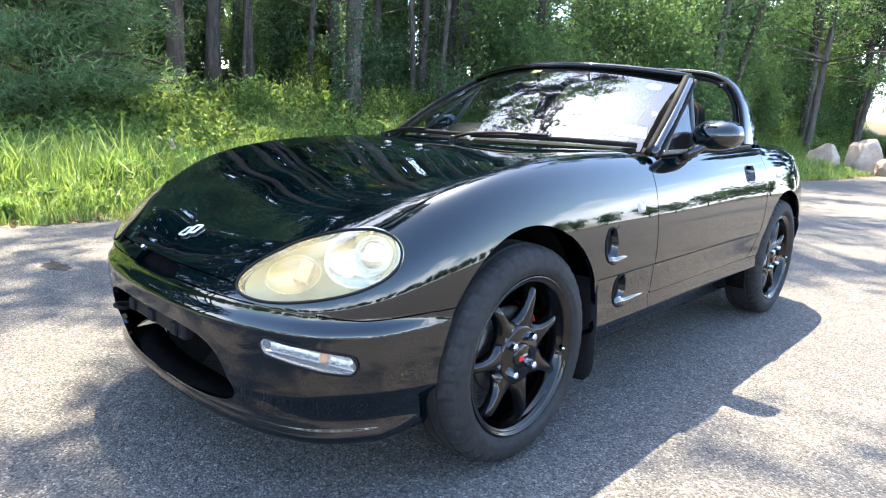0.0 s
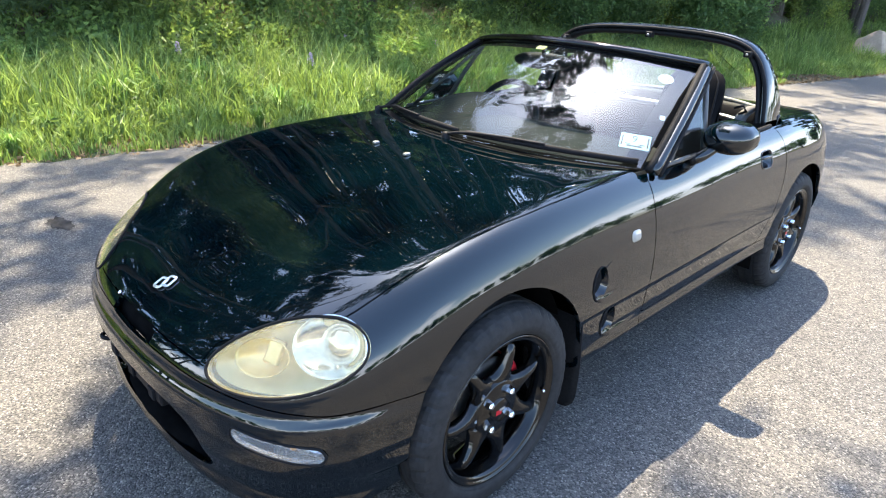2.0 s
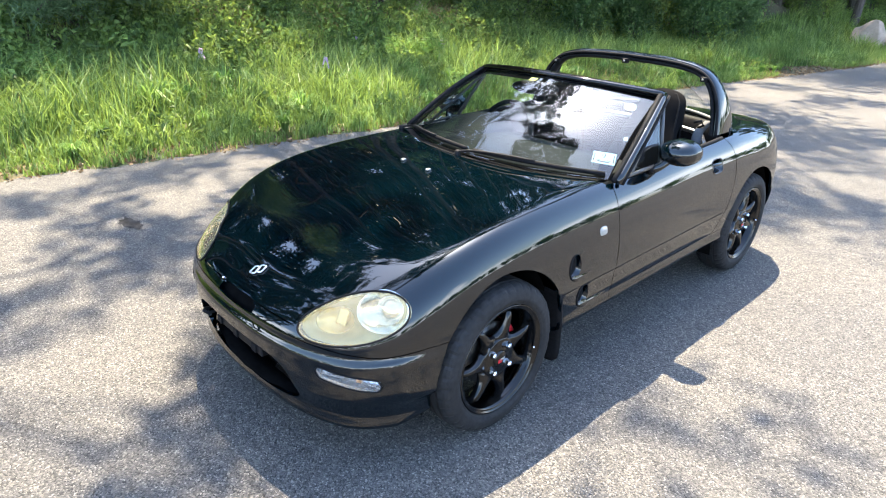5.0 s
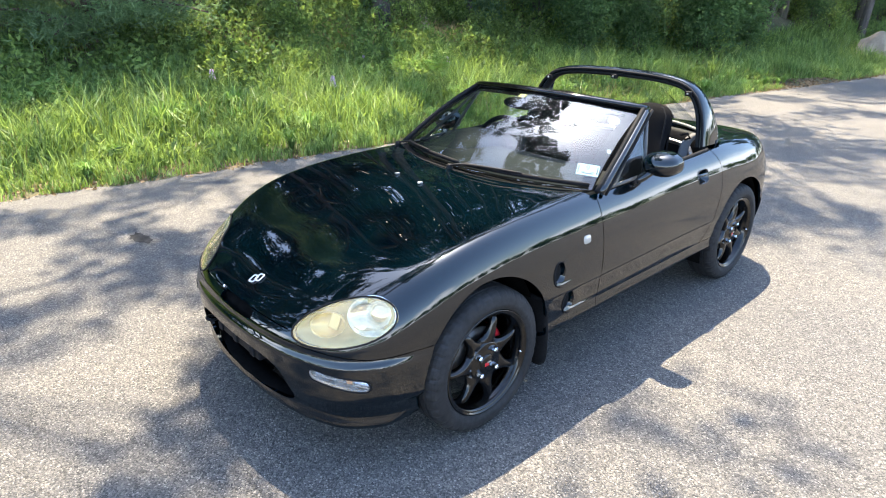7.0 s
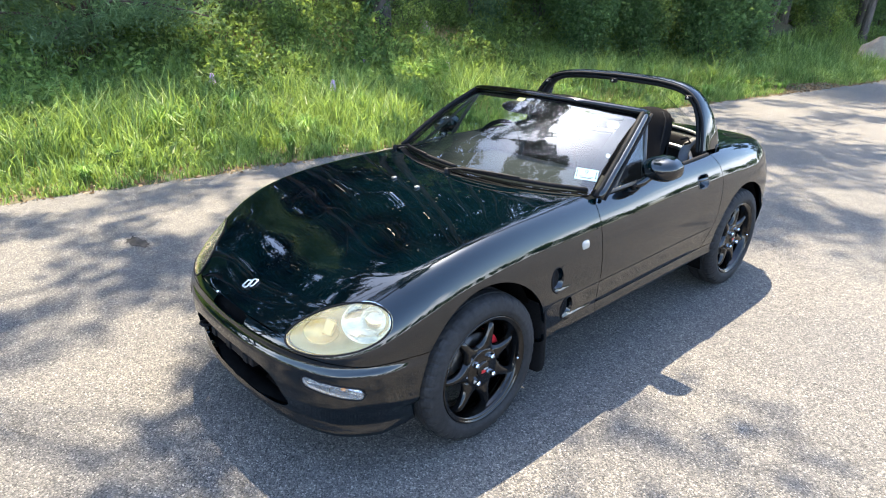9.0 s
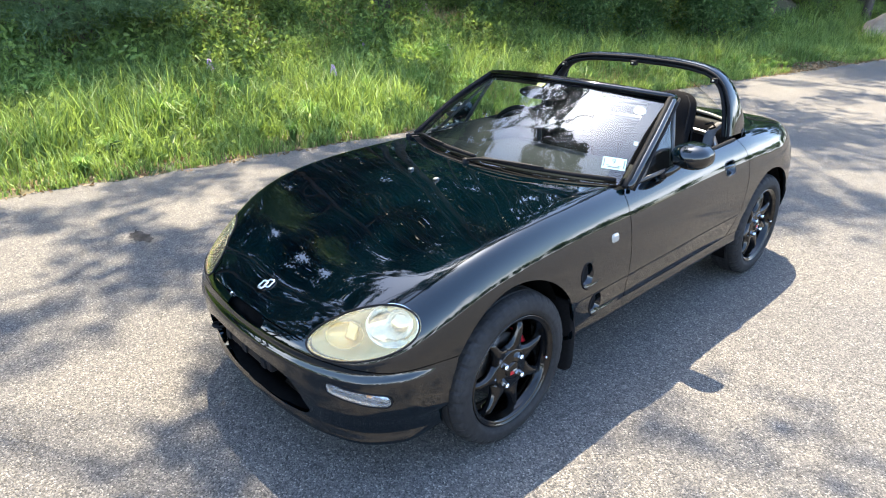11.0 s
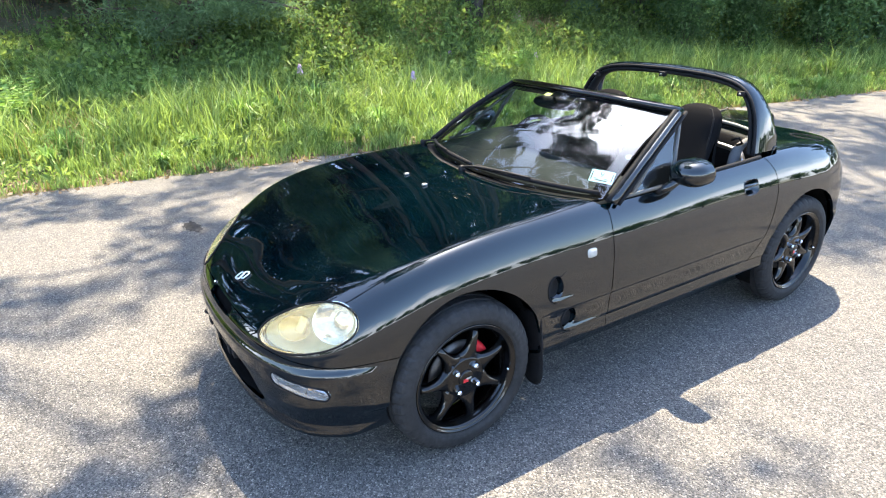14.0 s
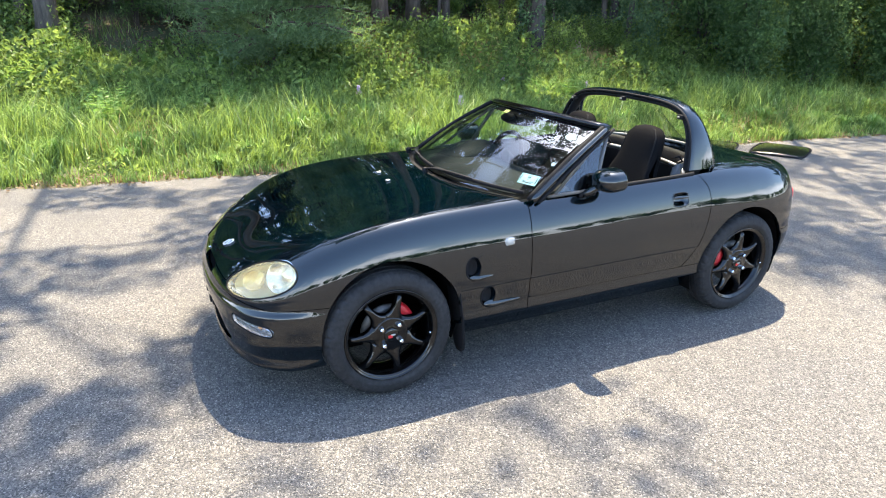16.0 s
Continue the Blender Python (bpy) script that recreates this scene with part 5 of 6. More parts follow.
patch = part("tar_patch", bm, material("old tar", (0.024, 0.024, 0.025), 0.85, grain=(120, 0.5), stain=(14, 0.5), spec=0.15))
tagged(patch, "small dark tar patch on the asphalt", "road patch")


# ---- foliage ----
def leaf_material(name, dark, light, through=0.45, gloss=0.5, warm=(0.30, 0.32, 0.03)):
    """Leaves that let light through; each leaf has its own shade."""
    m, t, b = node_material(name)
    geo = t.nodes.new("ShaderNodeNewGeometry")
    col = ramp(t, geo.outputs["Random Per Island"], [(0.0, dark), (0.35, tuple(p * 0.8 + q * 0.2 for p, q in zip(dark, light))), (0.75, tuple(p * 0.5 + q * 0.5 for p, q in zip(dark, light))), (1.0, light)])
    patch = ramp(t, noise_node(t, 1.3, 3, 0.5, geo.outputs["Position"]), [(0.3, (0.66, 0.69, 0.66)), (0.7, (1.36, 1.30, 1.2))])
    col = mixed(t, 1.0, col, patch, 'MULTIPLY')
    t.links.new(col, b.inputs["Base Color"])
    b.inputs["Roughness"].default_value, b.inputs["Specular IOR Level"].default_value = gloss, 0.35
    tl, mx = t.nodes.new("ShaderNodeBsdfTranslucent"), t.nodes.new("ShaderNodeMixShader")
    t.links.new(mixed(t, 0.5, col, warm), tl.inputs[0])
    mx.inputs[0].default_value = through
    t.links.new(b.outputs[0], mx.inputs[1])
    t.links.new(tl.outputs[0], mx.inputs[2])
    t.links.new(mx.outputs[0], t.nodes["Material Output"].inputs[0])
    return m


LEAF = leaf_material("broad leaves", (0.030, 0.078, 0.032), (0.180, 0.285, 0.098), 0.52, warm=(0.20, 0.32, 0.10))
LEAF_DARK = leaf_material("shaded broad leaves", (0.046, 0.108, 0.056), (0.195, 0.300, 0.145), 0.42, warm=(0.14, 0.22, 0.05))
# near black: the self-shade of thick crowns is put into this leaf colour
CANOPY = leaf_material("high canopy leaves with crown shade", (0.008, 0.020, 0.010), (0.030, 0.054, 0.022), 0.03, warm=(0.05, 0.09, 0.03))
NEEDLE = leaf_material("pine needles", (0.105, 0.180, 0.085), (0.260, 0.360, 0.175), 0.55, warm=(0.12, 0.2, 0.06))
SHRUB = leaf_material("undergrowth leaves", (0.022, 0.060, 0.020), (0.310, 0.430, 0.120), 0.52, warm=(0.28, 0.39, 0.07))
GRASS = leaf_material("long grass", (0.034, 0.086, 0.022), (0.370, 0.490, 0.160), 0.48, warm=(0.28, 0.40, 0.07))
LUSH = leaf_material("fresh tussock grass", (0.10, 0.20, 0.05), (0.28, 0.42, 0.13), 0.48, warm=(0.24, 0.40, 0.06))
STRAW = leaf_material("dry grass", (0.20, 0.16, 0.07), (0.38, 0.31, 0.15), 0.3, warm=(0.4, 0.3, 0.1))
LITTER = leaf_material("fallen leaves", (0.10, 0.06, 0.03), (0.30, 0.21, 0.12), 0.15, warm=(0.3, 0.2, 0.1))


def bark_material(name, dark, light):
    m, t, b = node_material(name)
    co = t.nodes.new("ShaderNodeTexCoord").outputs["Object"]
    mp = t.nodes.new("ShaderNodeMapping")
    mp.inputs["Scale"].default_value = (9, 9, 1.6)
    t.links.new(co, mp.inputs["Vector"])
    f = noise_node(t, 1.6, 6, 0.7, mp.outputs[0])
    col = ramp(t, f, [(0.32, dark), (0.55, tuple((p + q) / 2 for p, q in zip(dark, light))), (0.72, light)])
    moss = ramp(t, noise_node(t, 0.8, 3, 0.5, co), [(0.5, (1, 1, 1)), (0.75, (0.75, 0.85, 0.7))])
    t.links.new(mixed(t, 1.0, col, moss, 'MULTIPLY'), b.inputs["Base Color"])
    b.inputs["Roughness"].default_value = 0.95
    bp = t.nodes.new("ShaderNodeBump")
    bp.inputs["Strength"].default_value, bp.inputs["Distance"].default_value = 0.9, 0.03
    t.links.new(f, bp.inputs["Height"])
    t.links.new(bp.outputs[0], b.inputs["Normal"])
    return m


BARK = bark_material("grey brown bark", (0.034, 0.029, 0.025), (0.145, 0.122, 0.104))
BARK_PINE = bark_material("reddish pine bark", (0.046, 0.033, 0.027), (0.17, 0.12, 0.094))


def unit(v):
    return v / np.maximum(np.linalg.norm(v, axis=-1, keepdims=True), 1e-9)


def leaves(c, axis, length, width, rng, fold=0.25):
    """Folded leaf blades at c along axis: verts (4n, 3) and quads (n, 4)."""
    n = len(c)
    u = unit(axis)
    side = unit(np.cross(u, unit(rng.normal(size=(n, 3)) + np.array([0, 0, 0.6]))))
    up = np.cross(side, u)
    L = (np.asarray(length) * rng.uniform(0.65, 1.25, n))[:, None]
    W = (np.asarray(width) * rng.uniform(0.7, 1.2, n))[:, None]
    v = np.stack([c, c + u * L * 0.45 + side * W * 0.5 + up * W * fold, c + u * L - up * L * 0.12, c + u * L * 0.45 - side * W * 0.5 + up * W * fold], 1)
    return v.reshape(-1, 3), np.arange(4 * n).reshape(-1, 4)


def crown_points(rng, n_limb, per, z0, z1, reach, droop=0.15):
    """Leaf places along drooping limbs, uneven all round."""
    pts, ways, limbs = [], [], []
    for i in range(n_limb):
        f = rng.uniform(0, 1) ** 0.8
        z = z0 + (z1 - z0) * f
        a = rng.uniform(0, 2 * math.pi)
        r = reach * (1 - 0.65 * f) * rng.uniform(0.55, 1.25)
        start = np.array([0, 0, z])
        end = start + np.array([math.cos(a) * r, math.sin(a) * r, rng.uniform(0.0, 0.45) * r - droop * r])
        limbs.append((start, end))
        s = rng.uniform(0.25, 1.05, per) ** 0.75
        spread = 0.06 * reach + 0.13 * reach * s
        p = start + (end - start) * s[:, None] + rng.normal(size=(per, 3)) * spread[:, None] * np.array([0.42, 0.42, 0.30])
        pts.append(p)
        ways.append(unit((end - start)[None, :]) * 0.4 + rng.normal(size=(per, 3)) * 0.7 + np.array([0, 0, -0.35]))
    return np.concatenate(pts), np.concatenate(ways), limbs


def trunk_bmesh(rng, height, r0, lean, limbs, bare):
    bm = bmesh.new()
    pts = [Vector((lean[0] * t ** 1.3 * height + 0.10 * math.sin(5 * t + r0 * 40), lean[1] * t ** 1.3 * height + 0.10 * math.sin(4 * t + 1 + r0 * 60), height * t - 0.25 * (1 - t))) for t in np.linspace(0, 1, 16)]
    tube(pts, lambda t: r0 * (1.0 - 0.82 * t) * (1 + 0.45 * max(0, 0.06 - t) / 0.06), 12, bm)
    for a, e in limbs:
        f = min(max(a[2] / height, 0), 1)
        base = Vector((lean[0] * f ** 1.3 * height, lean[1] * f ** 1.3 * height, a[2]))
        off = Vector((lean[0] * f ** 1.3 * height, lean[1] * f ** 1.3 * height, 0))
        end = Vector(e) + off
        mid = base.lerp(end, 0.5) + Vector((0, 0, 0.08 * (end - base).length))
        tube(catmull([base, mid, end], 6), lambda t, q=r0 * (1 - 0.8 * f) * 0.34: q * (1 - 0.8 * t) + 0.006, 5, bm)
    for k in range(bare):
        z = rng.uniform(1.8, 6.0)
        a = rng.uniform(0, 2 * math.pi)
        f = z / height
        base = Vector((lean[0] * f ** 1.3 * height, lean[1] * f ** 1.3 * height, z))
        ln = rng.uniform(0.6, 1.8)
        tube([base, base + Vector((math.cos(a) * ln * 0.6, math.sin(a) * ln * 0.6, ln * 0.12)), base + Vector((math.cos(a) * ln, math.sin(a) * ln, ln * rng.uniform(-0.1, 0.5)))], lambda t: 0.018 * (1 - 0.75 * t), 4, bm)
    return bm


def tree(seed, height, r0, crown_from, reach, lean=(0.0, 0.0), limb_n=34, per=300, size=0.13, bark=None, leaf=None, bare=5, label="", category="tree"):
    rng = np.random.default_rng(seed)
    p, w, limbs = crown_points(rng, limb_n, per, crown_from, height * 0.97, reach)
    f = np.clip(p[:, 2] / height, 0, 1)[:, None] ** 1.3 * height
    p = p + f * np.array([lean[0], lean[1], 0])
    root = new("tree")
    part("trunk", trunk_bmesh(rng, height, r0, lean, limbs, bare), bark or BARK, root)
    v, q = leaves(p, w, size, size * 0.55, rng)
    ob = new("crown", mesh_of("crown", v, q, leaf or LEAF))
    ob.parent = root
    tagged(root, label or "tall broadleaf tree with a slender grey brown trunk", category, "trees of the wood")
    return root


def place(ob, x, y, turn=0.0, scale=1.0, sink=0.05):
    z = float(ground_z(x, y)) - sink
    ob.matrix_basis = pose(x, y, z, 0, 0, turn) @ Matrix.Scale(scale, 4)
    return ob


def another(ob, x, y, turn, scale):
    made = copy_thing(ob, pose(0, 0, 0))
    return place(made, x, y, turn, scale)


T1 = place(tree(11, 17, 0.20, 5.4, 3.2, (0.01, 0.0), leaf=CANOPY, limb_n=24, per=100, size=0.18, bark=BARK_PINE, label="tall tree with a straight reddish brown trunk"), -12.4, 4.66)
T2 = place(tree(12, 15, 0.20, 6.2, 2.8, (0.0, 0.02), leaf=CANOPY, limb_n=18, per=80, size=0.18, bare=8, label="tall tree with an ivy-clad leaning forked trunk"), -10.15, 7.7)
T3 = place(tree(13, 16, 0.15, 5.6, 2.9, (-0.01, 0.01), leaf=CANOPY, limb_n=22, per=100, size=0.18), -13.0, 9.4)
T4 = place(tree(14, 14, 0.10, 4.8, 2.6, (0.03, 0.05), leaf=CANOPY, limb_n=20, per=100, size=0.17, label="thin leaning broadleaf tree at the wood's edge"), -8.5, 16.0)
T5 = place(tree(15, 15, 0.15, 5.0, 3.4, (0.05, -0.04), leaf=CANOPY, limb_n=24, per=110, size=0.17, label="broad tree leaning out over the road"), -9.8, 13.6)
# T6 and its copy are added for the shade their high crowns cast
T6 = place(tree(19, 14.5, 0.12, 7.2, 3.7, (0.48, 0.11), leaf=CANOPY, limb_n=22, per=128, size=0.16, bare=3, label="tree added leaning far out over the verge and road to shade it"), -9.0, 13.2, -62)
another(T6, -5.4, 17.6, -50, 0.9)


# trees added at the wood's edge, bent over verge and road; unseen sprays cast its shade, with gaps for the sun
# wanted pools of sun on the ground: x, y, radius
SUN_GAPS = [(-2.63, -1.31, 0.25), (-2.19, -0.83, 0.24), (-1.16, -0.70, 0.17), (-1.68, -1.15, 0.23), (-0.69, -1.09, 0.19), (-1.05, -1.66, 0.18), (-0.24, -1.44, 0.13), (0.10, -1.72, 0.12),
            (0.38, -1.00, 0.16), (-2.3, 0.05, 0.18), (-0.10, 0.12, 0.05), (0.30, -0.05, 0.05), (0.12, 0.35, 0.04), (-3.2, -0.4, 0.28), (-2.8, 1.0, 0.22), (-3.1, -1.9, 0.28), (-1.0, 4.9, 0.28), (-0.4, 5.2, 0.28), (-1.9, 6.9, 0.28)]
shade_limit = curve([(-6, 4.0), (-2.3, 3.2), (-1.6, 1.2), (-1.1, 0.62), (-0.8, 0.64), (0.3, 0.60), (0.8, 0.35), (1.3, 0.0), (2.6, -0.20), (3.0, 0.6), (3.3, 0.9), (3.9, 0.9), (4.4, -0.3), (6.0, -0.3), (6.7, 0.9), (8.0, 0.9), (9.0, 0.0), (12, 0)])
SLANT = (SUN_FROM.x / SUN_FROM.z, SUN_FROM.y / SUN_FROM.z)
sprays = []
rng = np.random.default_rng(91)
for gx0 in np.arange(-8.0, 3.6, 0.42):
    for gy0 in np.arange(-6.0, 11.0, 0.42):
        gx1, gy1 = gx0 + rng.uniform(-0.17, 0.17), gy0 + rng.uniform(-0.17, 0.17)
        r, h, chance = rng.uniform(0.26, 0.42), rng.uniform(10.0, 13.2), rng.uniform()
        if gx1 + 0.4 * r > shade_limit(gy1) or (gy1 < -1.7 and gx1 < -1.3) or any(math.hypot(gx1 - a, gy1 - b) < c + 0.5 * r for a, b, c in SUN_GAPS):
            continue
        if chance > (0.18 if gy1 > 4.0 else 0.90 if gx1 > -2.6 else 0.62 if gx1 > -3.6 else 0.04):
            continue
        sprays.append((gx1 + SLANT[0] * h, gy1 + SLANT[1] * h, h, r, 1.0))
for gx1, gy1, h in ((0.95, -0.40, 11.5), (1.20, 0.30, 12.0), (1.35, 0.62, 12.2)):
    sprays.append((gx1 + SLANT[0] * h, gy1 + SLANT[1] * h, h, 0.34, 0.25))


def leaning_tree(x, y, mine, seed):
    """An added tree whose trunk rises straight, then bends towards the road, with a limb to each leafy, shade-casting
    spray.
    """
    rng = np.random.default_rng(seed)
    z0 = float(ground_z(x, y)) - 0.1
    root = new("tree")
    line = catmull([(0, 0, -0.2), (0.05, 0.05, 2.2), (0.25, 0.1, 6.6 - z0), (1.3, 0.3, 9.6 - z0), (3.6, 0.5, 11.0 - z0), (6.6, 0.6, 11.6 - z0)], 28)
    bm = bmesh.new()
    tube(line, lambda t: 0.13 * (1 - 0.8 * t), 10, bm)
    c, w = [], []
    for sx, sy, sz, r, full in mine:
        tip = Vector((sx - x, sy - y, sz - z0))
        from_ = min(line[8:], key=lambda p: (p - tip).length + 0.6 * max(0.0, p.x - tip.x + 0.8))
        mid = from_.lerp(tip, 0.55) + Vector((0, 0, 0.10 * (tip - from_).length))
        tube(catmull([from_, mid, tip], 7), lambda t: 0.022 * (1 - 0.75 * t), 4, bm)
        n = int(1150 * r * r * full)
        a, q = rng.uniform(0, 2 * math.pi, n), r * np.sqrt(rng.uniform(0, 1, n))
        c.append(np.array(tip) + np.stack([q * np.cos(a), q * np.sin(a), rng.normal(size=n) * 0.14 - 0.5 * q], 1))
        w.append(np.stack([np.cos(a), np.sin(a), -0.5 + 0 * a], 1) + rng.normal(size=(n, 3)) * 0.5)
    part("trunk", bm, BARK, root)
    v, q = leaves(np.concatenate(c), np.concatenate(w), 0.15, 0.085, rng)
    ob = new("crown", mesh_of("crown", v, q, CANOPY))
    ob.parent = root
    root.matrix_basis = pose(x, y, z0)
    return tagged(root, "added tree bending out over the road, its unseen sprays casting shade", "tree", "trees of the wood")


LEANERS = [(-11.6, -2.6), (-12.0, 0.6), (-13.4, 3.6), (-13.2, 6.6), (-11.9, 9.9), (-11.6, 12.6)]
for k, (x, y) in enumerate(LEANERS):
    mine = [q for q in sprays if min(range(len(LEANERS)), key=lambda i: abs(LEANERS[i][1] + 0.6 - q[1])) == k]
    leaning_tree(x, y, mine, 92 + k)
spots = [(-12.3, 11.9, T3), (-10.9, 12.2, T4), (-15.4, 12.8, T1), (-15.8, 8.7, T3), (-12.9, 6.4, T4), (-15.9, 10.5, T2), (-13.5, 16.2, T4), (-16.4, 14.7, T3), (-26.0, 17.0, T3), (-12.2, 1.66, T3),
         (-27.5, 13.0, T2), (-27.0, 2.5, T1), (-19.0, 6.5, T3), (-9.8, 14.0, T3), (-12.7, 20.5, T1), (-6.7, 17.0, T4), (-5.6, 19.6, T5), (-4.4, 23.5, T2), (-20.3, 12.9, T2), (-17.0, 18.5, T3),
         (-11.0, -2.0, T2), (-13.5, -5.0, T1), (-10.5, -7.5, T3), (-16.5, -1.5, T3), (-12.0, -12.0, T2), (-17.5, -9.0, T1), (-20.5, 1.0, T2), (-22.0, 9.5, T1), (-20.0, 17.5, T3), (-9.0, 21.0, T1),
         (-8.0, 26.0, T2), (-13.5, 26.0, T3), (-4.0, 29.0, T3), (-18.0, 24.5, T2), (-1.5, 34.0, T1), (-7.5, 33.0, T3), (-14.0, 34.0, T2), (-23.0, 21.0, T1), (-24.5, 4.5, T3), (-23.5, -5.0, T2),
         # out of view: added to close sky gaps mirrored in the bonnet
         (-17.0, -13.5, T1), (-22.5, -11.5, T1), (-17.2, -18.5, T1), (-26.5, -16.0, T1), (-21.0, -23.0, T1), (-28.0, -3.0, T1), (-17.0, -5.5, T1), (-30.0, -9.5, T1)]
TD = place(tree(21, 19, 0.19, 5.0, 3.8, leaf=CANOPY, limb_n=44, per=300, size=0.24, label="tall dense tree added back in the wood to darken reflections"), -18.2, 5.6)
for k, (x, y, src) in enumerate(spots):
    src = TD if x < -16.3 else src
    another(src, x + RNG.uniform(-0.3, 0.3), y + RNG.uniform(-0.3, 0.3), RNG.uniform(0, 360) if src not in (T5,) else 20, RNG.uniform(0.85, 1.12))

# slender trunks between the larger trees
T7 = place(tree(23, 15, 0.14, 7.5, 2.2, (0.01, 0.02), leaf=CANOPY, limb_n=12, per=40, size=0.16, bare=9, label="slender tree with a high thin crown and dead lower twigs"), -15.0, 2.8)
T8 = place(tree(24, 13, 0.09, 7.0, 1.8, (0.05, 0.04), leaf=CANOPY, limb_n=10, per=40, size=0.16, bare=7, label="thin leaning young tree with a sparse crown"), -15.3, 5.0)
for x, y, src, turn, big in ((-16.8, 3.7, T7, 150, 1.0), (-12.9, 5.9, T7, 80, 1.25), (-12.1, 6.2, T8, 20, 0.6), (-14.1, 7.7, T7, 300, 0.9), (-12.1, 8.0, T8, 10, 0.95),
                             (-10.6, 7.75, T7, 250, 0.95), (-10.5, 10.1, T8, 190, 0.9), (-10.7, 10.6, T7, 30, 0.8), (-9.4, 9.9, T8, 330, 0.8), (-11.0, 13.1, T8, 0, 0.8), (-10.4, 12.9, T8, 340, 0.7), (-10.8, 14.5, T7, 0, 1.1)):
    another(src, x, y, turn, big)

# saplings and low boughs fill the wood between the trunks
S1 = place(tree(16, 6.5, 0.045, 0.9, 1.7, (0.03, 0.02), limb_n=22, per=130, size=0.10, leaf=LEAF_DARK, bare=0, label="leafy young sapling under the trees", category="sapling"), -11.4, 9.2)
S2 = place(tree(17, 5.0, 0.04, 1.2, 1.5, (-0.04, 0.03), limb_n=16, per=120, size=0.11, leaf=LEAF, bare=0, label="slim light green sapling under the trees", category="sapling"), -10.4, 13.0)
for k in range(40):
    y = -10 + 45 * (k + RNG.uniform(0, 1)) / 40
    d = RNG.uniform(11.0, 21.0) if y < 12 else RNG.uniform(4.5, 17)
    another(S1 if k % 2 else S2, float(np.interp(y, EY, EX)) - d, y, RNG.uniform(0, 360), RNG.uniform(0.75, 1.3))

# a spreading tree hangs its boughs over the bend
W1 = place(tree(18, 11, 0.13, 2.6, 4.0, (0.06, -0.05), limb_n=44, per=230, size=0.12, leaf=LEAF, bare=2, label="spreading tree with boughs hanging low over the bend"), -5.0, 15.6)
another(W1, -4.2, 22.5, 120, 1.0)
another(W1, -7.4, 19.5, 250, 0.95)
for x, y in ((-3.4, 25.6), (-2.9, 29.0), (-1.8, 33.0), (0.6, 37.5)):
    another(W1, x, y, RNG.uniform(0, 360), RNG.uniform(0.95, 1.15))

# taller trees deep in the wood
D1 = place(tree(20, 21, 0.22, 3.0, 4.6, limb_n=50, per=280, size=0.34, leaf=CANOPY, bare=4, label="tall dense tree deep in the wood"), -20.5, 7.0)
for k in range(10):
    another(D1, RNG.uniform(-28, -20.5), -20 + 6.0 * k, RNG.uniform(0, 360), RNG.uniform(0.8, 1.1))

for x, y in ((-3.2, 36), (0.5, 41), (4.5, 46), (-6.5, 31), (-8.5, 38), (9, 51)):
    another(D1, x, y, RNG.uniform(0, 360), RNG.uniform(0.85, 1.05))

# far rows of trees close the view all round
rng = np.random.default_rng(22)
FAR = new("tree")
part("trunk", tube([(0, 0, -0.3), (0.05, 0, 2.0), (0, 0.1, 5.0)], lambda t: 0.20 * (1 - 0.6 * t), 7), BARK, FAR)
blob = unit(rng.normal(size=(46, 3))) * rng.uniform(0.35, 1.0, (46, 1)) * np.array([3.4, 3.4, 3.6]) + np.array([0, 0, 4.2])
p = np.repeat(blob, 44, axis=0) + rng.normal(size=(46 * 44, 3)) * 0.55
p[:, 2] = np.maximum(p[:, 2], 0.25)
v, q = leaves(p, rng.normal(size=(len(p), 3)), 0.46, 0.30, rng)
ob = new("crown", mesh_of("crown", v, q, LEAF_DARK))
ob.parent = FAR
tagged(FAR, "rounded distant broadleaf tree of the far tree line", "tree", "far tree line")
place(FAR, -31, 12)
for k in range(96):
    a = radians(-150 + 300 * k / 95) + RNG.uniform(-0.03, 0.03)
    r = RNG.uniform(70, 88)
    x, y = 4 + r * math.cos(a), 3 + r * math.sin(a)
    made = copy_thing(FAR, pose(0, 0, 0))
    made.matrix_basis = pose(x, y, 0, 0, 0, RNG.uniform(0, 360)) @ Matrix.Scale(RNG.uniform(0.7, 1.15), 4)
for k in range(8):
    x, y = RNG.uniform(-44, -32), -26 + 8.7 * k
    another(FAR, x, y, RNG.uniform(0, 360), RNG.uniform(0.8, 1.1))


# pine bough at the verge, with its trunk
def pine(seed):
    rng = np.random.default_rng(seed)
    root = new("pine_tree")
    limbs, pts, ways = [], [], []
    for z in np.arange(0.5, 7.0, 0.28):
        for _ in range(4):
            a = rng.uniform(0, 2 * math.pi)
            r = 2.3 * (1 - z / 9.5) * rng.uniform(0.6, 1.1)
            s0, e0 = np.array([0, 0, z]), np.array([math.cos(a) * r, math.sin(a) * r, z + r * rng.uniform(-0.12, 0.22)])
            limbs.append((s0, e0))
            s = rng.uniform(0.15, 1.0, 760)
            tw = s0 + (e0 - s0) * s[:, None] + rng.normal(size=(760, 3)) * np.array([0.22, 0.22, 0.12])
            pts.append(tw)
            ways.append(unit((e0 - s0)[None, :]) * 0.8 + rng.normal(size=(760, 3)) * 0.8 + np.array([0, 0, 0.2]))
    part("trunk", trunk_bmesh(rng, 8.0, 0.10, (0, 0), limbs, 0), BARK_PINE, root)
    v, q = leaves(np.concatenate(pts), np.concatenate(ways), 0.14, 0.020, rng, 0.1)
    ob = new("crown", mesh_of("crown", v, q, NEEDLE))
    ob.parent = root
    return tagged(root, "young pine with soft blue-green needles to the ground", "pine tree")


place(pine(31), -9.7, 1.5)
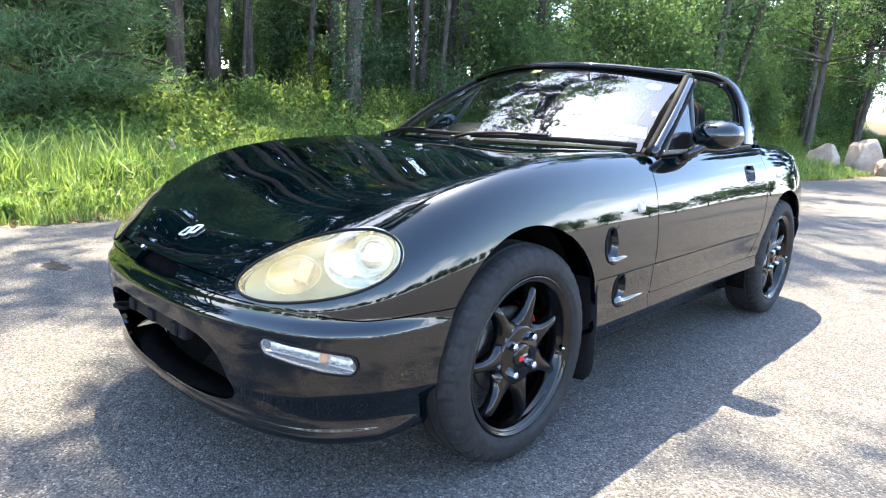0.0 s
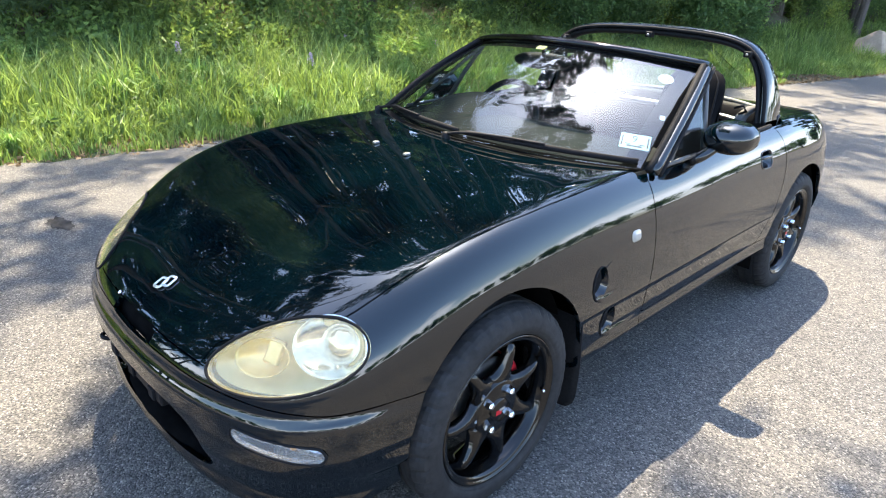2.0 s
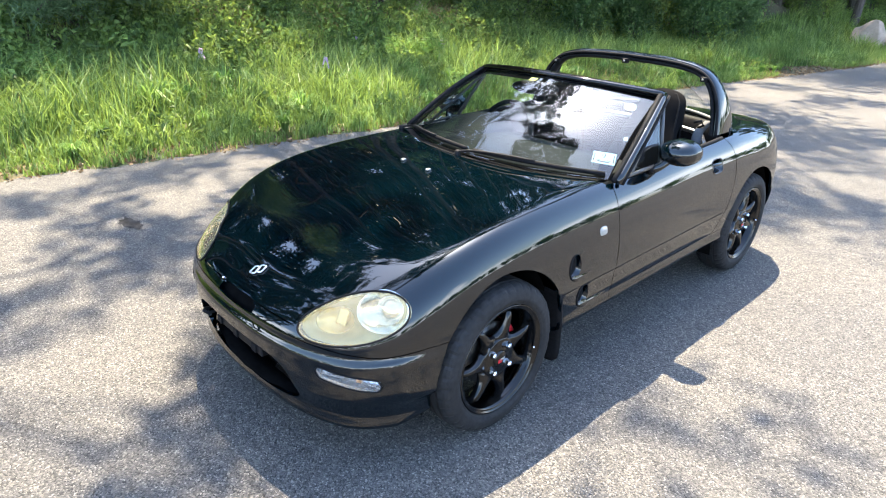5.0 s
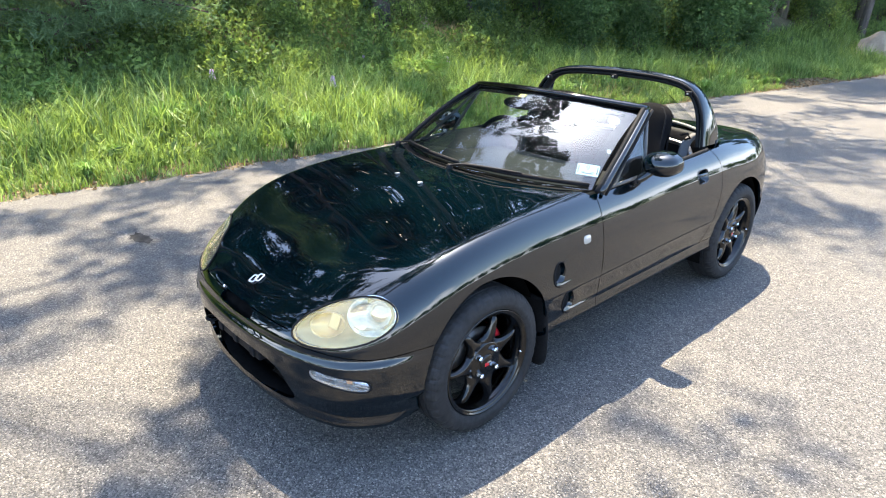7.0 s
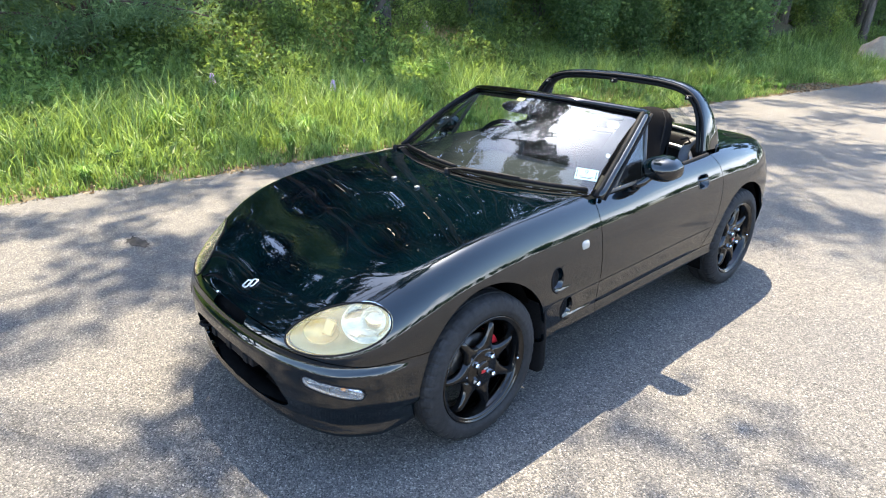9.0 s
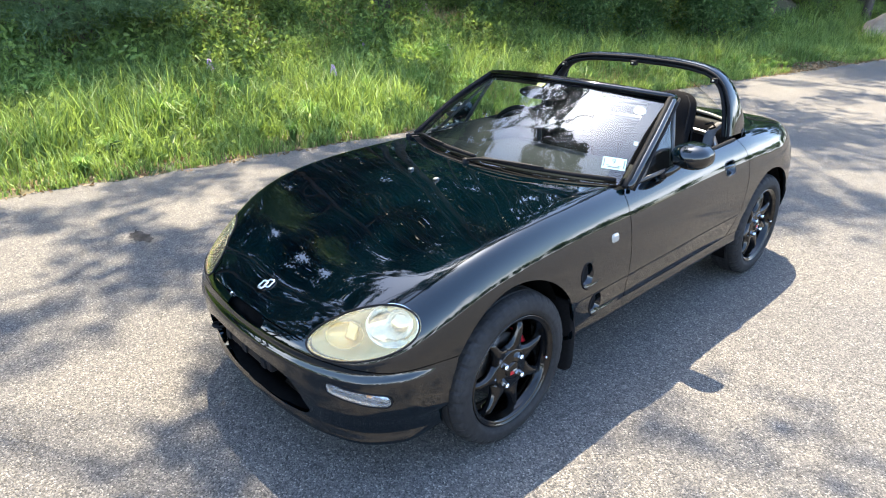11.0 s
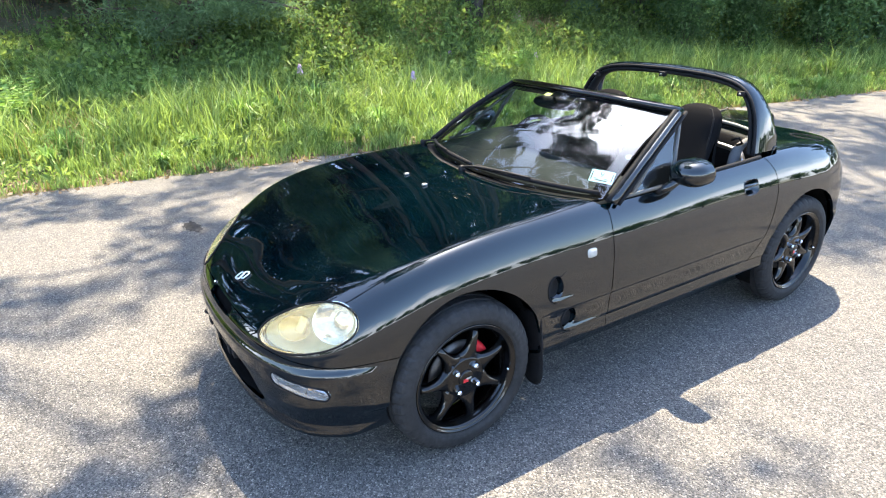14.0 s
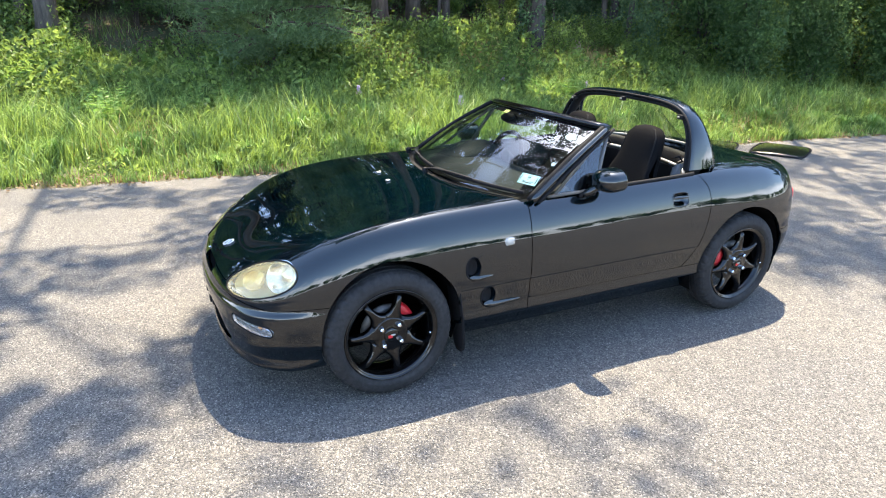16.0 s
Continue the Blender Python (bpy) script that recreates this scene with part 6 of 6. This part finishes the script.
another(bpy.data.objects["pine_tree"], -13.6, -3.2, 140, 0.9)


# undergrowth
def bush(seed, spread, tall, n, size, leaf, name, label, stems=9):
    rng = np.random.default_rng(seed)
    root = new(name)
    bm = bmesh.new()
    tips = []
    for k in range(stems):
        a, r = rng.uniform(0, 2 * math.pi), spread * rng.uniform(0.15, 0.75)
        tip = Vector((r * math.cos(a), r * math.sin(a), tall * rng.uniform(0.5, 1.0)))
        tips.append(np.array(tip))
        tube(catmull([(0.05 * math.cos(a), 0.05 * math.sin(a), -0.05), (tip.x * 0.35, tip.y * 0.35, tip.z * 0.6), tip], 7), lambda t: 0.011 * (1 - 0.75 * t), 4, bm)
    part("stem", bm, BARK, root)
    tips = np.array(tips)
    k = rng.integers(0, stems, n)
    s = rng.uniform(0.15, 1.05, n)[:, None]
    p = tips[k] * np.concatenate([s, s, s ** 0.7], 1) + rng.normal(size=(n, 3)) * spread * np.array([0.20, 0.20, 0.14])
    p[:, 2] = np.abs(p[:, 2])
    v, q = leaves(p, rng.normal(size=(n, 3)) + np.array([0, 0, 0.15]), size, size * 0.6, rng)
    ob = new("foliage", mesh_of("foliage", v, q, leaf))
    ob.parent = root
    return tagged(root, label, "shrub", "undergrowth")


B1 = bush(41, 0.75, 1.25, 1500, 0.085, SHRUB, "shrub", "leafy green shrub of the undergrowth")
B2 = bush(42, 0.55, 0.80, 1100, 0.060, SHRUB, "shrub", "low yellow-green weeds on the bank")
B3 = bush(43, 1.05, 2.1, 2600, 0.095, LEAF_DARK, "shrub", "tall dark green shrub under the trees")
B4 = bush(44, 0.45, 0.60, 700, 0.075, SHRUB, "shrub", "small broad-leaved plant on the bank")
for ob, x, y in ((B1, -9.3, 5.0), (B2, -8.4, 3.4), (B3, -11.3, 10.4), (B4, -7.7, 3.2)):
    place(ob, x, y)
n_bush = 0
for k in range(900):
    y = RNG.uniform(-12, 32)
    d = RNG.uniform(4.2, 17)
    if y > 12:
        d = RNG.uniform(2.0, 14)
    x = float(np.interp(y, EY, EX)) - d
    if (-13.8 < x < -11.0 and 1.8 < y < 6.8) or (-13.4 < x < -8.8 and -2.0 < y < 0.8):
        continue
    steep = 1 if y < 12 else 0.6
    src = (B2, B4) if d < 6.0 * steep else (B1, B1, B2, B3) if d < 9 * steep else (B3, B3, B1)
    if -11.5 < x < -8.6 and 6.5 < y < 8.9:
        src = (B4, B2)
    if d > 11 and RNG.uniform() < 0.35:
        continue
    another(src[int(RNG.integers(len(src)))], x, y, RNG.uniform(0, 360), RNG.uniform(0.7, 1.25))
    n_bush += 1
    if n_bush >= 290:
        break

B5 = bush(45, 1.7, 4.4, 6200, 0.125, LEAF, "shrub", "tall spreading hazel-like shrub at the wood's edge", stems=16)
place(B5, -4.9, 13.4)
for k in range(17):
    y = 11.5 + 21 * k / 16
    another(B5, float(np.interp(y, EY, EX)) - RNG.uniform(3.0, 6.5), y, RNG.uniform(0, 360), RNG.uniform(0.75, 1.15))
for k in range(14):
    y = 10.8 + 15 * k / 13
    another(B5, float(np.interp(y, EY, EX)) - RNG.uniform(2.6, 4.4), y, RNG.uniform(0, 360), RNG.uniform(0.45, 0.75))
for k in range(34):
    y = -10 + 22 * k / 33
    x = float(np.interp(y, EY, EX)) - RNG.uniform(8.6, 13.0)
    if any(abs(x - tx) < 1.6 and abs(y - ty) < 1.5 for tx, ty in ((-11.8, 4.2), (-9.6, 7.1), (-12.4, 4.66), (-10.15, 7.7), (-11.2, 6.0))):
        continue
    another(B5, x, y, RNG.uniform(0, 360), RNG.uniform(0.5, 0.95))

# ivy on the forked trunk
rng = np.random.default_rng(51)
n = 900
zz, aa = rng.uniform(0.5, 2.6, n), rng.uniform(0, 2 * math.pi, n)
base = np.array([-10.15, 7.7, float(ground_z(-10.15, 7.7))])
c = base + np.stack([0.23 * np.cos(aa), 0.23 * np.sin(aa), zz], 1) + rng.normal(size=(n, 3)) * 0.05
v, q = leaves(c, np.stack([np.cos(aa), np.sin(aa), -0.6 + 0 * aa], 1) + rng.normal(size=(n, 3)) * 0.4, 0.09, 0.075, rng)
tagged(new("ivy", mesh_of("ivy", v, q, LEAF_DARK)), "dark ivy climbing a tree trunk", "ivy", kind="stuff")


# grass: curved blades
def blades(x, y, height, width, rng, mat, name, label):
    bare = (y > 11.5) & (y < 13.8) & (np.interp(y, EY, EX) - x < 0.30 + 0.35 * np.sin((y - 11.5) * 1.37))
    x, y = x[~bare], y[~bare]
    height = (np.zeros(len(bare)) + height)[~bare]
    n = len(x)
    z = ground_z(x, y) - 0.015
    a = rng.uniform(0, 2 * math.pi, n)
    h = height * rng.uniform(0.45, 1.35, n)
    bend = h * rng.uniform(0.10, 0.75, n)
    b = rng.uniform(0, 2 * math.pi, n)
    sx, sy = np.cos(a) * width, np.sin(a) * width
    bx, by = np.cos(b) * bend, np.sin(b) * bend
    base = np.stack([x, y, z], 1)
    s = np.stack([sx, sy, 0 * sx], 1)
    mid = base + np.stack([bx * 0.30, by * 0.30, h * 0.60], 1)
    tip = base + np.stack([bx, by, h * (1 - 0.25 * (bend / h) ** 2)], 1)
    v = np.stack([base - s, base + s, mid + s * 0.8, mid - s * 0.8, tip + s * 0.12, tip - s * 0.12], 1).reshape(-1, 3)
    i = np.arange(n)[:, None] * 6
    q = np.concatenate([i + np.array([[0, 1, 2, 3]]), i + np.array([[3, 2, 4, 5]])], 0)
    return tagged(new(name, mesh_of(name, v, q, mat)), label, "grass", kind="stuff")


def scatter(n, y0, y1, d0, d1, rng, clump=0.0):
    y = rng.uniform(y0, y1, n)
    d = rng.uniform(d0, d1, n)
    if clump:
        k = max(1, n // 45)
        cy, cd = rng.uniform(y0, y1, k), rng.uniform(d0, d1, k)
        j = rng.integers(0, k, n)
        y, d = cy[j] + rng.normal(size=n) * clump, np.abs(cd[j] + rng.normal(size=n) * clump)
    return np.interp(y, EY, EX) - d, y


rng = np.random.default_rng(61)
def patchy(x, y):
    """Uneven growth over the verge, about 0.4 to 1.5."""
    f = np.sin(1.9 * x + 0.7 * y + 1.0) * np.sin(1.6 * y - 0.8 * x) + 0.7 * np.sin(4.3 * x + 2.1 * y) * np.sin(3.4 * y + 0.5) + 0.4 * np.sin(9.1 * x - 3 * y)
    return np.clip(0.95 + 0.35 * f, 0.4, 1.55)


def off_road(x, y):
    return np.interp(y, EY, EX) - x


x, y = scatter(56000, -6, 14, 0.02, 5.5, rng)
blades(x, y, (0.08 + 0.15 * np.clip(off_road(x, y) / 1.6, 0, 1)) * patchy(x, y), 0.0080, rng, GRASS, "grass", "short green roadside grass")
x, y = scatter(16000, -6, 16, -0.02, 0.55, rng, 0.06)
blades(x, y, 0.13 * patchy(x, y), 0.0055, rng, GRASS, "edge_grass", "short green grass spilling over the road's edge")
x, y = scatter(40000, -6, 14, 0.2, 5.5, rng, 0.10)
blades(x, y, (0.14 + 0.32 * np.clip(off_road(x, y) / 1.4, 0, 1)) * patchy(x, y), 0.0070, rng, GRASS, "grass_tufts", "tufts of long green grass on the verge")
x, y = scatter(34000, 13, 32, 0.02, 3.4, rng)
blades(x, y, (0.10 + 0.22 * np.clip(off_road(x, y) / 1.2, 0, 1)) * patchy(x, y), 0.008, rng, GRASS, "far_grass", "green grass further along the road")
x, y = scatter(12000, -14, -6, 0.02, 6, rng)
blades(x, y, 0.30 * patchy(x, y), 0.008, rng, GRASS, "near_grass", "green grass along the road")
x, y = scatter(7000, -6, 16, 4.5, 8.5, rng, 0.2)
blades(x, y, 0.40 * patchy(x, y), 0.005, rng, GRASS, "bank_grass", "rank grass on the bank")
x, y = scatter(5200, 3.5, 9.5, 4.6, 7.4, rng, 0.22)
blades(x, y, np.full(len(x), 0.40), 0.0055, rng, STRAW, "dry_grass", "patches of dry straw-coloured grass")
x, y = scatter(2600, -6, 14, 0.3, 5.0, rng, 0.25)
blades(x, y, np.full(len(x), 0.30), 0.004, rng, STRAW, "dry_stalks", "dry stalks standing in the grass")
x, y = scatter(2200, -6, 22, -0.05, 0.30, rng)
blades(x, y, np.full(len(x), 0.07), 0.006, rng, STRAW, "edge_straw", "dry stalks along the road's edge")


# bright tussocks of arching blades
def tussock(seed):
    rng = np.random.default_rng(seed)
    n = 150
    a = rng.uniform(0, 2 * math.pi, n)
    ln, lean = rng.uniform(0.30, 0.62, n), rng.uniform(0.15, 0.95, n)
    o = np.stack([np.cos(a), np.sin(a), 0 * a], 1)
    s = np.stack([-np.sin(a), np.cos(a), 0 * a], 1) * 0.0085
    up = np.array([0, 0, 1.0])
    base = o * 0.05 * rng.uniform(0, 1, n)[:, None] - up * 0.02
    L, k = ln[:, None], lean[:, None]
    p1 = base + L * (0.42 * up + 0.13 * k * o)
    p2 = base + L * ((0.76 - 0.10 * k) * up + 0.38 * k * o)
    p3 = base + L * ((0.92 - 0.42 * k) * up + 0.78 * k * o)
    v = np.stack([base - s, base + s, p1 + s, p1 - s, p2 + s * 0.8, p2 - s * 0.8, p3 + s * 0.15, p3 - s * 0.15], 1).reshape(-1, 3)
    i = np.arange(n)[:, None] * 8
    q = np.concatenate([i + np.array([[0, 1, 2, 3]]), i + np.array([[3, 2, 4, 5]]), i + np.array([[5, 4, 6, 7]])], 0)
    return tagged(new("grass_tussock", mesh_of("grass_tussock", v, q, LUSH)), "bright green tussock of arching grass blades", "grass tussock", "tussocks on the verge")


# feathery plant: stems with paired leaflets
def fern(seed):
    rng = np.random.default_rng(seed)
    root = new("fern")
    bm = bmesh.new()
    c, w, ln = [], [], []
    for k in range(11):
        a = 2.4 * k + rng.uniform(-0.3, 0.3)
        h, r = rng.uniform(0.32, 0.60), rng.uniform(0.10, 0.34)
        o = np.array([math.cos(a), math.sin(a), 0])
        pts = [o * r * t ** 1.5 + np.array([0, 0, h * (1 - 0.25 * (1 - t) ** 2) * t]) for t in np.linspace(0, 1, 8)]
        tube([Vector(p) for p in pts], lambda t: 0.004 * (1 - 0.7 * t), 4, bm)
        side = np.array([-math.sin(a), math.cos(a), 0])
        for t in np.linspace(0.25, 1, 15):
            p = o * r * t ** 1.5 + np.array([0, 0, h * (1 - 0.25 * (1 - t) ** 2) * t])
            for sg in (1, -1):
                c.append(p)
                w.append(side * sg + o * 0.45 + np.array([0, 0, 0.15]) + rng.normal(size=3) * 0.12)
                ln.append(0.125 * math.sin(math.pi * (0.22 + 0.70 * t)))
    part("stem", bm, SHRUB, root)
    v, q = leaves(np.array(c), np.array(w), np.array(ln), np.array(ln) * 0.34, rng, 0.1)
    ob = new("foliage", mesh_of("foliage", v, q, LUSH))
    ob.parent = root
    return tagged(root, "bright feathery green plant in the grass", "plant", "feathery plants on the verge")


TUS, FERN = tussock(63), fern(64)
place(TUS, -5.0, 0.9, 0, 1.0, 0.0)
place(FERN, -6.6, 3.9, 0, 1.0, 0.0)
for k in range(190):
    yy = RNG.uniform(-6, 13)
    dd = 0.25 + 5.0 * RNG.uniform() ** 1.3
    place(copy_thing(TUS, pose(0, 0, 0)), float(np.interp(yy, EY, EX)) - dd, yy, RNG.uniform(0, 360), RNG.uniform(0.35, 0.60 + 0.35 * min(dd / 2, 1)), 0.0)
for k in range(84):
    yy = RNG.uniform(-6, 14)
    dd = RNG.uniform(1.6, 6.4)
    place(copy_thing(FERN, pose(0, 0, 0)), float(np.interp(yy, EY, EX)) - dd, yy, RNG.uniform(0, 360), RNG.uniform(0.55, 1.25), 0.0)

# leafy weeds among the grass
n = 24000
x, y = scatter(n, -6, 15, 0.35, 6.0, rng, 0.13)
d = np.interp(y, EY, EX) - x
zz = ground_z(x, y) + rng.uniform(0.03, 1, n) * (0.12 + 0.35 * np.clip(d / 4, 0, 1))
v, q = leaves(np.stack([x, y, zz], 1), rng.normal(size=(n, 3)) + np.array([0, 0, 0.5]), 0.080, 0.036, rng)
tagged(new("weeds", mesh_of("weeds", v, q, SHRUB)), "small leafy weeds among the grass", "weeds", kind="stuff")

n = 50000
x, y = scatter(n, -7, 17, 2.6, 7.8, rng, 0.24)
d = np.interp(y, EY, EX) - x
top = 0.18 + 0.50 * np.clip((d - 2.2) / 3.5, 0, 1)
open_spot = ((np.abs(x + 9.2) < 1.0) & (np.abs(y - 8.4) < 1.0)) | ((x < -8.8) & (np.abs(y + 0.6) < 1.2))
top = np.where(open_spot, 0.10, top)
zz = ground_z(x, y) + rng.uniform(0.0, 1, n) ** 0.6 * top
v, q = leaves(np.stack([x, y, zz], 1), rng.normal(size=(n, 3)) + np.array([0, 0, 0.25]), 0.115, 0.066, rng)
tagged(new("bank_weeds", mesh_of("bank_weeds", v, q, SHRUB)), "rank leafy weeds covering the bank", "weeds", kind="stuff")

# litter on the road's edge and under the trees
n = 9000
x, y = scatter(n, -6, 22, -0.10, 0.30, rng)
x[5000:], y[5000:] = rng.uniform(-13.8, -9.2, 4000), rng.uniform(-2.2, 6.8, 4000)
x[2000:3600], y[2000:3600] = scatter(1600, 2, 14, 6.5, 11, rng)
x[3600:5000], y[3600:5000] = scatter(1400, 11.0, 15.5, -0.05, 0.7, rng)
d = np.interp(y, EY, EX) - x
zz = np.where(d > 0, ground_z(x, y), 0.0) + 0.006
v, q = leaves(np.stack([x, y, zz], 1), rng.normal(size=(n, 3)) * np.array([1, 1, 0.12]), 0.055, 0.030, rng, 0.05)
tagged(new("leaf_litter", mesh_of("leaf_litter", v, q, LITTER)), "dry brown fallen leaves along the edge", "leaf litter", kind="stuff")


# lupins
LILAC = material("lilac petals", (0.52, 0.36, 0.53), 0.7, grain=(60, 0.2))


def lupin(x, y, z_tip):
    root = new("lupin")
    z0 = float(ground_z(x, y))
    h = z_tip - z0
    part("stem", tube([(0, 0, 0), (0.01, 0, h * 0.5), (0, 0.01, h)], 0.005, 5), SHRUB, root)
    bm = bmesh.new()
    for k in range(40):
        f = k / 39
        a = 2.4 * k
        r = 0.045 * (1 - 0.75 * f)
        m = Matrix.Translation((r * math.cos(a), r * math.sin(a), h * (0.66 + 0.34 * f))) @ Matrix.Diagonal((0.018, 0.018, 0.012, 1))
        bmesh.ops.create_icosphere(bm, subdivisions=1, radius=1, matrix=m)
    part("flower_spike", bm, LILAC, root)
    rng = np.random.default_rng(int(abs(x * 100)))
    v, q = leaves(np.stack([rng.normal(size=60) * 0.08, rng.normal(size=60) * 0.08, rng.uniform(0.05, 0.6, 60) * h], 1), rng.normal(size=(60, 3)), 0.10, 0.025, rng)
    ob = new("foliage", mesh_of("foliage", v, q, SHRUB))
    ob.parent = root
    root.matrix_basis = pose(x, y, z0 - 0.01)
    return tagged(root, "wild lupin with a pale lilac flower spike", "flower", "lupins on the bank")


for x, y, z in ((-7.46, 2.54, 0.46), (-6.04, 3.76, 0.42), (-7.78, 5.57, 0.55), (-6.9, 6.9, 0.42)):
    lupin(x, y, max(z, float(ground_z(x, y)) + 0.42))

# boulders
STONE = material("pale pinkish granite", (0.40, 0.315, 0.25), 0.85, grain=(14, 0.12), stain=(2.5, 0.25), bump=(20, 0.5))


def boulder(x, y, w, dp, h, seed, label):
    bm = bmesh.new()
    bmesh.ops.create_icosphere(bm, subdivisions=4, radius=1)
    rng = random.Random(seed)
    cutters = [(Vector((rng.gauss(0, 1), rng.gauss(0, 1), rng.gauss(0.2, 0.8))).normalized(), rng.uniform(0.55, 0.85)) for _ in range(16)]
    for v in bm.verts:
        for n, lim in cutters:
            over = v.co.dot(n) - lim
            if over > 0:
                v.co -= n * over * 0.97
        v.co += v.co.normalized() * 0.05 * noise.noise(v.co * 3 + Vector((seed, 0, 0)))
        v.co = Vector((v.co.x * w / 2, v.co.y * dp / 2, (v.co.z + 0.55) * h / 1.45))
    top = max(v.co.z for v in bm.verts)
    for v in bm.verts:
        v.co.z *= h / top
    ob = part("boulder", smooth(bm, False), STONE, None, "", Matrix.Translation((x, y, float(ground_z(x, y)) - 0.05)))
    return tagged(ob, label, "rock", "boulders by the road")


boulder(-3.05, 19.8, 1.1, 0.8, 0.90, 3, "pale granite boulder in the grass by the road")
boulder(-2.10, 20.2, 1.25, 0.9, 1.02, 5, "large split pale granite boulder by the road")
boulder(-1.45, 19.6, 0.85, 0.5, 0.55, 8, "low granite boulder in front of a larger one")
boulder(-9.60, 8.64, 0.60, 0.40, 0.50, 11, "small pale stone on the grassy bank")

# chain-link fence in the wood
WIRE = material("galvanised wire", (0.32, 0.33, 0.33), 0.5, 0.6, grain=(40, 0.15))
fence = new("fence")
tagged(fence, "old galvanised chain-link fence with steel posts", "fence")
FY = np.arange(6.1, 34.1, 3.2)
tops = [Vector((-15.2, y, float(ground_z(-15.2, y)) + 1.95)) for y in FY]
for p in tops:
    part("post", tube([p - Vector((0, 0, 2.1)), p + Vector((0, 0, 0.06))], 0.030, 8), WIRE, fence)
part("top_rail", tube(tops, 0.021, 6), WIRE, fence)
bm = bmesh.new()
for y in np.arange(6.1, 32.0, 0.12):
    z0 = float(ground_z(-15.2, y))
    z1 = float(ground_z(-15.2, y + 1.9))
    tube([(-15.2, y, z0 + 0.05), (-15.2, y + 1.9, z1 + 1.95)], 0.003, 3, bm, cap=False)
    tube([(-15.2, y, z0 + 1.95), (-15.2, y + 1.9, z1 + 0.05)], 0.003, 3, bm, cap=False)
part("wire_mesh", bm, WIRE, fence)
